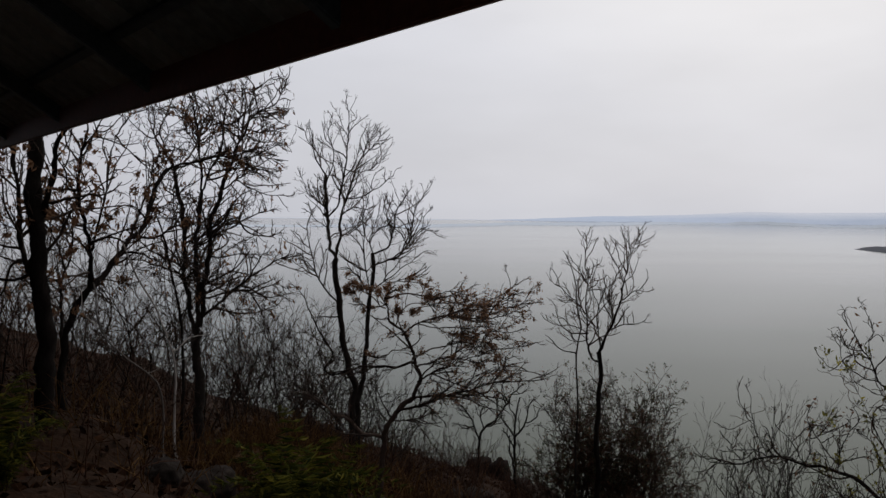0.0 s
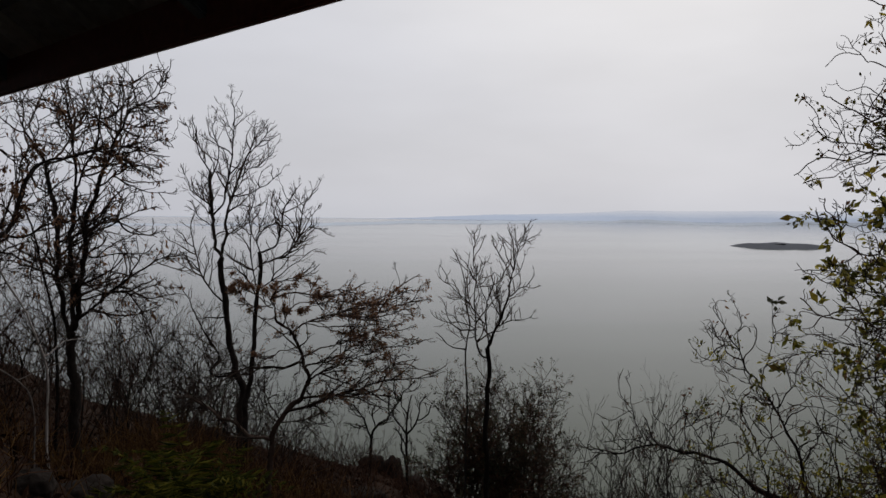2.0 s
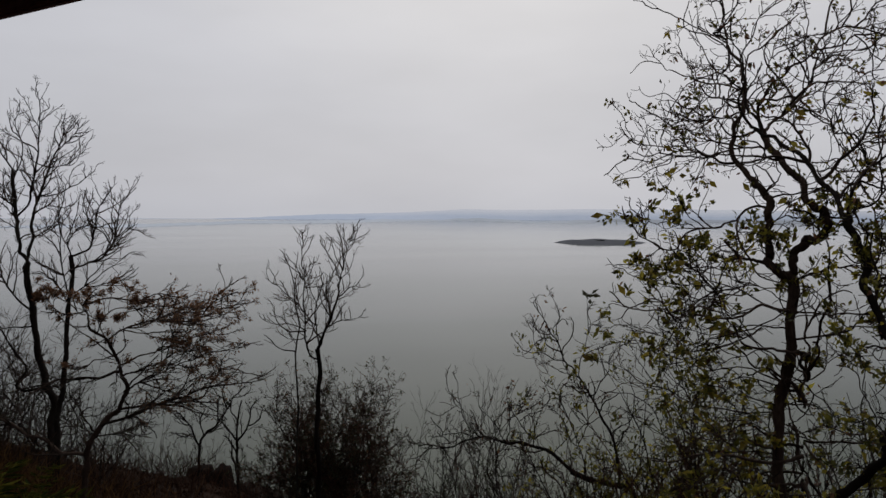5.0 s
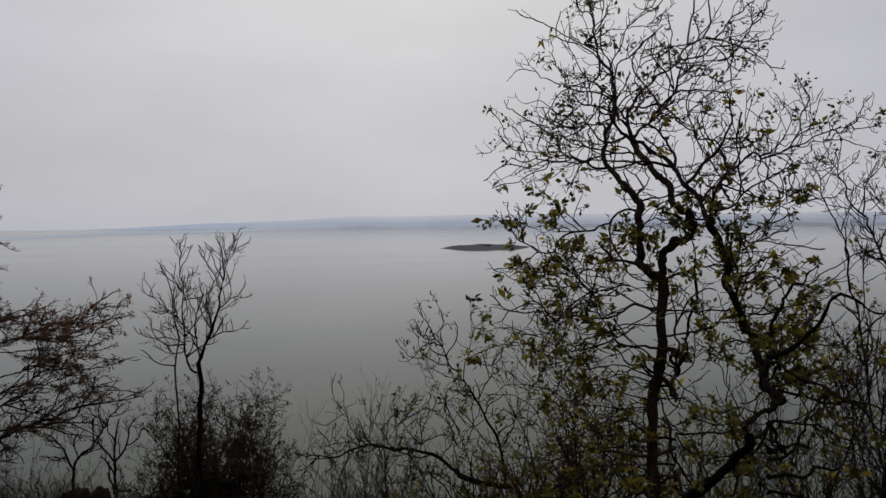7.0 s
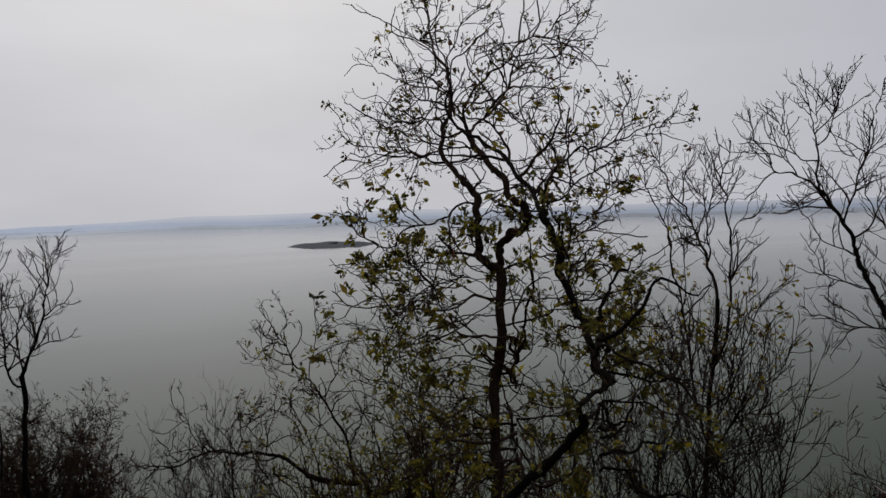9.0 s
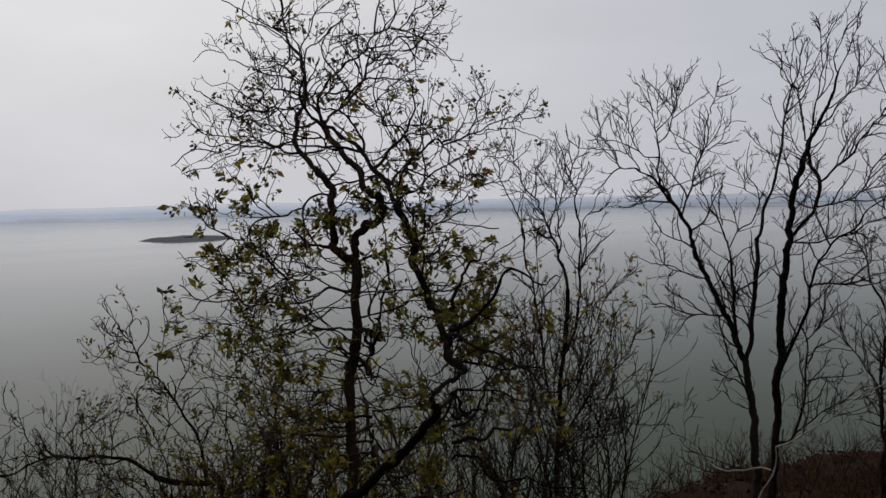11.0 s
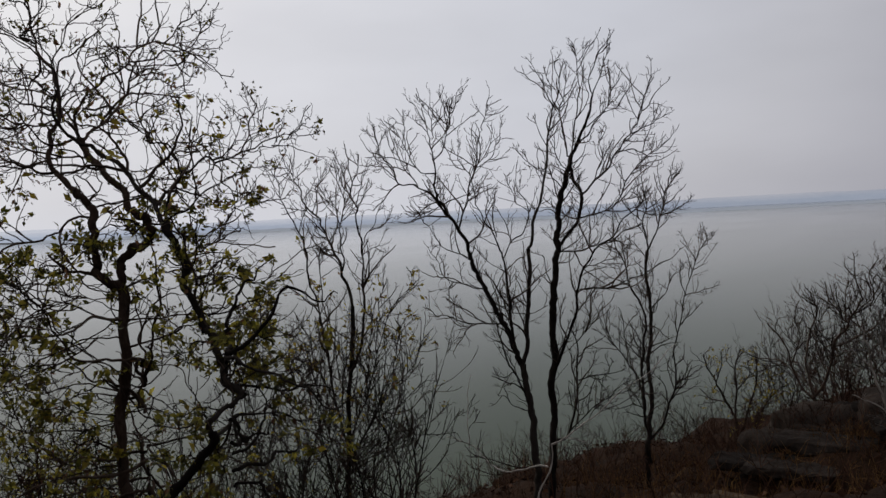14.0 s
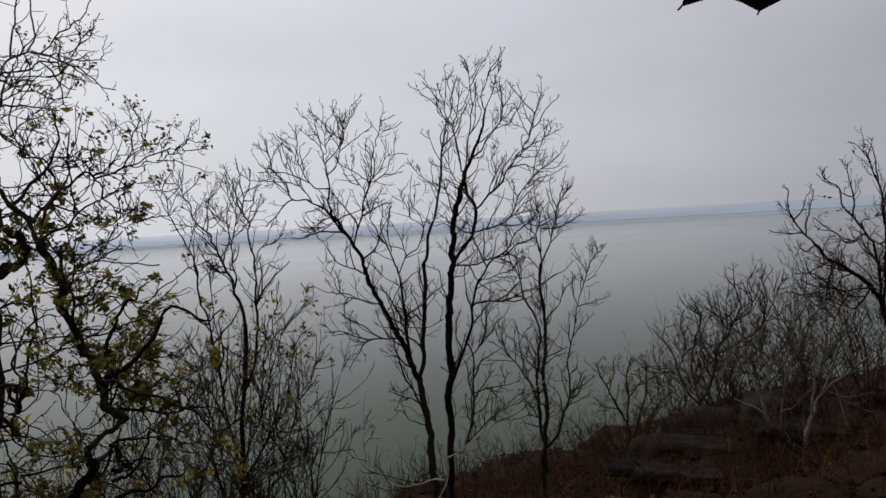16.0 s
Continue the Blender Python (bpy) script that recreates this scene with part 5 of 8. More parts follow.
t.limb(0.006, 0.004, (-0.63, -0.30, -1.15), (-0.58, -0.28, -0.96), (-0.65, -0.25, -0.81), (-0.72, -0.23, -0.67))
t.limb(0.009, 0.004, (-0.41, -0.19, -1.55), (-0.38, -0.17, -1.34), (-0.36, -0.14, -1.13), (-0.35, -0.12, -0.97), (-0.33, -0.10, -0.78))
t.limb(0.009, 0.004, (-0.52, -0.24, -1.40), (-0.72, -0.13, -1.36), (-0.83, -0.05, -1.24), (-0.91, 0.06, -1.05))
t.limb(0.008, 0.004, (-1.16, 0.19, -2.33), (-1.11, 0.09, -2.04), (-1.14, 0.01, -1.83), (-1.07, -0.06, -1.66))
t.limb(0.009, 0.005, (-0.87, 0.12, -2.34), (-0.85, 0.16, -2.09), (-0.72, 0.20, -1.87), (-0.78, 0.23, -1.70))
t.limb(0.008, 0.005, (-1.52, 0.28, -2.32), (-1.60, 0.24, -2.11), (-1.65, 0.18, -1.81), (-1.70, 0.14, -1.61))
t.limb(0.008, 0.005, (-0.65, 0.06, -2.38), (-0.54, 0.12, -2.17), (-0.66, 0.18, -1.97), (-0.83, 0.23, -1.91))
t.limb(0.007, 0.004, (-0.43, -0.20, -1.53), (-0.56, -0.18, -1.51), (-0.70, -0.15, -1.45))
t.limb(0.007, 0.004, (-0.36, -0.14, -1.13), (-0.28, -0.19, -1.07), (-0.18, -0.24, -1.03))
t.limb(0.009, 0.004, (-0.30, -0.16, -1.73), (-0.18, -0.12, -1.60), (-0.13, -0.07, -1.39), (-0.03, -0.03, -1.23))
t.limb(0.008, 0.004, (-1.16, 0.19, -2.33), (-1.26, 0.11, -2.11), (-1.37, 0.04, -1.99), (-1.40, -0.05, -1.75))
t.limb(0.009, 0.004, (-0.27, 0.00, -2.58), (-0.48, -0.04, -2.61), (-0.74, -0.10, -2.51), (-1.00, -0.15, -2.52), (-1.21, -0.20, -2.59))
t.limb(0.007, 0.004, (-0.18, -0.12, -1.94), (-0.33, -0.07, -2.02), (-0.46, -0.03, -1.96), (-0.57, 0.04, -1.77))
t.limb(0.008, 0.005, (-1.11, 0.09, -2.04), (-0.99, 0.15, -1.93), (-0.94, 0.21, -1.77))
t.limb(0.008, 0.005, (-1.77, 0.34, -2.42), (-1.87, 0.35, -2.28), (-1.99, 0.37, -2.17))
t.limb(0.009, 0.005, (-0.10, -0.08, -2.13), (0.05, -0.03, -1.97), (0.12, 0.02, -1.77), (0.07, 0.07, -1.57))
t.limb(0.007, 0.004, (-0.72, -0.34, -0.99), (-0.77, -0.38, -1.06), (-0.87, -0.42, -0.98))
t.grow(5, 8, 7, 0.06, 0.26, (25, 65), longest=0.28, tip=0.0021, boughs=5, bough_length=(0.12, 0.45), short=0.45, bough_reach=0.8)
t.leaves(LEAF_BROWN, 160, (0.03, 0.06), hang=0.6)
tuft(t, LEAF_DARK, 9, (0.06, 0.1), -0.1, 6)
tuft(t, LEAF_BROWN, 5, (0.04, 0.07), 0.6, 8)
tuft(t, LEAF_DARK, 4, (0.03, 0.05), 0.3, 5)
t = Tree("gnarled_tree", "gnarled tree with twisting limbs and sparse green leaves", 41.6, 6.2, BARK_BROWN)
t.trunk(0.064, 0.041, (-0.01, 0.00, -2.10), (-0.01, 0.00, -1.68), (-0.00, 0.00, -1.34), (0.02, 0.00, -0.93), (0.04, 0.00, -0.60), (0.05, 0.00, -0.43))
t.limb(0.045, 0.030, (0.05, 0.00, -0.43), (-0.04, 0.03, -0.38), (-0.09, 0.06, -0.32), (-0.10, 0.10, -0.21), (-0.11, 0.14, -0.07), (-0.11, 0.19, 0.09), (-0.14, 0.22, 0.17), (-0.22, 0.25, 0.24))
t.limb(0.031, 0.019, (-0.22, 0.25, 0.24), (-0.29, 0.30, 0.33), (-0.34, 0.34, 0.41), (-0.37, 0.40, 0.54), (-0.35, 0.45, 0.66), (-0.32, 0.52, 0.82), (-0.31, 0.60, 1.00))
t.limb(0.018, 0.009, (-0.31, 0.60, 1.00), (-0.37, 0.68, 1.13), (-0.45, 0.76, 1.29), (-0.49, 0.87, 1.49), (-0.52, 0.97, 1.70), (-0.54, 1.10, 1.97))
t.limb(0.043, 0.030, (0.05, 0.00, -0.43), (0.05, 0.02, -0.32), (0.08, 0.03, -0.21), (0.16, 0.05, -0.15), (0.24, 0.06, -0.12), (0.27, 0.07, -0.04), (0.24, 0.08, 0.03), (0.15, 0.10, 0.09))
t.limb(0.032, 0.030, (0.15, 0.10, 0.09), (0.10, 0.18, 0.20), (0.01, 0.28, 0.33), (-0.09, 0.38, 0.45), (-0.15, 0.44, 0.54), (-0.18, 0.50, 0.63))
t.limb(0.018, 0.014, (-0.18, 0.50, 0.63), (-0.23, 0.57, 0.76), (-0.17, 0.64, 0.87), (-0.10, 0.71, 0.99), (-0.01, 0.78, 1.09), (0.09, 0.85, 1.18), (0.17, 0.90, 1.24))
t.limb(0.013, 0.006, (0.17, 0.90, 1.24), (0.22, 0.98, 1.34), (0.30, 1.06, 1.42), (0.41, 1.14, 1.45), (0.56, 1.24, 1.45), (0.71, 1.35, 1.46), (0.94, 1.50, 1.49))
t.limb(0.011, 0.006, (0.17, 0.90, 1.24), (0.30, 0.92, 1.27), (0.41, 0.94, 1.32), (0.50, 0.95, 1.37), (0.62, 0.97, 1.35), (0.72, 0.98, 1.29), (0.81, 1.00, 1.22))
t.limb(0.009, 0.005, (0.17, 0.90, 1.24), (0.34, 1.08, 1.26), (0.50, 1.24, 1.30), (0.69, 1.42, 1.33), (0.88, 1.60, 1.31))
t.limb(0.007, 0.005, (0.56, 1.24, 1.45), (0.66, 1.28, 1.53), (0.74, 1.30, 1.58), (0.77, 1.33, 1.69), (0.76, 1.35, 1.78))
t.limb(0.006, 0.004, (0.91, 1.48, 1.48), (0.93, 1.46, 1.59), (0.96, 1.44, 1.69))
t.limb(0.018, 0.012, (-0.18, 0.50, 0.63), (-0.10, 0.63, 0.71), (-0.01, 0.76, 0.79), (0.06, 0.86, 0.87), (0.10, 0.97, 0.97), (0.17, 1.11, 1.09), (0.25, 1.24, 1.21), (0.40, 1.40, 1.29))
t.limb(0.009, 0.004, (0.10, 0.97, 0.97), (0.10, 1.00, 1.10), (0.10, 1.03, 1.24), (0.08, 1.06, 1.37), (0.06, 1.09, 1.49))
t.limb(0.009, 0.005, (0.16, 1.09, 1.08), (0.29, 1.14, 1.15), (0.43, 1.19, 1.17), (0.55, 1.23, 1.11), (0.63, 1.27, 1.20), (0.68, 1.30, 1.27))
t.limb(0.008, 0.004, (-0.01, 0.76, 0.79), (0.10, 0.79, 0.80), (0.21, 0.81, 0.78), (0.26, 0.83, 0.83), (0.38, 0.86, 0.81), (0.47, 0.88, 0.79), (0.60, 0.92, 0.87))
t.limb(0.008, 0.004, (-0.10, 0.71, 0.99), (-0.16, 0.69, 1.12), (-0.14, 0.66, 1.25), (-0.07, 0.65, 1.30), (0.06, 0.62, 1.30), (0.16, 0.60, 1.26))
t.limb(0.010, 0.006, (-0.32, 0.52, 0.82), (-0.34, 0.61, 1.14), (-0.30, 0.65, 1.27), (-0.27, 0.68, 1.38), (-0.22, 0.71, 1.49), (-0.13, 0.74, 1.59), (0.01, 0.80, 1.75))
t.limb(0.006, 0.004, (-0.22, 0.71, 1.49), (-0.11, 0.70, 1.50), (0.01, 0.69, 1.52), (0.05, 0.69, 1.59), (0.15, 0.68, 1.65))
t.limb(0.012, 0.006, (-0.12, 0.41, 0.50), (-0.30, 0.57, 0.51), (-0.46, 0.70, 0.51), (-0.65, 0.86, 0.50), (-0.82, 0.99, 0.52), (-1.04, 1.16, 0.58), (-1.26, 1.33, 0.65), (-1.36, 1.41, 0.72), (-1.42, 1.50, 0.83))
t.limb(0.007, 0.004, (-0.46, 0.70, 0.51), (-0.60, 0.69, 0.48), (-0.75, 0.67, 0.47), (-0.87, 0.66, 0.44), (-0.94, 0.65, 0.40), (-0.95, 0.64, 0.34), (-0.92, 0.64, 0.26), (-0.86, 0.62, 0.17))
t.limb(0.010, 0.004, (-0.33, 0.50, 0.76), (-0.43, 0.48, 0.72), (-0.56, 0.46, 0.74), (-0.68, 0.45, 0.78), (-0.78, 0.43, 0.85), (-0.87, 0.42, 0.90), (-0.99, 0.40, 0.92), (-1.06, 0.39, 0.98))
t.limb(0.006, 0.004, (-0.56, 0.46, 0.74), (-0.74, 0.43, 0.70), (-0.86, 0.41, 0.72), (-0.95, 0.39, 0.76), (-1.04, 0.37, 0.79))
t.limb(0.008, 0.004, (-0.36, 0.38, 0.49), (-0.54, 0.44, 0.56), (-0.65, 0.47, 0.61), (-0.74, 0.50, 0.64), (-0.82, 0.53, 0.60), (-0.94, 0.56, 0.65), (-1.03, 0.59, 0.71))
t.limb(0.010, 0.005, (-0.32, 0.54, 0.87), (-0.44, 0.61, 0.97), (-0.57, 0.66, 1.01), (-0.67, 0.71, 1.06), (-0.78, 0.76, 1.11), (-0.88, 0.80, 1.14), (-0.98, 0.85, 1.22), (-1.07, 0.90, 1.34), (-1.13, 0.94, 1.40))
t.limb(0.007, 0.004, (-0.60, 0.68, 1.02), (-0.69, 0.72, 1.13), (-0.79, 0.76, 1.25), (-0.90, 0.80, 1.29), (-0.98, 0.83, 1.37))
t.limb(0.005, 0.004, (-0.79, 0.76, 1.25), (-0.81, 0.79, 1.38), (-0.90, 0.81, 1.46))
t.limb(0.008, 0.004, (-0.50, 0.64, 0.99), (-0.57, 0.63, 1.16), (-0.63, 0.63, 1.25), (-0.67, 0.62, 1.38), (-0.71, 0.62, 1.47), (-0.73, 0.62, 1.57))
t.limb(0.008, 0.004, (-0.37, 0.68, 1.13), (-0.43, 0.71, 1.24), (-0.48, 0.76, 1.39), (-0.53, 0.80, 1.53), (-0.60, 0.84, 1.65), (-0.63, 0.88, 1.80))
t.limb(0.019, 0.013, (-0.09, 0.06, -0.32), (-0.22, 0.04, -0.31), (-0.30, 0.03, -0.29), (-0.35, 0.02, -0.23), (-0.39, 0.01, -0.18))
t.limb(0.008, 0.004, (-0.30, 0.03, -0.29), (-0.38, 0.07, -0.33), (-0.50, 0.11, -0.39), (-0.59, 0.15, -0.43), (-0.72, 0.21, -0.36), (-0.88, 0.29, -0.23))
t.limb(0.013, 0.005, (-0.11, 0.18, 0.05), (-0.21, 0.13, 0.04), (-0.33, 0.06, -0.03), (-0.41, 0.01, -0.08), (-0.52, -0.04, -0.09), (-0.62, -0.10, -0.12), (-0.67, -0.15, -0.21), (-0.74, -0.19, -0.24), (-0.86, -0.26, -0.17), (-0.90, -0.34, -0.04), (-0.93, -0.40, 0.07))
t.limb(0.006, 0.004, (-0.52, -0.04, -0.09), (-0.69, -0.03, -0.07), (-0.86, -0.02, -0.04), (-0.95, -0.01, -0.01), (-1.03, -0.01, -0.03))
t.limb(0.017, 0.005, (0.04, 0.00, -0.64), (-0.13, -0.08, -0.62), (-0.22, -0.12, -0.65), (-0.33, -0.18, -0.69), (-0.45, -0.25, -0.67), (-0.56, -0.31, -0.68), (-0.67, -0.36, -0.65), (-0.77, -0.43, -0.58), (-0.85, -0.50, -0.47))
t.limb(0.009, 0.004, (0.03, 0.00, -0.77), (-0.14, 0.06, -0.77), (-0.25, 0.10, -0.76), (-0.36, 0.15, -0.84), (-0.52, 0.20, -0.86), (-0.68, 0.25, -0.83), (-0.82, 0.30, -0.89))
t.limb(0.007, 0.004, (-0.33, -0.18, -0.69), (-0.43, -0.08, -0.53), (-0.56, -0.00, -0.43), (-0.71, 0.08, -0.33), (-0.87, 0.17, -0.22))
t.limb(0.011, 0.005, (0.05, 0.00, -0.43), (0.20, 0.20, -0.39), (0.33, 0.37, -0.36), (0.44, 0.49, -0.35), (0.58, 0.65, -0.38), (0.70, 0.80, -0.46))
t.limb(0.011, 0.004, (0.04, 0.00, -0.68), (0.23, 0.06, -0.69), (0.36, 0.11, -0.66), (0.53, 0.16, -0.69), (0.70, 0.22, -0.73), (0.95, 0.30, -0.71))
t.limb(0.013, 0.004, (0.03, 0.00, -0.85), (0.22, -0.09, -0.80), (0.39, -0.16, -0.75), (0.54, -0.24, -0.69), (0.72, -0.33, -0.69), (0.87, -0.40, -0.67))
t.limb(0.015, 0.005, (-0.00, 0.00, -1.59), (-0.12, -0.06, -1.58), (-0.20, -0.10, -1.54), (-0.32, -0.16, -1.53), (-0.43, -0.23, -1.47), (-0.55, -0.30, -1.52))
t.limb(0.009, 0.004, (0.01, 0.00, -1.14), (-0.16, 0.08, -1.14), (-0.29, 0.15, -1.15), (-0.42, 0.22, -1.21), (-0.61, 0.30, -1.25), (-0.80, 0.40, -1.38))
t.limb(0.009, 0.004, (0.00, 0.00, -1.29), (-0.15, -0.07, -1.24), (-0.31, -0.15, -1.16), (-0.46, -0.23, -1.25), (-0.60, -0.30, -1.27))
t.limb(0.013, 0.005, (-0.01, 0.00, -2.00), (-0.15, 0.05, -1.90), (-0.26, 0.08, -1.82), (-0.39, 0.12, -1.82), (-0.56, 0.16, -1.93), (-0.71, 0.20, -1.96))
t.limb(0.009, 0.004, (0.01, 0.00, -1.08), (0.21, 0.18, -1.21), (0.30, 0.29, -1.34), (0.43, 0.41, -1.46), (0.54, 0.50, -1.53))
t.limb(0.009, 0.004, (0.00, 0.00, -1.29), (0.21, -0.16, -1.27), (0.36, -0.30, -1.28), (0.47, -0.40, -1.26))
t.limb(0.009, 0.003, (0.01, 0.00, -1.03), (-0.12, -0.12, -0.93), (-0.22, -0.19, -0.93), (-0.33, -0.29, -0.96), (-0.46, -0.40, -0.90), (-0.56, -0.50, -0.94))
t.limb(0.009, 0.004, (-0.00, 0.00, -1.43), (0.16, 0.19, -1.54), (0.27, 0.35, -1.68), (0.33, 0.50, -1.86))
t.limb(0.009, 0.004, (0.02, 0.00, -0.93), (0.16, 0.12, -0.95), (0.28, 0.23, -1.01), (0.39, 0.32, -0.98), (0.48, 0.40, -1.04))
t.limb(0.007, 0.004, (-0.01, 0.00, -1.84), (-0.14, 0.13, -1.80), (-0.25, 0.25, -1.74), (-0.39, 0.37, -1.79), (-0.56, 0.50, -1.79))
t.limb(0.009, 0.003, (-0.14, 0.06, -0.77), (-0.38, -0.13, -0.90), (-0.57, -0.26, -0.90), (-0.75, -0.40, -0.82), (-0.88, -0.51, -0.74), (-0.98, -0.60, -0.67))
t.limb(0.009, 0.004, (0.01, 0.00, -1.14), (-0.24, 0.12, -1.07), (-0.51, 0.23, -1.13), (-0.78, 0.34, -1.08), (-1.02, 0.43, -0.99), (-1.20, 0.50, -1.03))
t.limb(0.009, 0.004, (-0.00, 0.00, -1.34), (-0.32, -0.06, -1.34), (-0.60, -0.10, -1.27), (-0.84, -0.15, -1.18), (-1.04, -0.18, -1.10), (-1.11, -0.20, -1.04))
t.limb(0.009, 0.004, (-0.00, 0.00, -1.63), (-0.35, 0.18, -1.72), (-0.72, 0.35, -1.72), (-1.01, 0.50, -1.62), (-1.22, 0.60, -1.55))
t.limb(0.009, 0.004, (0.04, 0.00, -0.68), (-0.32, 0.26, -0.53), (-0.55, 0.40, -0.49), (-0.80, 0.55, -0.55), (-1.06, 0.70, -0.51))
t.limb(0.007, 0.004, (0.05, 0.00, -0.52), (-0.17, -0.09, -0.47), (-0.33, -0.16, -0.52), (-0.49, -0.22, -0.57), (-0.67, -0.30, -0.54))
t.limb(0.007, 0.004, (-0.00, 0.00, -1.51), (-0.21, 0.07, -1.44), (-0.43, 0.13, -1.47), (-0.65, 0.20, -1.44))
t.limb(0.008, 0.004, (-0.11, 0.14, -0.07), (0.00, -0.02, -0.01), (0.10, -0.17, -0.02), (0.18, -0.30, -0.07))
t.limb(0.008, 0.004, (-0.14, 0.22, 0.17), (-0.04, 0.21, 0.27), (-0.08, 0.21, 0.37), (-0.03, 0.20, 0.48), (-0.03, 0.20, 0.60))
t.limb(0.007, 0.004, (-0.10, 0.71, 0.99), (-0.03, 0.73, 0.95), (-0.05, 0.76, 0.84), (-0.11, 0.79, 0.73))
t.limb(0.007, 0.004, (0.06, 0.86, 0.87), (0.23, 0.83, 0.95), (0.35, 0.81, 0.97), (0.44, 0.79, 0.89), (0.53, 0.78, 0.95))
t.grow(4.2, 7.5, 6, 0.05, 0.3, (25, 75), low=1.5, reach=0.5, longest=0.4, tip=0.0021, boughs=4.6, spread=(25, 75), bough_length=(0.2, 0.75), short=0.5, bough_reach=1.0)
tangle(t, 30, 0.14, (-2.3, -0.9), (-1.0, 0.75), (0.5, 1.3))
t.leaves(LEAF_GREEN, 2300, (0.03, 0.072), hang=0.3, high=0.15, wide=0.5)
t.leaves(LEAF_OLIVE, 2000, (0.022, 0.055), hang=0.3, high=0.15, wide=0.5)
t.leaves(LEAF_OLIVE, 900, (0.022, 0.05), hang=0.1, low=0.15, clump=2, wide=0.6)
t.leaves(LEAF_BROWN, 700, (0.03, 0.06), hang=0.5)
tuft(t, LEAF_YELLOW, 4, (0.07, 0.12), 1.5, 26)
t.leaves(LEAF_YELLOW, 260, (0.05, 0.1), hang=0.6, high=0.6, wide=0.5)
t = Tree("gnarled_tree", "leaning gnarled tree, twisted limbs, sparse green leaves", 42.6, 4.8, BARK)
t.trunk(0.043, 0.030, (-0.13, 0.00, -1.76), (0.02, 0.00, -1.63), (0.12, 0.00, -1.52), (0.22, 0.00, -1.44), (0.29, 0.00, -1.36), (0.33, 0.00, -1.27), (0.40, 0.00, -1.22), (0.42, 0.00, -1.16))
t.limb(0.026, 0.026, (0.42, 0.00, -1.16), (0.41, 0.04, -1.09), (0.50, 0.09, -1.04), (0.61, 0.15, -1.00))
t.limb(0.033, 0.030, (0.61, 0.15, -1.00), (0.55, 0.20, -0.96), (0.51, 0.24, -0.92), (0.50, 0.29, -0.82), (0.47, 0.34, -0.74), (0.43, 0.40, -0.65))
t.limb(0.031, 0.030, (0.43, 0.40, -0.65), (0.40, 0.51, -0.52), (0.36, 0.63, -0.37), (0.32, 0.74, -0.23), (0.28, 0.82, -0.12), (0.25, 0.90, -0.01))
t.limb(0.027, 0.027, (0.25, 0.90, -0.01), (0.20, 0.99, 0.06), (0.13, 1.10, 0.17), (0.06, 1.23, 0.29), (-0.05, 1.37, 0.42), (-0.18, 1.50, 0.52))
t.limb(0.021, 0.014, (-0.18, 1.50, 0.52), (-0.31, 1.61, 0.61), (-0.40, 1.69, 0.69), (-0.44, 1.77, 0.80), (-0.42, 1.90, 0.99))
t.limb(0.010, 0.004, (-0.42, 1.90, 0.99), (-0.45, 1.98, 1.16), (-0.53, 2.05, 1.31), (-0.56, 2.14, 1.51), (-0.55, 2.22, 1.71), (-0.59, 2.30, 1.89))
t.limb(0.015, 0.015, (0.25, 0.90, -0.01), (0.28, 1.04, 0.14), (0.34, 1.13, 0.25), (0.37, 1.20, 0.33))
t.limb(0.011, 0.005, (0.37, 1.20, 0.33), (0.34, 1.28, 0.43), (0.30, 1.36, 0.50), (0.23, 1.43, 0.55), (0.17, 1.49, 0.60), (0.22, 1.59, 0.72), (0.23, 1.70, 0.87))
t.limb(0.013, 0.005, (0.37, 1.20, 0.33), (0.45, 1.30, 0.38), (0.55, 1.41, 0.40), (0.69, 1.55, 0.44), (0.82, 1.68, 0.49), (0.91, 1.77, 0.50), (1.05, 1.90, 0.55), (1.15, 2.00, 0.61))
t.limb(0.007, 0.004, (1.15, 2.00, 0.61), (1.26, 2.04, 0.66), (1.33, 2.07, 0.71), (1.35, 2.10, 0.78))
t.limb(0.007, 0.004, (1.05, 1.90, 0.55), (1.18, 1.94, 0.55), (1.28, 1.97, 0.52), (1.39, 2.00, 0.47), (1.51, 2.04, 0.46))
t.limb(0.006, 0.004, (0.86, 1.72, 0.49), (0.88, 1.74, 0.60), (0.92, 1.76, 0.70), (0.89, 1.78, 0.80))
t.limb(0.006, 0.004, (1.10, 1.95, 0.58), (1.11, 1.95, 0.69), (1.15, 1.95, 0.77), (1.15, 1.96, 0.85))
t.limb(0.007, 0.004, (0.30, 1.36, 0.50), (0.43, 1.50, 0.55), (0.53, 1.62, 0.61), (0.66, 1.74, 0.60), (0.75, 1.86, 0.68), (0.76, 2.00, 0.83))
t.limb(0.007, 0.004, (0.69, 1.55, 0.44), (0.76, 1.73, 0.54), (0.89, 1.96, 0.62), (1.05, 2.20, 0.68))
t.limb(0.012, 0.005, (0.25, 0.90, -0.01), (0.35, 1.08, 0.07), (0.46, 1.22, 0.13), (0.55, 1.36, 0.21), (0.64, 1.48, 0.26), (0.77, 1.64, 0.32), (0.91, 1.80, 0.37), (1.01, 1.90, 0.40))
t.limb(0.008, 0.004, (0.64, 1.48, 0.26), (0.71, 1.56, 0.19), (0.76, 1.65, 0.07), (0.78, 1.72, -0.02), (0.85, 1.80, -0.11))
t.limb(0.007, 0.004, (0.46, 1.22, 0.13), (0.57, 1.25, 0.09), (0.67, 1.27, 0.10), (0.77, 1.29, 0.14), (0.87, 1.32, 0.16))
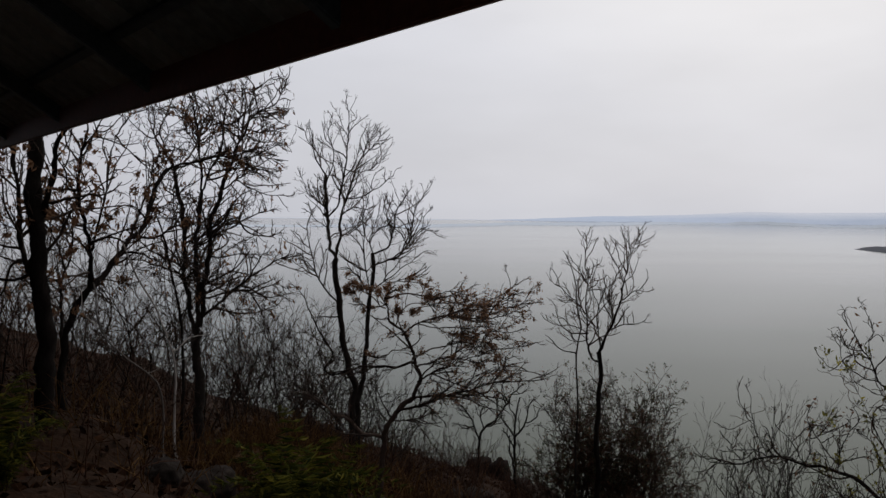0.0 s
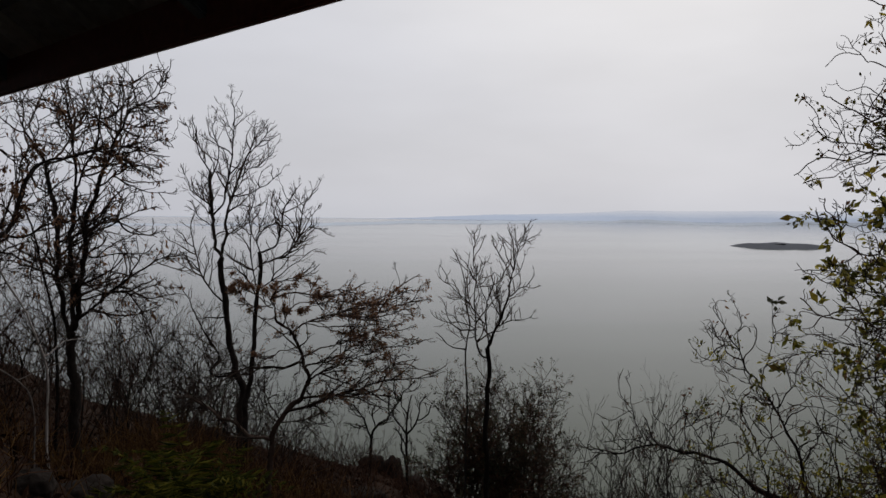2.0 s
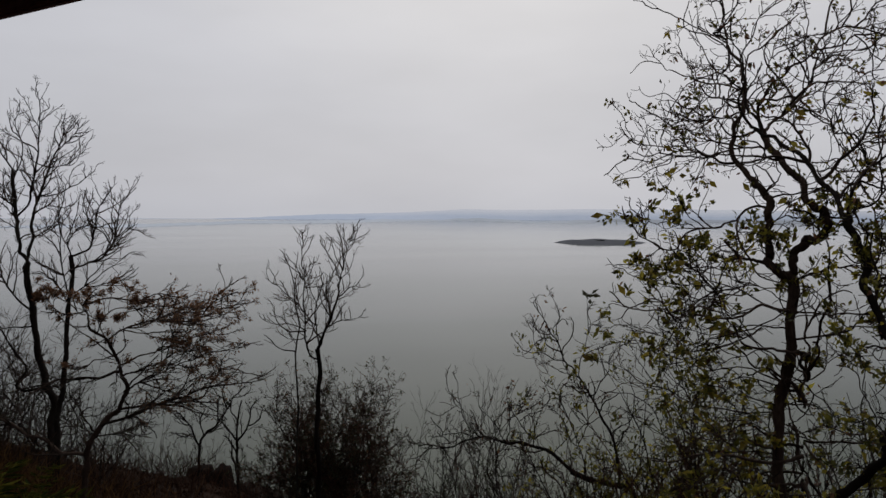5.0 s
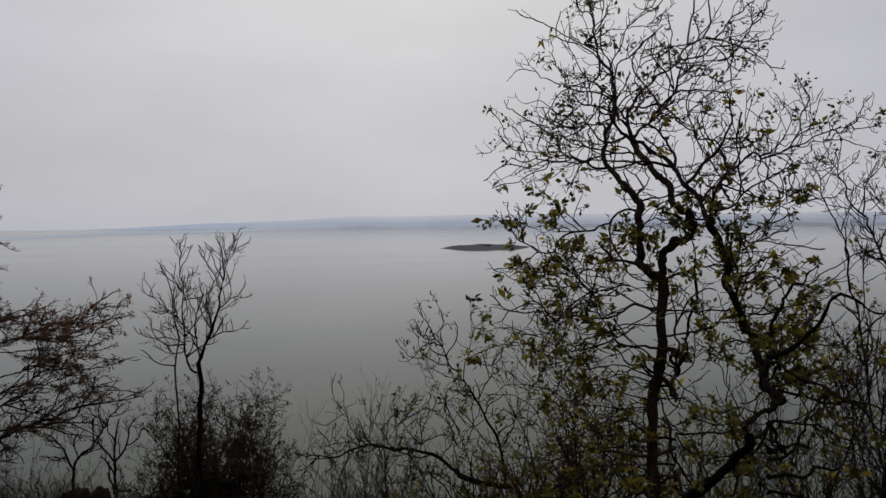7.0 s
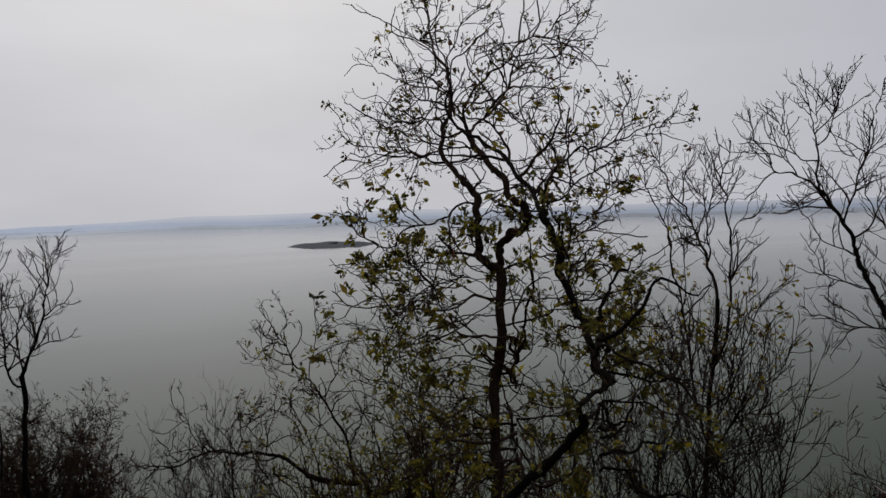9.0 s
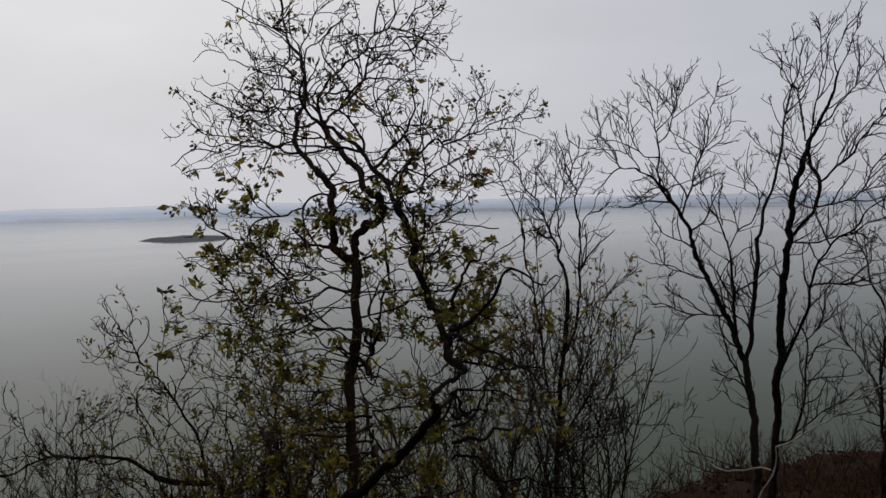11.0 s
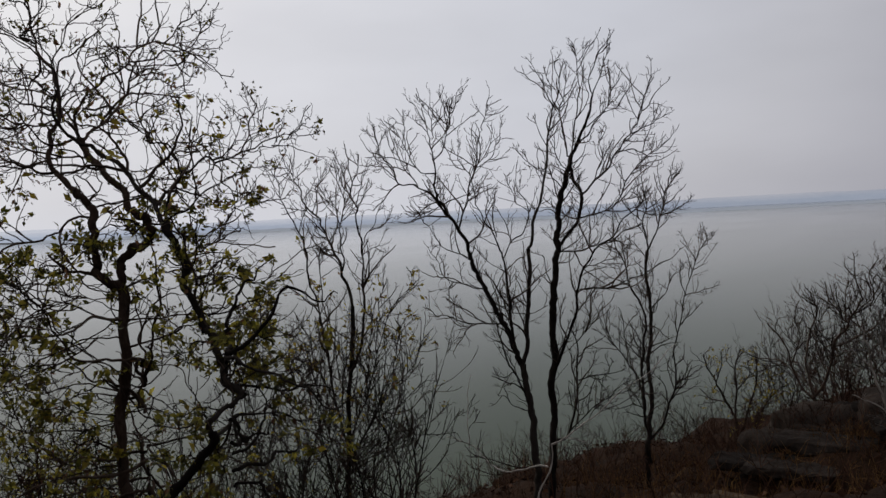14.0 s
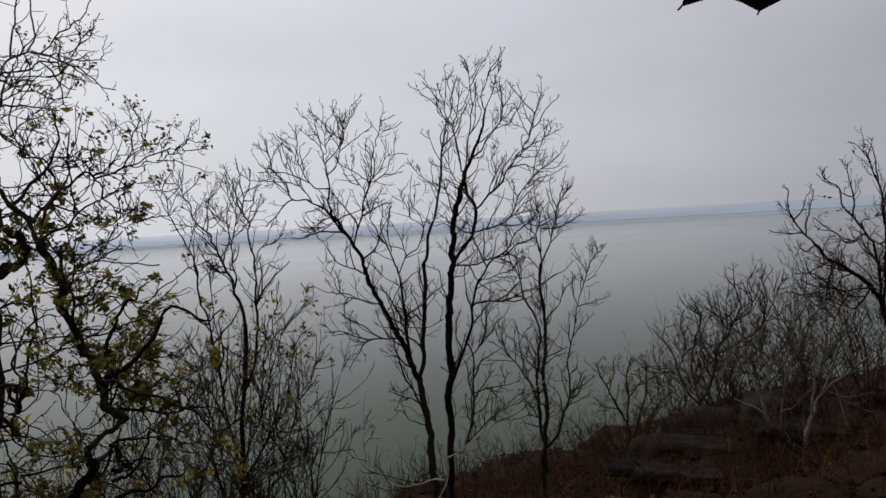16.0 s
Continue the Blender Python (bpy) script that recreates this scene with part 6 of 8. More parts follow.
t.limb(0.008, 0.004, (0.35, 0.67, -0.31), (0.41, 0.71, -0.23), (0.43, 0.74, -0.12), (0.41, 0.77, -0.01), (0.47, 0.80, 0.07))
t.limb(0.007, 0.004, (0.41, 0.71, -0.23), (0.50, 0.86, -0.17), (0.59, 1.02, -0.10), (0.71, 1.20, -0.07))
t.limb(0.008, 0.004, (0.41, 0.47, -0.57), (0.53, 0.66, -0.52), (0.62, 0.83, -0.45), (0.73, 1.01, -0.39), (0.83, 1.20, -0.29))
t.limb(0.006, 0.003, (0.38, 0.59, -0.43), (0.48, 0.59, -0.36), (0.55, 0.59, -0.26), (0.62, 0.60, -0.15), (0.67, 0.60, -0.12))
t.limb(0.014, 0.007, (0.57, 0.18, -0.97), (0.68, 0.26, -1.00), (0.82, 0.35, -1.02), (0.96, 0.43, -1.05), (1.07, 0.50, -1.07), (1.22, 0.60, -1.16))
t.limb(0.014, 0.006, (0.42, 0.00, -1.18), (0.50, 0.06, -1.15), (0.56, 0.12, -1.12), (0.67, 0.19, -1.12), (0.77, 0.25, -1.15), (0.88, 0.33, -1.20), (1.02, 0.42, -1.26), (1.14, 0.50, -1.32))
t.limb(0.008, 0.003, (0.68, 0.26, -1.00), (0.71, 0.32, -0.95), (0.72, 0.42, -0.86), (0.73, 0.51, -0.77), (0.77, 0.61, -0.68), (0.81, 0.70, -0.59))
t.limb(0.008, 0.003, (0.55, 0.20, -0.96), (0.55, 0.20, -0.86), (0.59, 0.20, -0.76), (0.62, 0.20, -0.66), (0.59, 0.20, -0.56))
t.limb(0.006, 0.003, (0.71, 0.31, -0.96), (0.81, 0.33, -0.88), (0.89, 0.34, -0.82), (0.99, 0.36, -0.76), (1.06, 0.37, -0.74))
t.limb(0.006, 0.003, (0.82, 0.35, -1.02), (0.89, 0.34, -0.95), (0.97, 0.34, -0.92), (1.02, 0.33, -0.82), (1.09, 0.33, -0.79))
t.limb(0.006, 0.003, (0.40, 0.00, -1.22), (0.46, 0.04, -1.34), (0.47, 0.07, -1.44), (0.50, 0.10, -1.53))
t.limb(0.007, 0.003, (0.12, 0.00, -1.52), (0.23, -0.02, -1.51), (0.36, -0.04, -1.47), (0.43, -0.05, -1.44))
t.limb(0.006, 0.003, (0.41, 0.04, -1.09), (0.34, 0.13, -0.98), (0.31, 0.22, -0.86), (0.31, 0.30, -0.74))
t.limb(0.006, 0.003, (0.47, 0.08, -1.05), (0.36, -0.01, -1.01), (0.28, -0.09, -1.04), (0.22, -0.20, -1.10), (0.14, -0.30, -1.15))
t.limb(0.006, 0.003, (0.50, 0.29, -0.82), (0.60, 0.47, -0.83), (0.70, 0.65, -0.83), (0.85, 0.90, -0.89))
t.limb(0.006, 0.003, (0.45, 0.36, -0.71), (0.35, 0.27, -0.72), (0.27, 0.18, -0.75), (0.19, 0.10, -0.72))
t.limb(0.007, 0.003, (0.13, 1.10, 0.17), (0.05, 1.08, 0.16), (-0.05, 1.05, 0.13), (-0.16, 1.03, 0.14), (-0.28, 1.00, 0.12))
t.limb(0.007, 0.004, (0.06, 1.23, 0.29), (0.16, 1.47, 0.33), (0.23, 1.68, 0.43), (0.21, 1.90, 0.55))
t.limb(0.006, 0.003, (0.88, 0.33, -1.20), (0.97, 0.55, -1.17), (1.07, 0.71, -1.17), (1.19, 0.90, -1.24))
t.limb(0.005, 0.003, (0.77, 0.25, -1.15), (0.85, 0.45, -1.30), (0.96, 0.62, -1.41), (1.09, 0.80, -1.50))
t.limb(0.006, 0.003, (0.50, 0.29, -0.82), (0.65, 0.52, -0.95), (0.79, 0.69, -0.98), (0.96, 0.90, -1.07))
t.limb(0.008, 0.004, (0.47, 0.34, -0.74), (0.60, 0.50, -0.70), (0.75, 0.66, -0.71), (0.92, 0.83, -0.68), (1.06, 1.00, -0.59))
t.limb(0.008, 0.004, (0.36, 0.63, -0.37), (0.51, 0.85, -0.41), (0.66, 1.04, -0.39), (0.81, 1.24, -0.45), (1.02, 1.50, -0.43))
t.limb(0.008, 0.003, (0.40, 0.49, -0.54), (0.53, 0.47, -0.56), (0.67, 0.45, -0.49), (0.80, 0.42, -0.47), (0.92, 0.40, -0.42))
t.limb(0.006, 0.003, (0.49, 0.30, -0.81), (0.61, 0.27, -0.74), (0.74, 0.25, -0.72), (0.88, 0.22, -0.69), (0.99, 0.20, -0.64))
t.limb(0.007, 0.003, (0.32, 0.74, -0.23), (0.45, 0.68, -0.20), (0.55, 0.63, -0.22), (0.69, 0.57, -0.21), (0.82, 0.50, -0.12))
t.limb(0.006, 0.003, (0.57, 0.18, -0.97), (0.66, 0.16, -0.88), (0.79, 0.13, -0.83), (0.91, 0.10, -0.81))
t.limb(0.007, 0.003, (0.28, 0.82, -0.12), (0.40, 0.99, -0.11), (0.52, 1.16, -0.08), (0.63, 1.30, -0.11))
t.limb(0.007, 0.003, (0.20, 0.99, 0.06), (0.25, 1.06, 0.15), (0.24, 1.14, 0.27), (0.30, 1.20, 0.35))
t.grow(4.2, 7.5, 6, 0.05, 0.3, (25, 75), low=1.5, reach=0.5, longest=0.4, tip=0.0021, boughs=4.6, spread=(25, 75), bough_length=(0.2, 0.75), short=0.5, bough_reach=1.0)
tangle(t, 9, 0.52, (-1.5, -0.5), (0.4, 0.9), (0.3, 1.0))
t.leaves(LEAF_GREEN, 1700, (0.025, 0.06), hang=0.3, high=0.15, wide=0.5)
t.leaves(LEAF_OLIVE, 1900, (0.022, 0.05), hang=0.3, high=0.15, wide=0.5)
t.leaves(LEAF_OLIVE, 500, (0.02, 0.045), hang=0.1, low=0.15, clump=2, wide=0.6)
t.leaves(LEAF_BROWN, 400, (0.03, 0.06), hang=0.5)
t.leaves(LEAF_YELLOW, 170, (0.05, 0.09), hang=0.5, wide=0.5)
clump("leafy_shrub", "thin shrub with small yellow-green leaves", 32.5, 7.4, 4, 1.1, 7, twig=BRUSH, top=-0.8, boughs=2.6, shoots=6, twigs=7, sprays=6, wander=0.28, angle=(25, 70)).leaves(LEAF_OLIVE, 1800, (0.025, 0.05), hang=0.1).leaves(LEAF_GREEN, 1600, (0.03, 0.06), hang=0.1, clump=2)
clump("bare_shrub", "bare reddish twiggy shrub under the gnarled tree", 37.5, 8.5, 4, 1.3, 6, twig=BRUSH, top=-1.6, shoots=6, twigs=6, sprays=5, wander=0.22).leaves(LEAF_BROWN, 500, (0.03, 0.06))
clump("leafy_shrub", "thin shrub with small yellow-green leaves", 29.8, 7.8, 4, 1.0, 6, twig=BRUSH, top=-1.7, boughs=2.2, shoots=6, twigs=7, sprays=6, wander=0.28, angle=(25, 70)).leaves(LEAF_OLIVE, 1200, (0.025, 0.05), hang=0.1).leaves(LEAF_GREEN, 1300, (0.03, 0.06), hang=0.1)
clump("leafy_shrub", "thin shrub with small yellow-green leaves", 35.2, 7.6, 4, 1.1, 7, twig=BRUSH, top=-0.6, boughs=2.6, shoots=6, twigs=7, sprays=6, wander=0.28, angle=(25, 70)).leaves(LEAF_OLIVE, 1800, (0.025, 0.05), hang=0.1).leaves(LEAF_GREEN, 2000, (0.03, 0.06), hang=0.1)
clump("bare_shrub", "bare tangled shrub under the gnarled trees", 42.5, 7.2, 4, 1.2, 5, twig=BRUSH, top=-1.3, shoots=5, twigs=6, sprays=5, wander=0.26).leaves(LEAF_GREEN, 700, (0.03, 0.06), hang=0.1)
clump("bare_shrub", "bare tangled thicket of thin stems", 50.3, 9.6, 4, 1.2, 6, top=-0.95, shoots=6, twigs=6, sprays=6, rise=0.12).leaves(LEAF_YELLOW, 260, (0.03, 0.07), hang=0.2)
clump("bare_shrub", "bare tangled shrub under the gnarled trees", 45.5, 9.0, 4, 1.2, 6, top=-1.1, shoots=6, twigs=6, sprays=5, wander=0.22)
clump("bare_shrub", "bare tangled shrub under the gnarled trees", 39.8, 8.6, 4, 1.1, 5, top=-1.2, boughs=0.6, shoots=5, twigs=6, sprays=5, wander=0.24).leaves(LEAF_BROWN, 300, (0.03, 0.06))
clump("bare_shrub", "bare tangled shrub under the gnarled trees", 47.5, 8.0, 4, 1.2, 5, top=-1.4, shoots=5, twigs=6, sprays=5, wander=0.2).leaves(LEAF_YELLOW, 150, (0.03, 0.07), hang=0.1)
t = Tree("bare_tree", "bare many-stemmed tree with forked wavy limbs", 54.2, 10.0)
t.trunk(0.039, 0.030, (0.04, 0.00, -3.32), (0.08, 0.00, -2.66), (0.16, 0.00, -1.82), (0.22, 0.00, -1.05))
t.limb(0.030, 0.021, (0.22, 0.00, -1.05), (0.20, 0.07, -0.87), (0.15, 0.13, -0.68), (0.08, 0.20, -0.49), (-0.01, 0.29, -0.25), (-0.10, 0.36, -0.04))
t.limb(0.016, 0.007, (-0.10, 0.36, -0.04), (-0.23, 0.43, 0.13), (-0.32, 0.48, 0.31), (-0.42, 0.54, 0.48), (-0.49, 0.58, 0.62), (-0.52, 0.63, 0.78))
t.limb(0.009, 0.006, (-0.18, 0.40, 0.07), (-0.13, 0.43, 0.28), (-0.10, 0.46, 0.43), (-0.02, 0.48, 0.56), (0.01, 0.50, 0.70))
t.limb(0.009, 0.005, (-0.10, 0.36, -0.04), (-0.23, 0.32, 0.03), (-0.35, 0.27, 0.10), (-0.45, 0.21, 0.25))
t.limb(0.018, 0.012, (0.13, 0.15, -0.64), (0.14, 0.23, -0.38), (0.13, 0.31, -0.12))
t.limb(0.011, 0.005, (0.13, 0.31, -0.12), (0.09, 0.27, 0.02), (-0.00, 0.21, 0.19), (-0.09, 0.14, 0.40))
t.limb(0.009, 0.005, (0.13, 0.31, -0.12), (0.16, 0.26, 0.20), (0.13, 0.22, 0.46), (0.11, 0.20, 0.61))
t.limb(0.030, 0.020, (0.16, 0.00, -1.82), (0.29, -0.05, -1.49), (0.34, -0.10, -1.11), (0.33, -0.16, -0.74), (0.36, -0.20, -0.42))
t.limb(0.018, 0.008, (0.36, -0.20, -0.42), (0.35, -0.15, -0.17), (0.33, -0.10, 0.08), (0.27, -0.07, 0.25), (0.31, -0.04, 0.39), (0.38, -0.01, 0.54), (0.39, 0.03, 0.71))
t.limb(0.010, 0.005, (0.36, -0.19, -0.36), (0.47, -0.24, -0.17), (0.56, -0.29, 0.01), (0.65, -0.32, 0.10))
t.limb(0.007, 0.005, (0.36, -0.20, -0.42), (0.52, -0.14, -0.39), (0.69, -0.07, -0.33))
t.limb(0.009, 0.005, (0.32, -0.10, 0.10), (0.42, -0.01, 0.37), (0.50, 0.08, 0.65))
t.limb(0.009, 0.005, (0.27, -0.07, 0.25), (0.16, 0.01, 0.42), (0.12, 0.10, 0.67))
t.limb(0.024, 0.021, (0.08, 0.00, -2.66), (-0.05, 0.07, -2.16), (-0.12, 0.14, -1.53), (-0.20, 0.21, -1.02), (-0.26, 0.23, -0.82))
t.limb(0.019, 0.009, (-0.26, 0.23, -0.82), (-0.27, 0.29, -0.59), (-0.32, 0.36, -0.31), (-0.36, 0.39, -0.16), (-0.46, 0.45, 0.04), (-0.52, 0.48, 0.18), (-0.59, 0.53, 0.39), (-0.67, 0.59, 0.61))
t.limb(0.009, 0.006, (-0.36, 0.39, -0.16), (-0.29, 0.38, 0.10), (-0.21, 0.36, 0.23))
t.limb(0.012, 0.006, (-0.16, 0.18, -1.28), (-0.11, 0.09, -0.87), (-0.13, 0.02, -0.54), (-0.09, -0.03, -0.32), (-0.15, -0.08, -0.10))
t.limb(0.015, 0.006, (0.08, 0.00, -2.66), (0.32, -0.12, -2.11), (0.47, -0.22, -1.59), (0.62, -0.31, -1.20), (0.76, -0.37, -0.96), (0.95, -0.43, -0.77))
t.limb(0.015, 0.006, (0.06, 0.00, -2.91), (0.39, 0.15, -2.42), (0.64, 0.26, -2.11), (0.92, 0.35, -1.86), (1.01, 0.42, -1.61), (1.20, 0.49, -1.43))
t.limb(0.012, 0.006, (0.47, -0.22, -1.59), (0.51, -0.14, -1.23), (0.58, -0.07, -0.92), (0.64, -0.03, -0.74))
t.limb(0.012, 0.006, (0.32, -0.12, -2.11), (0.39, -0.18, -1.59), (0.45, -0.24, -1.21), (0.50, -0.27, -0.96))
t.limb(0.012, 0.006, (0.64, 0.26, -2.11), (0.70, 0.23, -1.72), (0.79, 0.21, -1.39), (0.91, 0.20, -1.14))
t.limb(0.012, 0.006, (0.06, 0.00, -2.99), (-0.13, -0.13, -2.51), (-0.24, -0.24, -2.10), (-0.32, -0.35, -1.71), (-0.43, -0.43, -1.44))
t.limb(0.012, 0.006, (-0.05, 0.07, -2.16), (-0.22, 0.02, -1.77), (-0.30, -0.02, -1.44), (-0.42, -0.06, -1.11))
t.limb(0.012, 0.006, (0.13, 0.00, -2.13), (0.03, 0.02, -1.76), (0.01, 0.04, -1.38), (0.04, 0.06, -1.06))
t.limb(0.012, 0.006, (0.39, 0.15, -2.42), (0.68, 0.04, -2.26), (0.91, -0.06, -2.04), (1.08, -0.12, -1.96))
t.limb(0.012, 0.006, (0.05, 0.00, -3.07), (0.32, 0.06, -2.79), (0.62, 0.11, -2.60), (0.92, 0.16, -2.53), (1.10, 0.20, -2.28))
t.limb(0.012, 0.006, (0.12, 0.00, -2.24), (0.24, -0.13, -1.86), (0.21, -0.24, -1.53), (0.27, -0.33, -1.27))
t.grow(4.4, 7.5, 6.5, 0.09, 0.17, (28, 62), reach=0.55, longest=0.34, tip=0.0021, boughs=5.6, spread=(28, 66), bough_length=(0.18, 0.65), short=0.45, bough_reach=0.8)
t.leaves(LEAF_YELLOW, 420, (0.04, 0.085), hang=0.4, low=-2.5, high=-0.7, wide=0.5)
t.leaves(LEAF_RUST, 160, (0.04, 0.08), hang=0.6, low=-2.5, high=-0.6)
clump("bare_shrub", "bare tangled thicket of thin stems", 57.6, 10.5, 4, 1.2, 6, top=-0.7, shoots=6, twigs=6, sprays=6, rise=0.13)
clump("bare_shrub", "bare tangled thicket of thin stems", 54.0, 9.8, 4, 1.2, 6, top=-0.75, shoots=6, twigs=6, sprays=6, rise=0.13)
t = Tree("bare_tree", "tall bare tree with upswept limbs and fine twigs", 67.6, 10.6)
t.trunk(0.070, 0.045, (-0.07, 0.00, -3.51), (-0.10, 0.00, -2.94), (-0.12, 0.00, -2.51), (-0.15, 0.00, -2.18), (-0.19, 0.00, -1.94))
t.limb(0.048, 0.030, (-0.19, 0.00, -1.94), (-0.30, -0.07, -1.68), (-0.42, -0.15, -1.40), (-0.51, -0.22, -1.13), (-0.61, -0.28, -0.94), (-0.69, -0.34, -0.73), (-0.74, -0.40, -0.52))
t.limb(0.034, 0.020, (-0.74, -0.40, -0.52), (-0.83, -0.49, -0.26), (-0.92, -0.56, -0.07), (-1.03, -0.62, 0.09), (-1.15, -0.67, 0.20), (-1.27, -0.72, 0.28))
t.limb(0.015, 0.006, (-1.27, -0.72, 0.28), (-1.46, -0.70, 0.35), (-1.53, -0.68, 0.43), (-1.62, -0.66, 0.57), (-1.74, -0.64, 0.68), (-1.84, -0.62, 0.77), (-1.94, -0.60, 0.89))
t.limb(0.010, 0.005, (-1.53, -0.68, 0.43), (-1.60, -0.77, 0.59), (-1.70, -0.85, 0.71), (-1.72, -0.94, 0.89), (-1.74, -1.03, 1.07))
t.limb(0.012, 0.005, (-1.27, -0.72, 0.28), (-1.42, -0.69, 0.50), (-1.51, -0.67, 0.65), (-1.58, -0.64, 0.82), (-1.64, -0.62, 1.00))
t.limb(0.021, 0.016, (-0.90, -0.54, -0.12), (-1.02, -0.65, 0.07), (-1.06, -0.72, 0.23), (-1.05, -0.81, 0.42), (-1.05, -0.89, 0.58))
t.limb(0.012, 0.006, (-1.05, -0.89, 0.58), (-1.07, -0.84, 0.81), (-1.10, -0.80, 0.96), (-1.19, -0.77, 1.08), (-1.28, -0.73, 1.26))
t.limb(0.012, 0.006, (-1.05, -0.89, 0.58), (-0.94, -0.85, 0.68), (-0.90, -0.81, 0.81), (-0.86, -0.76, 0.99), (-0.79, -0.70, 1.19), (-0.75, -0.64, 1.40))
t.limb(0.012, 0.005, (-1.05, -0.81, 0.42), (-1.22, -0.85, 0.49), (-1.35, -0.89, 0.63), (-1.39, -0.92, 0.79), (-1.45, -0.95, 0.92), (-1.54, -0.98, 1.02))
t.limb(0.007, 0.005, (-1.07, -0.84, 0.81), (-1.07, -0.81, 1.03), (-1.07, -0.79, 1.23), (-1.08, -0.76, 1.41))
t.limb(0.007, 0.005, (-1.39, -0.92, 0.79), (-1.35, -0.99, 0.97), (-1.35, -1.06, 1.15))
t.limb(0.018, 0.008, (-0.83, -0.49, -0.26), (-0.79, -0.43, -0.05), (-0.75, -0.37, 0.15), (-0.68, -0.31, 0.35), (-0.64, -0.25, 0.56), (-0.60, -0.20, 0.76), (-0.54, -0.14, 0.95))
t.limb(0.009, 0.006, (-0.54, -0.14, 0.95), (-0.48, -0.08, 1.15), (-0.44, -0.01, 1.40), (-0.46, 0.02, 1.52))
t.limb(0.009, 0.006, (-0.65, -0.28, 0.48), (-0.51, -0.20, 0.57), (-0.40, -0.12, 0.70), (-0.32, -0.03, 0.90), (-0.30, 0.04, 1.04))
t.limb(0.032, 0.021, (-0.19, 0.00, -1.94), (-0.25, -0.05, -1.75), (-0.28, -0.13, -1.46), (-0.32, -0.21, -1.17), (-0.33, -0.33, -0.75), (-0.36, -0.40, -0.53))
t.limb(0.015, 0.008, (-0.36, -0.40, -0.53), (-0.41, -0.45, -0.34), (-0.52, -0.50, -0.18), (-0.61, -0.57, 0.02), (-0.64, -0.62, 0.22))
t.limb(0.011, 0.006, (-0.41, -0.45, -0.34), (-0.46, -0.37, -0.08), (-0.42, -0.31, 0.12), (-0.38, -0.26, 0.28))
t.limb(0.012, 0.006, (-0.35, -0.38, -0.61), (-0.24, -0.41, -0.41), (-0.10, -0.44, -0.29), (-0.02, -0.48, -0.09), (-0.08, -0.52, 0.11), (-0.16, -0.55, 0.31), (-0.12, -0.59, 0.52))
t.limb(0.009, 0.006, (-0.24, -0.41, -0.41), (-0.30, -0.32, -0.21), (-0.40, -0.23, -0.01), (-0.53, -0.15, 0.14))
t.limb(0.038, 0.030, (-0.19, 0.00, -1.94), (-0.12, 0.04, -1.63), (-0.07, 0.09, -1.22), (-0.05, 0.14, -0.80), (-0.06, 0.17, -0.52))
t.limb(0.029, 0.018, (-0.06, 0.17, -0.52), (0.01, 0.21, -0.29), (0.09, 0.26, -0.04), (0.15, 0.31, 0.27), (0.20, 0.37, 0.60), (0.25, 0.42, 0.92), (0.33, 0.48, 1.25))
t.limb(0.013, 0.006, (0.33, 0.48, 1.25), (0.26, 0.46, 1.41), (0.20, 0.44, 1.61), (0.09, 0.43, 1.71), (-0.00, 0.42, 1.68))
t.limb(0.013, 0.006, (0.33, 0.48, 1.25), (0.40, 0.52, 1.41), (0.43, 0.57, 1.63), (0.38, 0.62, 1.85))
t.limb(0.010, 0.006, (0.23, 0.40, 0.76), (0.13, 0.43, 0.97), (0.10, 0.45, 1.17))
t.limb(0.010, 0.006, (0.17, 0.33, 0.39), (0.02, 0.37, 0.54), (-0.08, 0.38, 0.63), (-0.15, 0.40, 0.75))
t.limb(0.010, 0.006, (0.33, 0.48, 1.25), (0.32, 0.58, 1.50), (0.27, 0.65, 1.69), (0.33, 0.74, 1.90))
t.limb(0.022, 0.017, (-0.13, 0.00, -2.39), (-0.26, 0.02, -2.12), (-0.39, 0.05, -1.87), (-0.46, 0.06, -1.66), (-0.48, 0.08, -1.44))
t.limb(0.016, 0.006, (-0.42, -0.15, -1.40), (-0.63, -0.18, -1.37), (-0.83, -0.21, -1.37), (-1.03, -0.24, -1.30), (-1.16, -0.27, -1.26), (-1.32, -0.29, -1.16))
t.limb(0.012, 0.006, (-0.72, -0.38, -0.60), (-0.89, -0.43, -0.51), (-1.08, -0.48, -0.40), (-1.16, -0.54, -0.22), (-1.25, -0.57, -0.14), (-1.31, -0.61, -0.02), (-1.37, -0.64, 0.09))
t.limb(0.012, 0.006, (-0.60, -0.27, -0.97), (-0.79, -0.36, -0.93), (-1.02, -0.49, -0.77), (-1.14, -0.60, -0.55), (-1.20, -0.67, -0.40))
t.limb(0.013, 0.007, (-0.51, -0.22, -1.13), (-0.28, -0.17, -1.26), (-0.07, -0.13, -1.30), (0.15, -0.08, -1.21))
t.limb(0.013, 0.007, (-0.28, -0.17, -1.26), (-0.34, -0.15, -1.07), (-0.51, -0.14, -1.03))
t.limb(0.009, 0.005, (-0.33, -0.33, -0.75), (-0.47, -0.41, -0.67), (-0.55, -0.49, -0.53), (-0.67, -0.57, -0.42))
t.limb(0.009, 0.005, (-1.03, -0.62, 0.09), (-1.20, -0.68, -0.02), (-1.29, -0.70, 0.02), (-1.38, -0.74, 0.12))
t.limb(0.009, 0.005, (-0.64, -0.62, 0.22), (-0.69, -0.60, 0.41), (-0.80, -0.58, 0.61), (-0.81, -0.56, 0.81))
t.limb(0.010, 0.006, (-0.15, 0.00, -2.18), (-0.33, 0.02, -2.04), (-0.44, 0.03, -2.11), (-0.58, 0.04, -2.04))
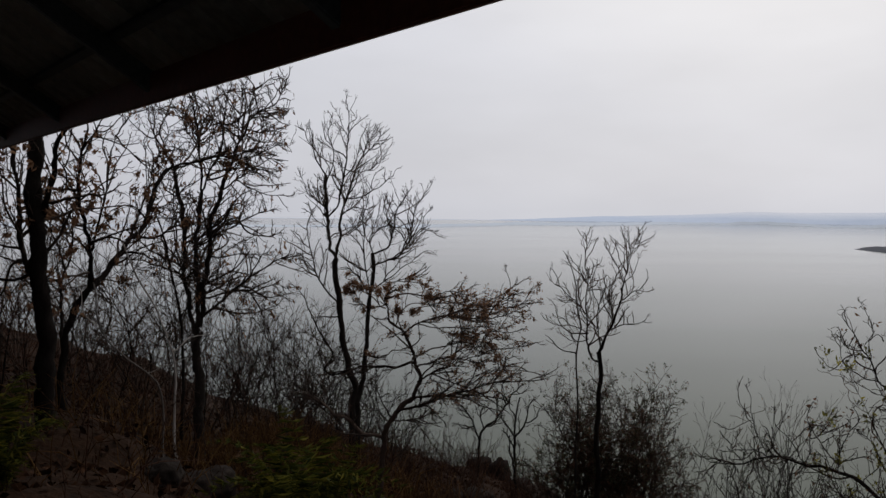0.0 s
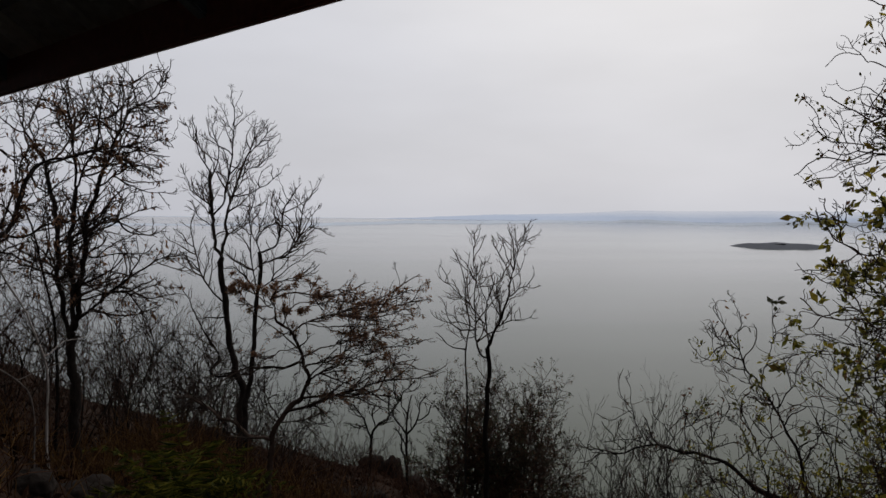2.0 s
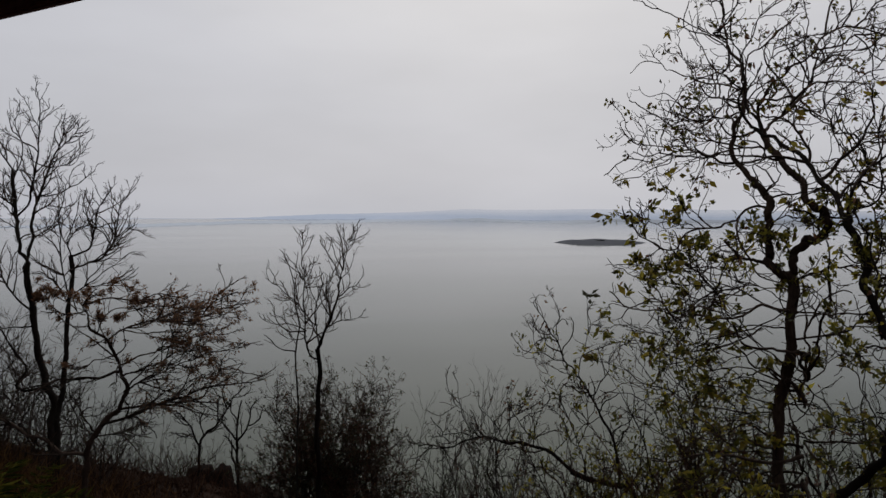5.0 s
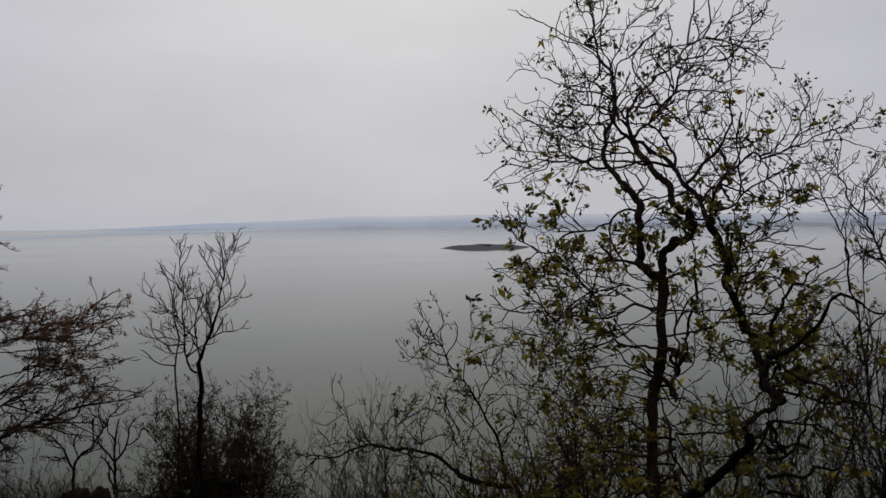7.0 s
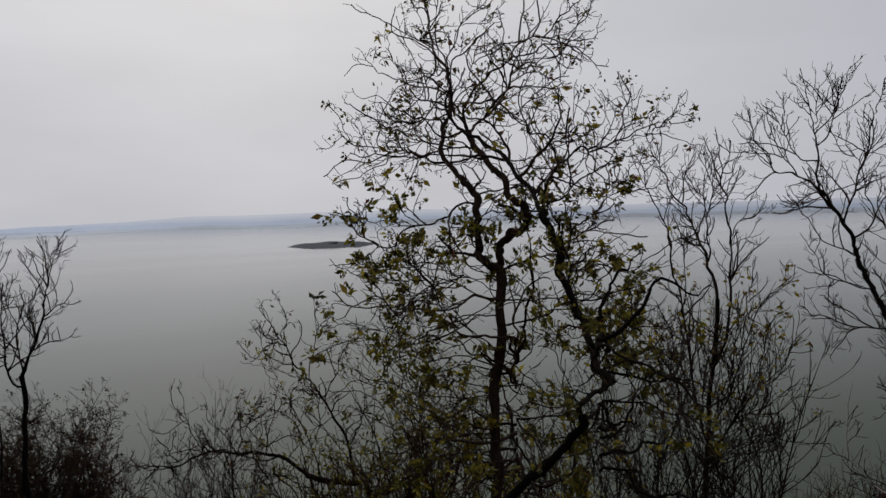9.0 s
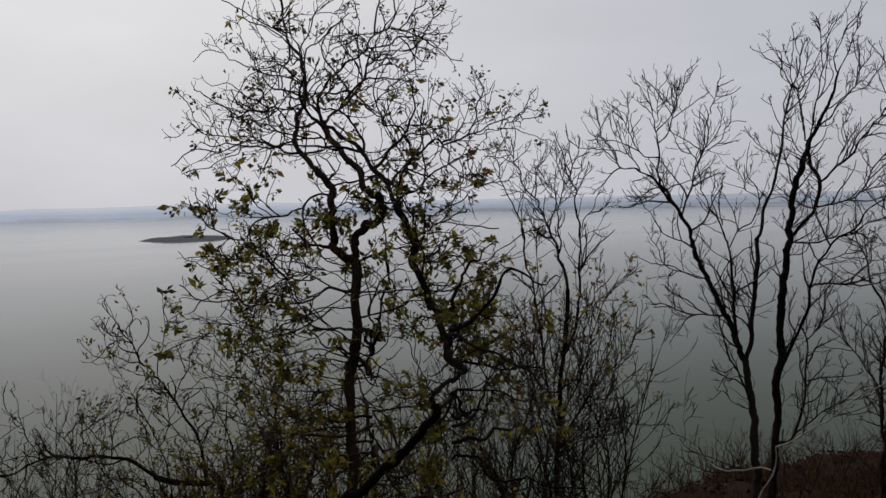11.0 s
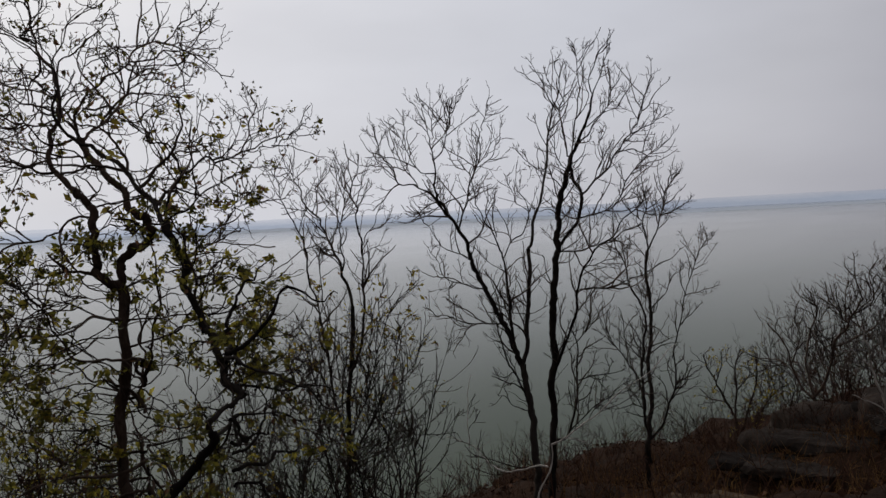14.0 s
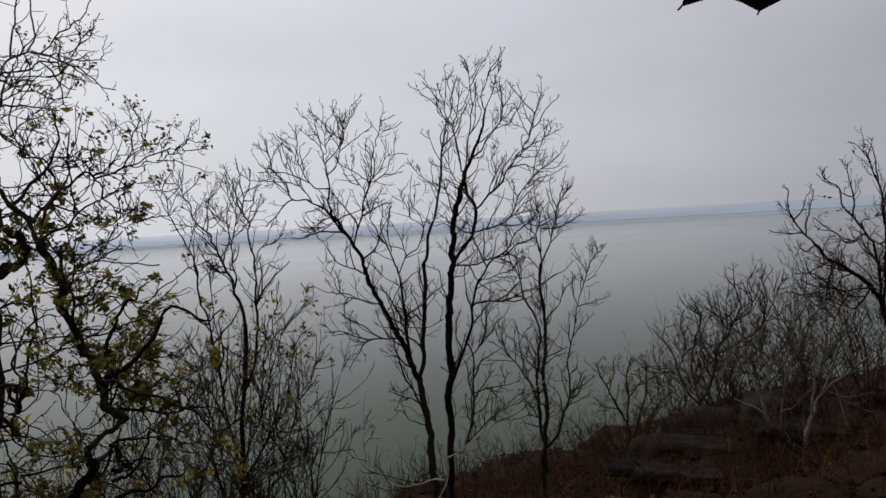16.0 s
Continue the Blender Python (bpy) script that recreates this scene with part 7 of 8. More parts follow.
t.limb(0.010, 0.006, (-0.12, 0.00, -2.51), (-0.31, -0.06, -2.45), (-0.41, -0.11, -2.33), (-0.51, -0.14, -2.28))
t.limb(0.008, 0.006, (-0.02, -0.48, -0.09), (-0.16, -0.44, 0.05), (-0.25, -0.40, 0.26), (-0.25, -0.37, 0.39))
t.grow(4.4, 7.5, 6.5, 0.09, 0.17, (28, 62), reach=0.55, longest=0.34, tip=0.0021, boughs=5.6, spread=(28, 66), bough_length=(0.18, 0.65), short=0.45, bough_reach=0.8)
t = Tree("bare_tree", "tall straight bare tree with a fine twig crown", 68.9, 11.4)
t.trunk(0.070, 0.054, (-0.15, 0.00, -3.78), (-0.13, 0.00, -3.13), (-0.10, 0.00, -2.37), (-0.06, 0.00, -1.77), (-0.02, 0.00, -1.20))
t.limb(0.065, 0.040, (-0.02, 0.00, -1.20), (0.03, 0.18, -0.80), (0.05, 0.33, -0.47), (0.08, 0.47, -0.14), (0.14, 0.64, 0.26), (0.22, 0.75, 0.51), (0.28, 0.82, 0.67))
t.limb(0.040, 0.024, (0.28, 0.82, 0.67), (0.37, 0.76, 0.82), (0.46, 0.67, 1.03), (0.55, 0.59, 1.25), (0.61, 0.50, 1.48))
t.limb(0.014, 0.007, (0.61, 0.50, 1.48), (0.57, 0.47, 1.68), (0.63, 0.44, 1.86), (0.71, 0.42, 2.02), (0.88, 0.38, 2.22))
t.limb(0.014, 0.007, (0.61, 0.50, 1.48), (0.69, 0.46, 1.64), (0.78, 0.42, 1.85), (0.87, 0.37, 2.06))
t.limb(0.031, 0.027, (-0.10, 0.00, -2.30), (0.07, -0.07, -1.85), (0.20, -0.12, -1.55), (0.29, -0.17, -1.25), (0.33, -0.22, -0.95), (0.39, -0.25, -0.79))
t.limb(0.020, 0.009, (0.39, -0.25, -0.79), (0.51, -0.22, -0.60), (0.75, -0.19, -0.45), (0.90, -0.16, -0.24), (1.10, -0.12, -0.03), (1.22, -0.10, 0.19))
t.limb(0.032, 0.030, (0.04, 0.27, -0.59), (0.20, 0.39, -0.36), (0.36, 0.50, -0.14), (0.43, 0.60, 0.10), (0.38, 0.67, 0.26), (0.29, 0.73, 0.39), (0.26, 0.80, 0.57))
t.limb(0.025, 0.014, (0.41, 0.62, 0.14), (0.59, 0.60, 0.32), (0.75, 0.58, 0.47), (0.92, 0.57, 0.69), (1.00, 0.55, 0.84), (1.13, 0.54, 1.01))
t.limb(0.014, 0.007, (1.13, 0.54, 1.01), (1.25, 0.61, 1.22), (1.32, 0.67, 1.46), (1.41, 0.74, 1.70), (1.45, 0.80, 1.96))
t.limb(0.018, 0.007, (0.32, 0.47, -0.20), (0.56, 0.53, -0.15), (0.76, 0.58, -0.12), (0.88, 0.62, -0.01), (0.98, 0.68, 0.22), (1.15, 0.75, 0.45), (1.41, 0.83, 0.68), (1.63, 0.90, 0.85))
t.limb(0.018, 0.008, (0.04, 0.26, -0.64), (0.30, 0.22, -0.63), (0.53, 0.18, -0.56), (0.76, 0.14, -0.50), (0.91, 0.10, -0.39), (1.14, 0.06, -0.29))
t.limb(0.018, 0.007, (0.28, 0.82, 0.67), (0.22, 0.76, 0.91), (0.19, 0.73, 1.07), (0.16, 0.67, 1.30), (0.22, 0.62, 1.53), (0.27, 0.57, 1.75), (0.24, 0.51, 1.99))
t.limb(0.018, 0.007, (0.27, 0.80, 0.63), (0.34, 0.73, 0.90), (0.39, 0.65, 1.20), (0.42, 0.58, 1.51), (0.42, 0.50, 1.81), (0.41, 0.44, 2.04), (0.36, 0.40, 2.19))
t.limb(0.018, 0.007, (0.37, 0.76, 0.82), (0.51, 0.67, 0.96), (0.63, 0.59, 1.10), (0.79, 0.49, 1.28), (0.87, 0.40, 1.45), (0.96, 0.31, 1.63), (1.00, 0.24, 1.78))
t.limb(0.013, 0.006, (0.46, 0.67, 1.03), (0.72, 0.63, 1.22), (0.95, 0.59, 1.32), (1.04, 0.57, 1.47), (1.17, 0.54, 1.62))
t.limb(0.013, 0.006, (1.00, 0.55, 0.84), (1.20, 0.48, 0.94), (1.39, 0.41, 1.04), (1.53, 0.33, 1.22))
t.limb(0.014, 0.009, (-0.03, 0.00, -1.34), (-0.10, 0.23, -0.80), (-0.17, 0.30, -0.65))
t.limb(0.020, 0.009, (0.31, -0.20, -1.10), (0.64, -0.06, -1.08), (0.95, 0.07, -1.03), (1.20, 0.18, -0.94))
t.limb(0.013, 0.006, (0.92, 0.57, 0.69), (1.10, 0.49, 0.72), (1.28, 0.40, 0.62), (1.46, 0.31, 0.57))
t.limb(0.013, 0.006, (0.14, 0.64, 0.26), (-0.00, 0.57, 0.44), (-0.15, 0.51, 0.52), (-0.27, 0.47, 0.49))
t.limb(0.011, 0.006, (0.39, 0.65, 1.20), (0.52, 0.60, 1.39), (0.52, 0.55, 1.61), (0.49, 0.51, 1.80))
t.limb(0.013, 0.007, (0.59, 0.60, 0.32), (0.72, 0.65, 0.63), (0.69, 0.68, 0.87), (0.78, 0.71, 1.07))
t.limb(0.010, 0.006, (0.03, 0.18, -0.80), (0.21, 0.24, -0.74), (0.38, 0.35, -0.45), (0.50, 0.40, -0.38), (0.67, 0.48, -0.15))
t.limb(0.027, 0.019, (-0.13, 0.00, -3.13), (0.08, 0.08, -3.09), (0.21, 0.22, -2.74), (0.25, 0.36, -2.39), (0.23, 0.55, -1.91), (0.14, 0.63, -1.70))
t.limb(0.014, 0.007, (0.25, 0.36, -2.39), (0.47, 0.39, -2.32), (0.66, 0.41, -2.30), (0.86, 0.44, -2.27))
t.limb(0.014, 0.006, (0.09, 0.09, -3.04), (0.36, -0.04, -2.76), (0.63, -0.18, -2.48), (0.89, -0.29, -2.28))
t.limb(0.014, 0.007, (0.23, 0.55, -1.91), (0.43, 0.69, -1.66), (0.41, 0.82, -1.35), (0.55, 0.93, -1.13))
t.limb(0.011, 0.006, (0.22, 0.75, 0.51), (0.09, 0.72, 0.68), (0.06, 0.69, 0.91), (0.14, 0.67, 1.14))
t.limb(0.010, 0.006, (0.39, -0.25, -0.79), (0.64, -0.31, -0.73), (0.82, -0.36, -0.66), (0.97, -0.41, -0.49))
t.limb(0.011, 0.006, (0.08, 0.47, -0.14), (-0.07, 0.51, -0.03), (-0.19, 0.53, -0.07), (-0.30, 0.56, 0.02))
t.grow(4.4, 7.5, 6.5, 0.09, 0.17, (28, 62), reach=0.55, longest=0.34, tip=0.0021, boughs=5.6, spread=(28, 66), bough_length=(0.18, 0.65), short=0.45, bough_reach=0.8)
t = Tree("bare_tree", "bare three-stemmed tree at the slope edge", 75.0, 15.0)
t.trunk(0.070, 0.053, (-0.23, 0.00, -5.03), (-0.21, 0.00, -4.58), (-0.19, 0.00, -4.13))
t.limb(0.059, 0.030, (-0.19, 0.00, -4.13), (-0.11, 0.27, -3.44), (-0.13, 0.52, -2.78), (-0.08, 0.69, -2.29), (-0.06, 0.87, -1.80), (-0.13, 1.05, -1.29), (-0.09, 1.18, -0.89))
t.limb(0.024, 0.010, (-0.09, 1.18, -0.89), (0.07, 1.30, -0.59), (0.17, 1.41, -0.25), (0.23, 1.51, 0.07), (0.41, 1.62, 0.38), (0.60, 1.72, 0.61))
t.limb(0.024, 0.010, (-0.09, 1.18, -0.89), (-0.13, 1.20, -0.66), (-0.15, 1.23, -0.34), (-0.09, 1.26, -0.02), (-0.13, 1.28, 0.30), (-0.17, 1.31, 0.64))
t.limb(0.041, 0.028, (-0.18, 0.03, -4.04), (-0.24, -0.24, -3.33), (-0.22, -0.51, -2.59), (-0.15, -0.78, -1.89), (-0.27, -0.94, -1.49))
t.limb(0.021, 0.009, (-0.27, -0.94, -1.49), (-0.39, -0.92, -1.21), (-0.46, -0.90, -0.93), (-0.55, -0.88, -0.65), (-0.58, -0.87, -0.41))
t.limb(0.036, 0.019, (-0.19, 0.00, -4.13), (0.08, 0.16, -3.83), (0.24, 0.32, -3.46), (0.31, 0.47, -3.09), (0.30, 0.62, -2.71))
t.limb(0.019, 0.009, (0.30, 0.62, -2.71), (0.42, 0.54, -2.19), (0.54, 0.46, -1.67), (0.66, 0.38, -1.17), (0.83, 0.31, -0.77), (0.93, 0.28, -0.62))
t.limb(0.018, 0.009, (-0.23, -0.34, -3.05), (-0.44, -0.21, -2.74), (-0.68, -0.08, -2.46), (-0.82, 0.04, -2.17), (-0.87, 0.18, -1.77))
t.limb(0.019, 0.009, (-0.13, 1.05, -1.29), (0.07, 1.09, -1.19), (0.38, 1.17, -1.00), (0.51, 1.21, -0.85))
t.limb(0.017, 0.009, (-0.15, 1.23, -0.34), (-0.36, 1.14, -0.17), (-0.51, 1.06, 0.05))
t.limb(0.017, 0.009, (0.17, 1.41, -0.25), (0.37, 1.45, -0.21), (0.59, 1.51, -0.06), (0.76, 1.56, 0.09))
t.limb(0.016, 0.008, (0.42, 0.54, -2.19), (0.67, 0.51, -1.94), (0.82, 0.49, -1.79))
t.limb(0.016, 0.008, (0.24, 0.32, -3.46), (0.46, 0.41, -3.18), (0.53, 0.50, -2.80))
t.limb(0.015, 0.008, (-0.22, -0.51, -2.59), (-0.47, -0.45, -2.31), (-0.50, -0.40, -1.98), (-0.58, -0.36, -1.74))
t.limb(0.017, 0.008, (-0.06, 0.83, -1.92), (0.19, 0.70, -1.68), (0.30, 0.58, -1.37), (0.41, 0.52, -1.27))
t.limb(0.015, 0.009, (-0.11, 1.12, -1.09), (-0.29, 1.20, -0.76), (-0.47, 1.25, -0.64))
t.limb(0.014, 0.008, (0.54, 0.46, -1.67), (0.45, 0.33, -1.36), (0.51, 0.21, -1.05))
t.limb(0.013, 0.008, (-0.22, -0.17, -3.50), (-0.44, -0.15, -3.44), (-0.69, -0.13, -3.54), (-0.94, -0.11, -3.49))
t.grow(4.4, 7.5, 6.5, 0.09, 0.17, (28, 62), reach=0.55, longest=0.34, tip=0.0021, boughs=5.6, spread=(28, 66), bough_length=(0.18, 0.65), short=0.45, bough_reach=0.8)
t = Tree("bare_sapling", "pale fallen-looking sapling with thin twigs", 66.0, 8.0, BARK_PALE, "sapling")
t.trunk(0.016, 0.011, (0.23, 0.00, -2.69), (0.32, 0.00, -2.43), (0.36, -0.00, -2.22))
t.limb(0.011, 0.005, (0.36, -0.00, -2.22), (0.52, 0.15, -2.21), (0.72, 0.30, -2.32))
t.limb(0.011, 0.005, (0.36, -0.00, -2.22), (0.66, 0.10, -2.05), (1.00, 0.20, -1.82), (1.35, 0.30, -1.58), (1.59, 0.40, -1.39))
t.limb(0.013, 0.005, (0.32, 0.00, -2.43), (-0.11, 0.13, -2.51), (-0.43, 0.27, -2.31), (-0.65, 0.40, -2.23))
t.limb(0.008, 0.005, (-0.43, 0.27, -2.31), (-0.44, 0.37, -1.95), (-0.39, 0.47, -1.64))
t.grow(3, 4, 4)
t = Tree("small_tree", "small tree with scattered yellow-green leaves", 80.5, 22.0, BARK_BROWN)
t.trunk(0.072, 0.057, (-0.10, 0.00, -7.36), (-0.12, 0.00, -6.46), (-0.28, 0.00, -5.89), (-0.35, 0.00, -5.43))
t.limb(0.046, 0.027, (-0.35, 0.00, -5.43), (-0.58, 0.05, -5.00), (-0.78, 0.11, -4.58), (-0.96, 0.15, -4.18), (-1.06, 0.19, -3.87))
t.limb(0.040, 0.027, (-0.35, 0.00, -5.43), (-0.30, 0.26, -4.79), (-0.34, 0.47, -4.25), (-0.17, 0.65, -3.81))
t.limb(0.040, 0.026, (-0.28, 0.00, -5.89), (0.04, -0.34, -4.94), (0.20, -0.56, -4.33), (0.18, -0.79, -3.71))
t.limb(0.040, 0.026, (-0.16, 0.00, -6.32), (0.31, -0.11, -5.14), (0.60, -0.16, -4.70), (0.85, -0.19, -4.53))
t.limb(0.027, 0.018, (-0.58, 0.05, -5.00), (-0.89, 0.00, -4.99), (-1.16, -0.06, -4.69))
t.limb(0.027, 0.018, (-0.78, 0.11, -4.58), (-0.61, -0.12, -4.10), (-0.62, -0.31, -3.71))
t.limb(0.026, 0.018, (0.31, -0.11, -5.14), (0.47, 0.10, -4.58), (0.45, 0.24, -4.18))
t.limb(0.027, 0.018, (-0.30, 0.26, -4.79), (0.00, 0.01, -4.35), (-0.01, -0.17, -3.96))
t.grow(3.6, 6.5, 6, 0.08, 0.2, (28, 65), reach=0.6, longest=0.5, tip=0.0026, boughs=4, spread=(25, 60), bough_length=(0.2, 0.8), short=0.6, bough_reach=0.85)
t.leaves(LEAF_YELLOW, 380, (0.06, 0.11), hang=0.2)
t = Tree("bare_tree", "bare pale-stemmed small tree on the hillside", 84.4, 18.0, BARK_BROWN)
t.trunk(0.060, 0.038, (-0.16, 0.00, -5.97), (-0.09, 0.00, -4.99), (-0.00, 0.00, -4.32), (-0.02, 0.00, -3.93))
t.limb(0.038, 0.019, (-0.01, 0.00, -4.03), (-0.26, 0.10, -3.75), (-0.41, 0.23, -3.34), (-0.55, 0.36, -2.89), (-0.85, 0.48, -2.58))
t.limb(0.033, 0.018, (-0.02, 0.00, -3.93), (-0.13, -0.13, -3.27), (-0.04, -0.25, -2.68), (0.08, -0.34, -2.22), (-0.06, -0.40, -1.97))
t.limb(0.043, 0.028, (-0.02, 0.00, -3.98), (0.24, -0.16, -3.49), (0.36, -0.34, -2.90), (0.60, -0.50, -2.43), (0.86, -0.67, -1.97))
t.limb(0.021, 0.014, (0.86, -0.67, -1.97), (0.73, -0.88, -1.51), (0.71, -1.06, -1.09))
t.limb(0.022, 0.015, (-0.26, 0.10, -3.75), (-0.52, 0.26, -3.34), (-0.95, 0.40, -3.28), (-1.26, 0.49, -3.36))
t.limb(0.022, 0.015, (0.24, -0.16, -3.49), (0.06, 0.06, -2.96), (0.18, 0.27, -2.42), (0.41, 0.41, -2.13))
t.limb(0.021, 0.014, (0.60, -0.50, -2.43), (0.32, -0.40, -2.00), (0.24, -0.34, -1.67))
t.limb(0.021, 0.014, (0.66, -0.55, -2.31), (1.01, -0.66, -2.02), (0.97, -0.80, -1.52), (1.07, -0.86, -1.31))
t.limb(0.027, 0.015, (0.36, -0.34, -2.90), (0.80, -0.14, -2.71), (1.24, 0.09, -2.41), (1.48, 0.29, -1.99), (1.72, 0.50, -1.54))
t.limb(0.022, 0.015, (-0.41, 0.23, -3.34), (-0.26, 0.34, -2.86), (-0.32, 0.43, -2.41), (-0.23, 0.50, -2.12))
t.limb(0.022, 0.014, (1.24, 0.09, -2.41), (1.35, -0.02, -1.93), (1.28, -0.12, -1.48), (1.36, -0.18, -1.20))
t.limb(0.021, 0.014, (0.60, -0.50, -2.43), (0.56, -0.45, -1.98), (0.64, -0.40, -1.60))
t.limb(0.022, 0.015, (0.80, -0.14, -2.71), (1.06, -0.09, -2.58), (1.18, -0.04, -2.26))
t.grow(3.6, 6.5, 6, 0.08, 0.2, (28, 65), reach=0.6, longest=0.5, tip=0.0026, boughs=4, spread=(25, 60), bough_length=(0.2, 0.8), short=0.6, bough_reach=0.85)
t = Tree("bare_tree", "bare tree with pale crooked forked stems", 90.0, 14.0, BARK_PALE, "tree", TWIG_PALE)
t.trunk(0.070, 0.045, (-0.08, 0.00, -4.56), (-0.03, 0.00, -4.33), (0.02, 0.00, -4.12))
t.limb(0.058, 0.034, (0.02, 0.00, -4.12), (0.16, 0.12, -3.75), (0.26, 0.23, -3.36), (0.35, 0.31, -3.11))
t.limb(0.038, 0.021, (0.35, 0.31, -3.11), (0.59, 0.15, -2.80), (0.86, -0.01, -2.51), (1.09, -0.14, -2.32))
t.limb(0.032, 0.021, (0.28, 0.25, -3.30), (0.32, 0.07, -2.64), (0.26, 0.03, -2.49), (0.18, -0.00, -2.44))
t.limb(0.027, 0.014, (0.31, 0.10, -2.72), (0.45, 0.04, -2.44), (0.53, -0.03, -2.10), (0.64, -0.09, -1.84))
t.limb(0.053, 0.030, (-0.06, 0.00, -4.47), (-0.12, 0.10, -4.12), (-0.22, 0.22, -3.73), (-0.33, 0.32, -3.40), (-0.45, 0.42, -3.08))
t.limb(0.027, 0.015, (-0.45, 0.42, -3.08), (-0.60, 0.47, -2.73), (-0.75, 0.51, -2.54), (-0.92, 0.54, -2.37))
t.limb(0.027, 0.015, (-0.22, 0.22, -3.73), (-0.12, 0.33, -3.05), (-0.02, 0.40, -2.62), (0.16, 0.47, -2.19), (0.32, 0.53, -1.83), (0.57, 0.59, -1.58))
t.limb(0.022, 0.015, (-0.42, 0.39, -3.16), (-0.35, 0.44, -2.63), (-0.45, 0.48, -2.19), (-0.48, 0.51, -1.82))
t.limb(0.027, 0.014, (0.44, 0.25, -2.99), (0.60, 0.16, -2.55), (0.72, 0.09, -2.20), (0.83, 0.04, -2.01), (0.91, -0.02, -1.68))
t.limb(0.022, 0.015, (-0.60, 0.47, -2.73), (-0.63, 0.45, -2.35), (-0.72, 0.43, -2.08))
t.limb(0.022, 0.015, (0.16, 0.47, -2.19), (0.08, 0.61, -1.84), (0.13, 0.70, -1.59))
t.limb(0.021, 0.014, (0.59, 0.15, -2.80), (0.68, 0.18, -3.14), (0.78, 0.21, -3.48))
t.limb(0.022, 0.014, (-0.33, 0.32, -3.40), (-0.57, 0.25, -3.20), (-0.85, 0.17, -3.06))
t.grow(3.6, 6.5, 6, 0.08, 0.2, (28, 65), reach=0.6, longest=0.5, tip=0.0026, boughs=4, spread=(25, 60), bough_length=(0.2, 0.8), short=0.6, bough_reach=0.85)
t = Tree("bare_tree", "dark bare tree with a few rusty leaves", 97.0, 16.0)
t.trunk(0.083, 0.068, (-0.25, 0.00, -5.07), (-0.26, 0.00, -3.67), (-0.35, 0.00, -2.57), (-0.50, 0.00, -1.83))
t.limb(0.063, 0.030, (-0.50, 0.00, -1.83), (-0.66, -0.14, -1.49), (-0.91, -0.28, -1.24), (-1.20, -0.42, -1.04), (-1.43, -0.56, -0.75))
t.limb(0.028, 0.015, (-1.43, -0.56, -0.75), (-1.58, -0.60, -0.57), (-1.73, -0.64, -0.36), (-1.80, -0.67, -0.13), (-1.80, -0.71, 0.12))
t.limb(0.019, 0.012, (-1.73, -0.64, -0.36), (-1.60, -0.69, -0.19), (-1.52, -0.75, 0.06))
t.limb(0.043, 0.027, (-0.50, 0.00, -1.83), (-0.58, 0.28, -1.01), (-0.74, 0.42, -0.63), (-0.92, 0.53, -0.34), (-1.08, 0.62, -0.14))
t.limb(0.025, 0.013, (-1.08, 0.62, -0.14), (-1.10, 0.52, 0.15), (-1.30, 0.40, 0.36), (-1.36, 0.35, 0.50))
t.limb(0.025, 0.013, (-0.74, 0.42, -0.63), (-1.01, 0.49, -0.77), (-1.18, 0.55, -0.63), (-1.45, 0.62, -0.53), (-1.58, 0.66, -0.46))
t.limb(0.023, 0.013, (-1.20, -0.42, -1.04), (-1.31, -0.28, -1.42), (-1.59, -0.15, -1.62), (-1.96, -0.01, -1.59))
t.limb(0.024, 0.013, (-0.66, -0.14, -1.49), (-0.95, 0.00, -1.88), (-1.18, 0.12, -1.58), (-1.53, 0.26, -1.29), (-1.90, 0.37, -1.28))
t.limb(0.025, 0.013, (-0.92, 0.53, -0.34), (-0.89, 0.49, 0.04), (-0.99, 0.44, 0.44), (-0.95, 0.42, 0.62))
t.limb(0.019, 0.013, (-1.43, -0.56, -0.75), (-1.61, -0.49, -0.84), (-1.74, -0.40, -0.65))
t.limb(0.019, 0.012, (-0.91, -0.28, -1.24), (-1.09, -0.36, -1.33), (-1.22, -0.48, -1.59), (-1.42, -0.59, -1.76))
t.limb(0.043, 0.020, (-0.50, 0.00, -1.83), (-0.41, 0.08, -1.00), (-0.43, 0.16, -0.27), (-0.53, 0.22, 0.30), (-0.68, 0.27, 0.78))
t.grow(3.6, 6.5, 6, 0.08, 0.2, (28, 65), reach=0.6, longest=0.5, tip=0.0026, boughs=4, spread=(25, 60), bough_length=(0.2, 0.8), short=0.6, bough_reach=0.85)
t.leaves(LEAF_RUST, 220, (0.05, 0.1), hang=0.5, clump=3)
for az, dist, top, n in ((83, 22, -2.1, 9), (86, 20, -1.4, 11), (88.5, 19, -0.8, 11), (91, 24, -0.4, 11), (86, 26, -2.0, 10), (94, 19, -0.3, 11), (97, 23, 0.4, 12), (92, 17, -1.6, 10), (81, 24, -4.0, 8), (77, 21, -4.3, 9), (72, 19, -4.4, 8), (68, 17, -4.6, 8), (74.5, 15, -4.0, 8), (80, 17, -3.6, 9), (84, 16, -2.9, 9)):
    clump("bare_shrub", "bare brown thicket on the hillside", az, dist, 3, 1.7, n, twig=BRUSH, top=top, shoots=4.3, twigs=5.2, sprays=3.4, bark=BARK_BROWN)
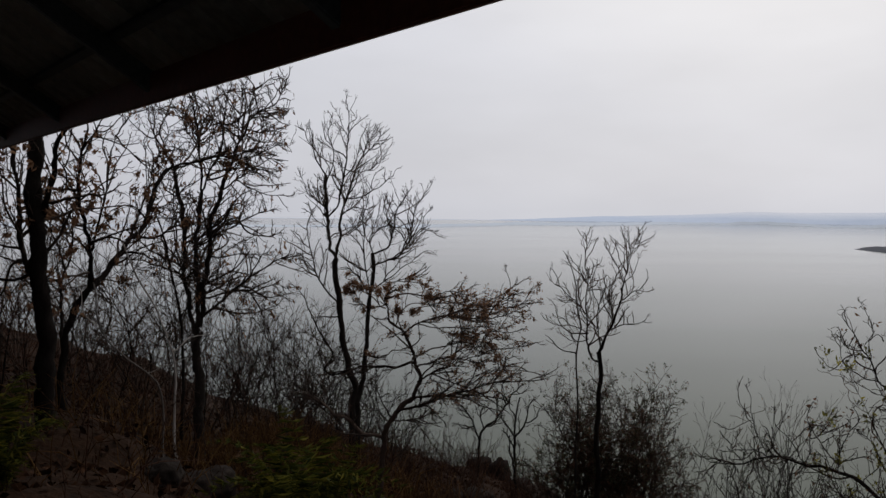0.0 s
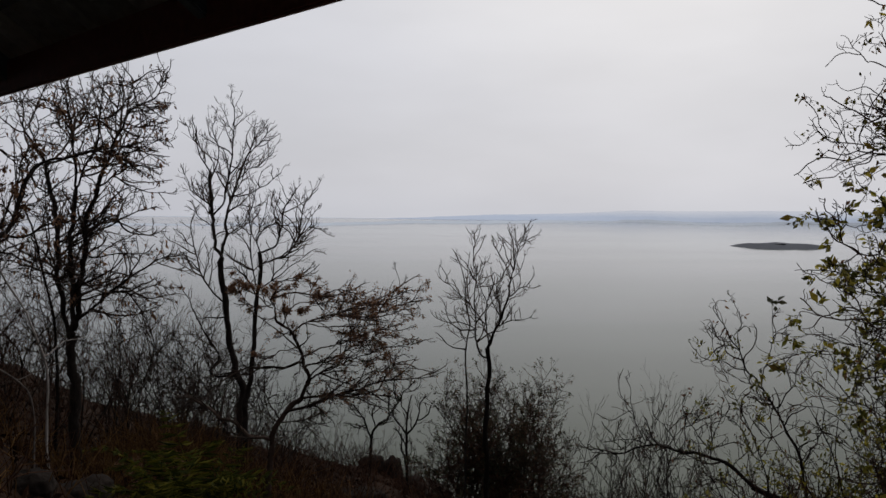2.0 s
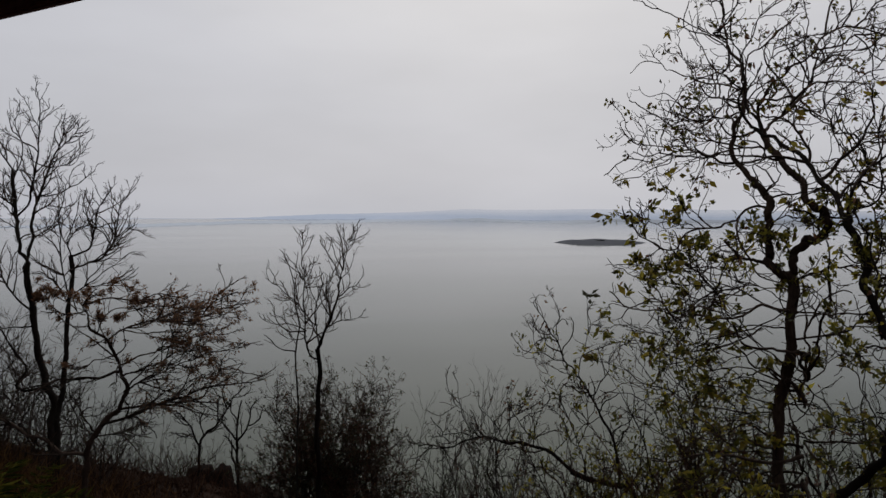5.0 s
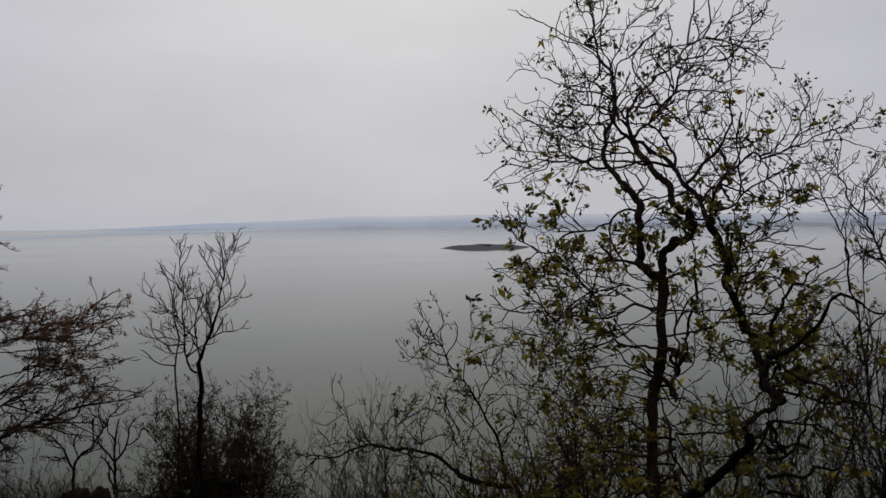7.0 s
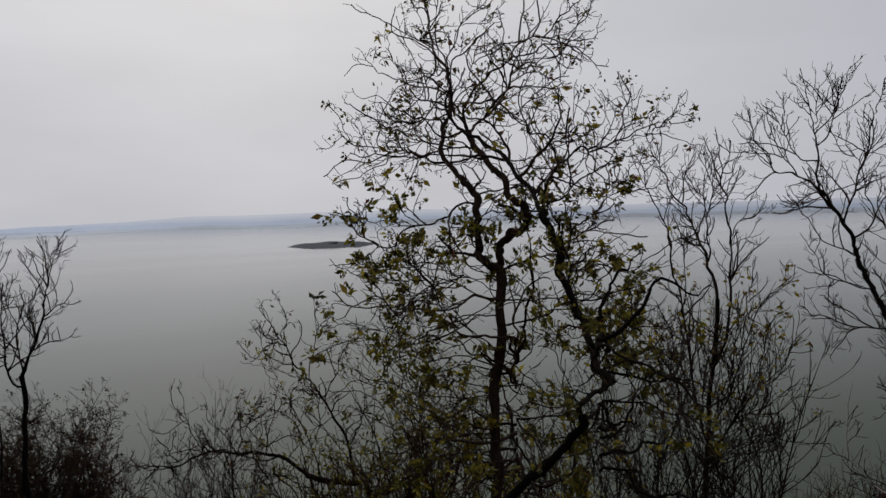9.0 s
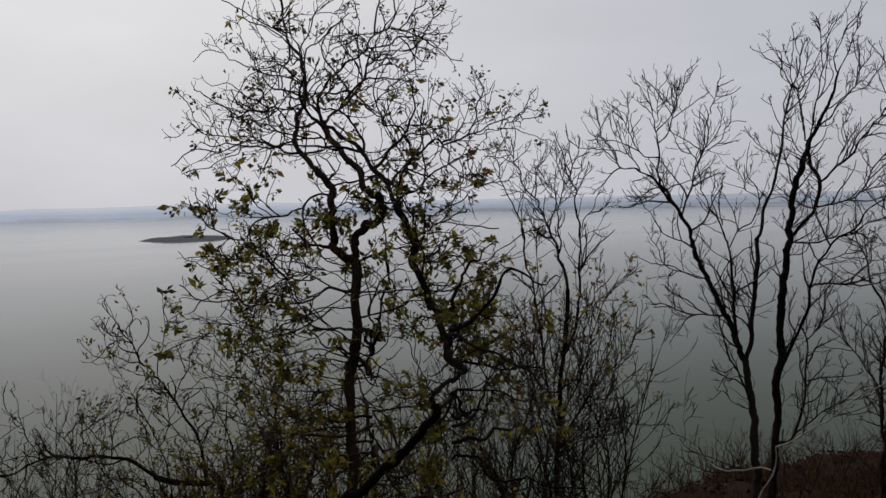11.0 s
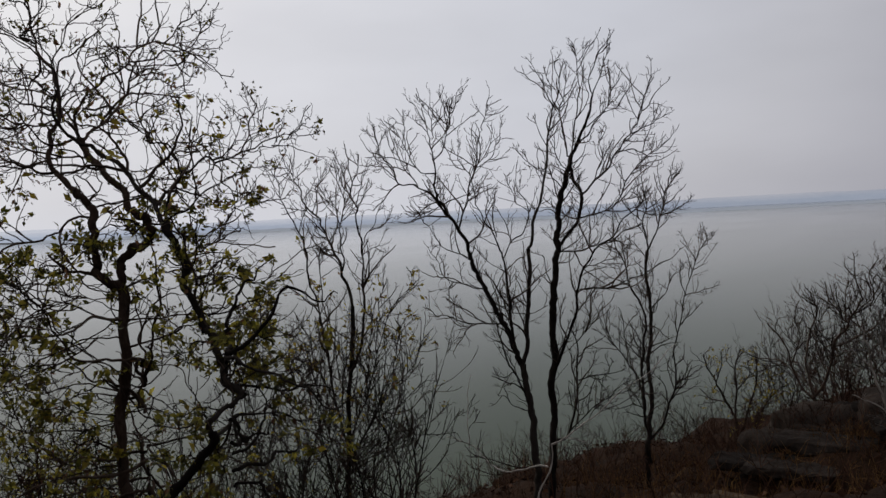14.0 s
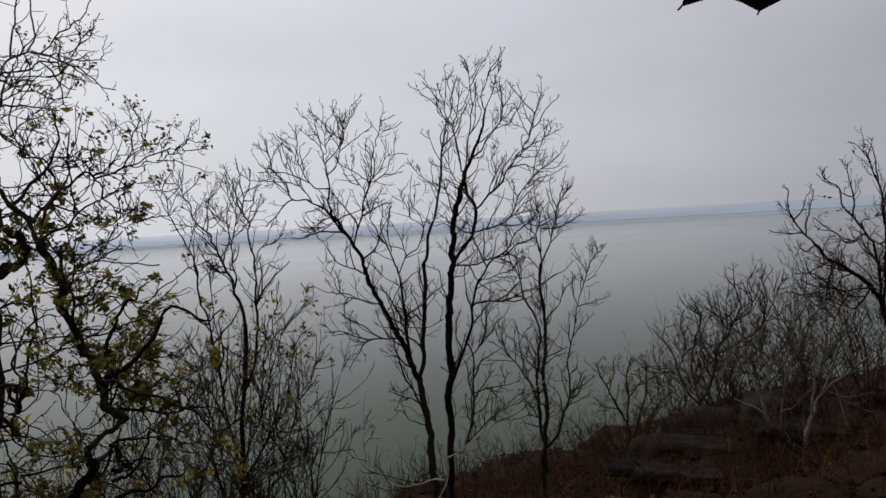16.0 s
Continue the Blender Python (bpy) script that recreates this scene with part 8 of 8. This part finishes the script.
for az, dist, top, n in ((-16, 15, 0.3, 5), (-12.5, 16, -0.4, 4), (-9.8, 15, -0.9, 4), (-20, 16, 0.8, 6), (-24, 17, 1.3, 6), (-28, 15, 1.2, 6), (-22, 14, 0.5, 5), (-6.5, 16, -1.5, 4), (-18, 18.5, 0.6, 5), (-3.6, 17.5, -2.2, 4), (-14.2, 17.5, -0.7, 4), (-26.5, 19, 1.4, 6), (-13, 17, -0.3, 5), (-11, 15.5, -0.7, 5), (-9, 17, -0.9, 5), (-12, 14.5, -1.2, 5), (-8.2, 15.8, -1.3, 5), (-10, 18, -0.6, 5), (-6, 17.2, -1.6, 5), (-3.9, 16.4, -2.2, 5)):
    clump("bare_sapling", "thin bare crooked saplings among the brush", az, dist, 3, 1.7, max(3, n - 2), category="sapling", top=top, shoots=3.6, twigs=6, sprays=5, boughs=1.8, rise=0.04, wander=0.22)
for az, dist, top, n in ((-29, 14, -0.6, 12), (-26.5, 15, -0.5, 12), (-23, 14, -0.9, 12), (-20.5, 13.5, -1.1, 11), (-17.5, 14.5, -1.2, 11), (-14.5, 15, -1.7, 10), (-27, 22, -0.8, 12), (-24.5, 19, -0.2, 10), (-22, 24, -1.2, 12), (-20, 18, -0.6, 10), (-18, 20, -0.9, 11), (-16, 17, -1.6, 9), (-14, 23, -2.2, 10), (-12, 18, -1.6, 9), (-9, 22, -2.6, 10), (-7, 17, -2.4, 8), (-5, 20, -3.6, 8), (-10.5, 16, -2.0, 7), (-2.5, 21, -4.2, 8), (0.4, 23, -5.0, 8), (2.6, 24, -5.6, 7)):
    clump("bare_shrub", "bare brown thicket along the hillside", az, dist, 3, 1.5, max(3, int(n * 0.5)), twig=BRUSH, top=top, shoots=4.5, twigs=5.5, sprays=4, bark=BARK_BROWN)


# ---- ground cover ----
def undergrowth(name, label, n, az, dist, height, mat, seed, kids=(5, 4), keep=lambda a, r: True):
    rng = np.random.default_rng(seed)
    a, r = np.radians(rng.uniform(*az, n)), np.sqrt(rng.uniform(dist[0] ** 2, dist[1] ** 2, n))
    ok = np.array([keep(math.degrees(p), q) for p, q in zip(a, r)])
    a, r = a[ok], r[ok]
    n = len(a)
    P = np.empty((n, 5, 3))
    x, y = r * np.sin(a), r * np.cos(a)
    P[:, 0] = np.stack([x, y, ground_z(x, y) - 0.03], 1)
    d = unit(np.stack([rng.normal(size=n) * 0.35, rng.normal(size=n) * 0.35, np.ones(n)], 1))
    L = rng.uniform(*height, n)
    for j in range(1, 5):
        d = unit(d + rng.normal(size=d.shape) * 0.2)
        P[:, j] = P[:, j - 1] + d * (L / 4)[:, None]
    R = (0.004 + 0.004 * L)[:, None] * np.linspace(1, 0.3, 5)
    A = sprout(rng, P, R, kids[0], 0.15, (20, 60), 0.55, (0.15, 0.7), 0.06, 0.2, 5, 0.002)
    B = sprout(rng, *A, kids[1], 0.2, (20, 60), 0.5, (0.08, 0.35), 0.05, 0.2, 4, 0.0018)
    V, F, o = [], [], 0
    for v, f in (tubes(P, R, 4), tubes(*A, 3), tubes(*B, 3)):
        V.append(v)
        F.append(f + o)
        o += len(v)
    return tagged(mesh_object(name, np.concatenate(V), np.concatenate(F), mat), label, "undergrowth", kind="stuff")


undergrowth("dry_brush", "dry brown leafless brush covering the slope", 330, (-40, 12), (6, 30), (0.3, 1.1), BRUSH, 11, (5, 2.2))
undergrowth("dry_brush", "dry brown leafless brush covering the hillside", 520, (55, 104), (8, 26), (0.3, 1.0), BRUSH, 12, (5, 2.2), keep=lambda a, r: not (84 < a < 97 and r < 14.5))
undergrowth("dry_brush", "tall dry brown brush on the slope", 230, (-40, -11), (13, 24), (0.7, 2.0), BRUSH, 14, (6, 2.6))
undergrowth("low_brush", "low dry twigs and dead stems near the shelter", 260, (-42, 12), (3.8, 11), (0.12, 0.5), BRUSH, 15, (5, 2))
undergrowth("low_brush", "low dry twigs and dead stems on the hillside", 900, (58, 106), (5, 17), (0.15, 0.6), BRUSH, 16, (5, 2))
undergrowth("dry_brush", "fuzzy reddish-brown brush on the hillside", 1000, (56, 92), (12, 29), (0.4, 1.2), BRUSH, 17, (6, 2.6))
undergrowth("dry_brush", "dry reddish-brown brush near the cliff edge", 900, (-10, 9), (11, 24), (0.4, 1.0), BRUSH, 18, (6, 2.4))
undergrowth("dry_brush", "dry brown leafless brush below the terrace", 140, (10, 58), (5, 18), (0.4, 1.3), BRUSH, 13)


def blades(name, label, spots, mat, seed, tall):
    """Tufts of dry grass: narrow bent blades round each spot (az, dist, spread, number)."""
    rng = np.random.default_rng(seed)
    V, F, o = [], [], 0
    for az, dist, spread, n in spots:
        a = radians(az)
        x, y = dist * math.sin(a) + rng.normal(size=n) * spread, dist * math.cos(a) + rng.normal(size=n) * spread
        P = np.empty((n, 3, 3))
        P[:, 0] = np.stack([x, y, ground_z(x, y) - 0.02], 1)
        d = unit(np.stack([rng.normal(size=n) * 0.3, rng.normal(size=n) * 0.3, np.ones(n)], 1))
        L = rng.uniform(*tall, n)
        for j in range(1, 3):
            d = unit(d + rng.normal(size=d.shape) * 0.25 - np.array([0, 0, 0.2 * j]))
            P[:, j] = P[:, j - 1] + d * (L / 2)[:, None]
        v, f = tubes(P, np.broadcast_to(np.array([0.006, 0.005, 0.001]), (n, 3)), 3)
        V.append(v)
        F.append(f + o)
        o += len(v)
    return tagged(mesh_object(name, np.concatenate(V), np.concatenate(F), mat), label, "grass", kind="stuff")


blades("dry_grass", "tufts of dry rust-brown grass on the slope", ((-11.5, 12.6, 0.6, 600), (-9.5, 12.9, 0.5, 550), (-13.2, 12.2, 0.6, 300), (-7, 12.5, 0.6, 350), (-3, 12, 0.7, 300), (-16, 11, 0.7, 200), (-20, 10.5, 0.8, 160), (1, 13.5, 0.8, 300), (-24, 8.2, 0.7, 60)), GRASS, 21, (0.35, 0.95))
blades("dry_grass", "tufts of dry brown grass on the hillside", ((77, 12, 0.8, 324), (83, 15, 1.2, 432), (92, 15, 1.4, 540), (88, 12, 1.2, 324), (72, 16, 1.2, 288)), GRASS, 22, (0.2, 0.6))


def litter(name, label, n, az, dist, mat, seed):
    rng = np.random.default_rng(seed)
    a, r = np.radians(rng.uniform(*az, n)), np.sqrt(rng.uniform(dist[0] ** 2, dist[1] ** 2, n))
    x, y = r * np.sin(a), r * np.cos(a)
    at = np.stack([x, y, ground_z(x, y) + rng.uniform(0.01, 0.05, n)], 1)
    w = rng.normal(size=(n, 3)) * [1, 1, 0.35]
    V, F = leaf_blades(rng, at, w, rng.uniform(0.06, 0.14, n), wide=0.55)
    return tagged(mesh_object(name, V, F, mat), label, "fallen leaves", kind="stuff")


litter("fallen_leaves", "scattered brown fallen leaves on the slope", 12000, (-42, 12), (3.6, 22), LITTER_LEAF, 31)
litter("fallen_leaves", "scattered brown fallen leaves on the hillside", 6500, (58, 105), (5, 24), LITTER_LEAF, 32)


def fern(az, dist, size, fronds, seed):
    """A clump of feathery green fronds with paired leaflets."""
    rng = np.random.default_rng(seed)
    a = radians(az)
    x, y = dist * math.sin(a), dist * math.cos(a)
    root = tagged(new("fern"), "feathery green fern clump on the slope", "fern")
    root.matrix_world = pose(x, y, float(ground_z(x, y)))
    for k in range(fronds):
        b = 2 * math.pi * k / fronds + rng.uniform(-0.3, 0.3)
        L, h = size * rng.uniform(0.6, 1.2), rng.random()
        dx, dy = math.cos(b), math.sin(b)
        P = smooth_line([(0, 0, -0.02), (dx * L * 0.18, dy * L * 0.18, L * (0.4 + 0.25 * h)), (dx * L * 0.5, dy * L * 0.5, L * (0.6 + 0.5 * h)), (dx * L * (1 - 0.3 * h), dy * L * (1 - 0.3 * h), L * (0.45 + 0.75 * h))], 16)
        V, F = tubes(P[None], np.linspace(0.006, 0.0015, 16)[None], 4)
        frond = mesh_object("frond", V, F, FERN, root)
        i = np.repeat(np.arange(1, 16), 8)
        side = np.array([-dy, dx, 0.1]) * np.where(np.arange(len(i)) % 2, 1, -1)[:, None]
        way = side + np.array([dx, dy, 0]) * 0.5 + rng.normal(size=(len(i), 3)) * 0.12
        v, f = leaf_blades(rng, P[i] + rng.normal(size=(len(i), 3)) * 0.01, way, L * 0.24 * np.sin(np.pi * (i / 16) ** 0.7) * rng.uniform(0.7, 1.1, len(i)) + 0.02, wide=0.11)
        tagged(mesh_object("pinna", v, f, FERN, frond), kind="stuff")
    return root


for k, (az, dist, size) in enumerate(((-28.2, 6.6, 0.5), (-29.0, 7.6, 0.7), (-11.0, 9.3, 0.6), (-9.9, 8.8, 1.0), (-8.7, 9.2, 1.05), (-7.6, 8.4, 0.6), (-5.0, 9.3, 0.4), (-9.2, 7.9, 0.7))):
    fern(az, dist, size, 12, 50 + k)


# ---- stones ----
def boulder(az, dist, size, seed, mat=None, name="boulder", label="dark weathered boulder half sunk in the slope", sink=0.25, flat=0.0):
    a = radians(az)
    x, y = dist * math.sin(a), dist * math.cos(a)
    bm = bmesh.new()
    bmesh.ops.create_icosphere(bm, subdivisions=4, radius=1)
    for v in bm.verts:
        n = v.co.normalized()
        q = 1 + 0.28 * noise.noise(n * 1.3 + Vector((seed, 0, 0))) + 0.12 * noise.noise(n * 3.2 + Vector((0, seed, 0))) + 0.05 * noise.noise(n * 8 + Vector((0, 0, seed)))
        cut = max(abs(n.x), abs(n.y), abs(n.z))
        v.co = Vector((n.x * size[0], n.y * size[1], n.z * size[2])) * q * (0.55 + 0.45 / cut ** 0.9) * 0.8
    me = bpy.data.meshes.new(name)
    bm.to_mesh(me)
    bm.free()
    me.materials.append(mat or ROCK)
    me.polygons.foreach_set("use_smooth", np.ones(len(me.polygons), dtype=bool))
    ob = new(name, me)
    ob.matrix_world = pose(x, y, float(ground_z(x, y)) + size[2] * (0.75 - sink * 2), flat, 0, -az + seed * 37)
    return tagged(ob, label, "rock")


for k, (az, dist, size) in enumerate(((4.1, 22.4, (0.36, 0.32, 0.66)), (2.7, 22.8, (0.5, 0.4, 0.34)), (6.9, 21.5, (0.75, 0.5, 0.62)), (8.3, 20.6, (0.6, 0.45, 0.5)), (5.6, 22.4, (0.4, 0.35, 0.3)), (-13.5, 12.5, (0.4, 0.3, 0.2)), (-10.6, 13.5, (0.4, 0.35, 0.25)), (-4.5, 11.5, (0.35, 0.3, 0.2)), (0.6, 12.2, (0.35, 0.3, 0.2)), (2.2, 15.5, (0.5, 0.4, 0.3)), (-15.5, 9.6, (0.4, 0.3, 0.22)), (-18.5, 8.8, (0.3, 0.25, 0.18)), (-12.8, 9.0, (0.32, 0.26, 0.18)), (83.0, 16.6, (0.8, 0.6, 0.55)), (84.8, 16.8, (1.1, 0.7, 0.75)), (86.8, 17.2, (1.1, 0.7, 0.85)), (88.8, 17.0, (0.9, 0.7, 0.6)), (81.6, 16.2, (0.6, 0.5, 0.4)))):
    boulder(az, dist, size, k + 1)


def slab(az, dist, size, seed, mat, lift=0.0, turn=0.0):
    """A flat bed of layered stone with broken edges."""
    a = radians(az)
    x, y = dist * math.sin(a), dist * math.cos(a)
    bm = bmesh.new()
    bmesh.ops.create_cube(bm, size=1, matrix=Matrix.Diagonal((*size, 1)))
    bmesh.ops.subdivide_edges(bm, edges=bm.edges[:], cuts=9, use_grid_fill=True)
    for v in bm.verts:
        c = v.co.copy()
        v.co.x += 0.16 * size[0] * noise.noise(Vector((c.y * 1.2, seed, c.z * 6)))
        v.co.y += 0.2 * size[1] * noise.noise(Vector((c.x * 1.4, seed + 5, c.z * 6)))
        v.co.z += 0.3 * size[2] * noise.noise(Vector((c.x * 0.9, c.y * 0.9, seed + 9)))
        v.co += noise.noise_vector(c * 5 + Vector((seed, 0, 0))) * 0.05
    bmesh.ops.bevel(bm, geom=[e for e in bm.edges if e.calc_face_angle(0) > 1.0], offset=0.02, segments=1, affect="EDGES")
    ob = part("rock_slab", bm, mat, None)
    ob.matrix_world = pose(x, y, float(ground_z(x, y)) + lift, 3, 2, -az + turn)
    return tagged(ob, "flat layered stone slab on the hillside", "rock")


for k, (az, dist, size, lift, turn, mat) in enumerate(((79.2, 12.0, (1.7, 0.45, 0.12), 0.1, 4, ROCK_LIGHT), (81.4, 12.4, (1.3, 0.5, 0.1), 0.1, -6, ROCK_LIGHT), (82.8, 13.1, (1.2, 0.45, 0.1), 0.06, -8, ROCK), (80.8, 13.6, (1.2, 0.5, 0.12), 0.06, 10, ROCK), (84.6, 16.4, (1.0, 0.6, 0.3), 0.2, -8, ROCK), (86.6, 16.8, (1.0, 0.6, 0.3), 0.35, 6, ROCK), (83.6, 15.6, (0.8, 0.5, 0.2), 0.05, -14, ROCK), (76.5, 20, (0.5, 0.3, 0.1), 0.1, 3, ROCK_LIGHT), (84.8, 14.2, (1.4, 0.7, 0.14), 0.06, -4, ROCK), (95, 20, (1.0, 0.6, 0.2), 0.15, 3, ROCK_LIGHT), (90, 14.5, (1.2, 0.7, 0.2), 0.06, 20, ROCK))):
    slab(az, dist, size, k * 3.1 + 1, mat, lift, turn)
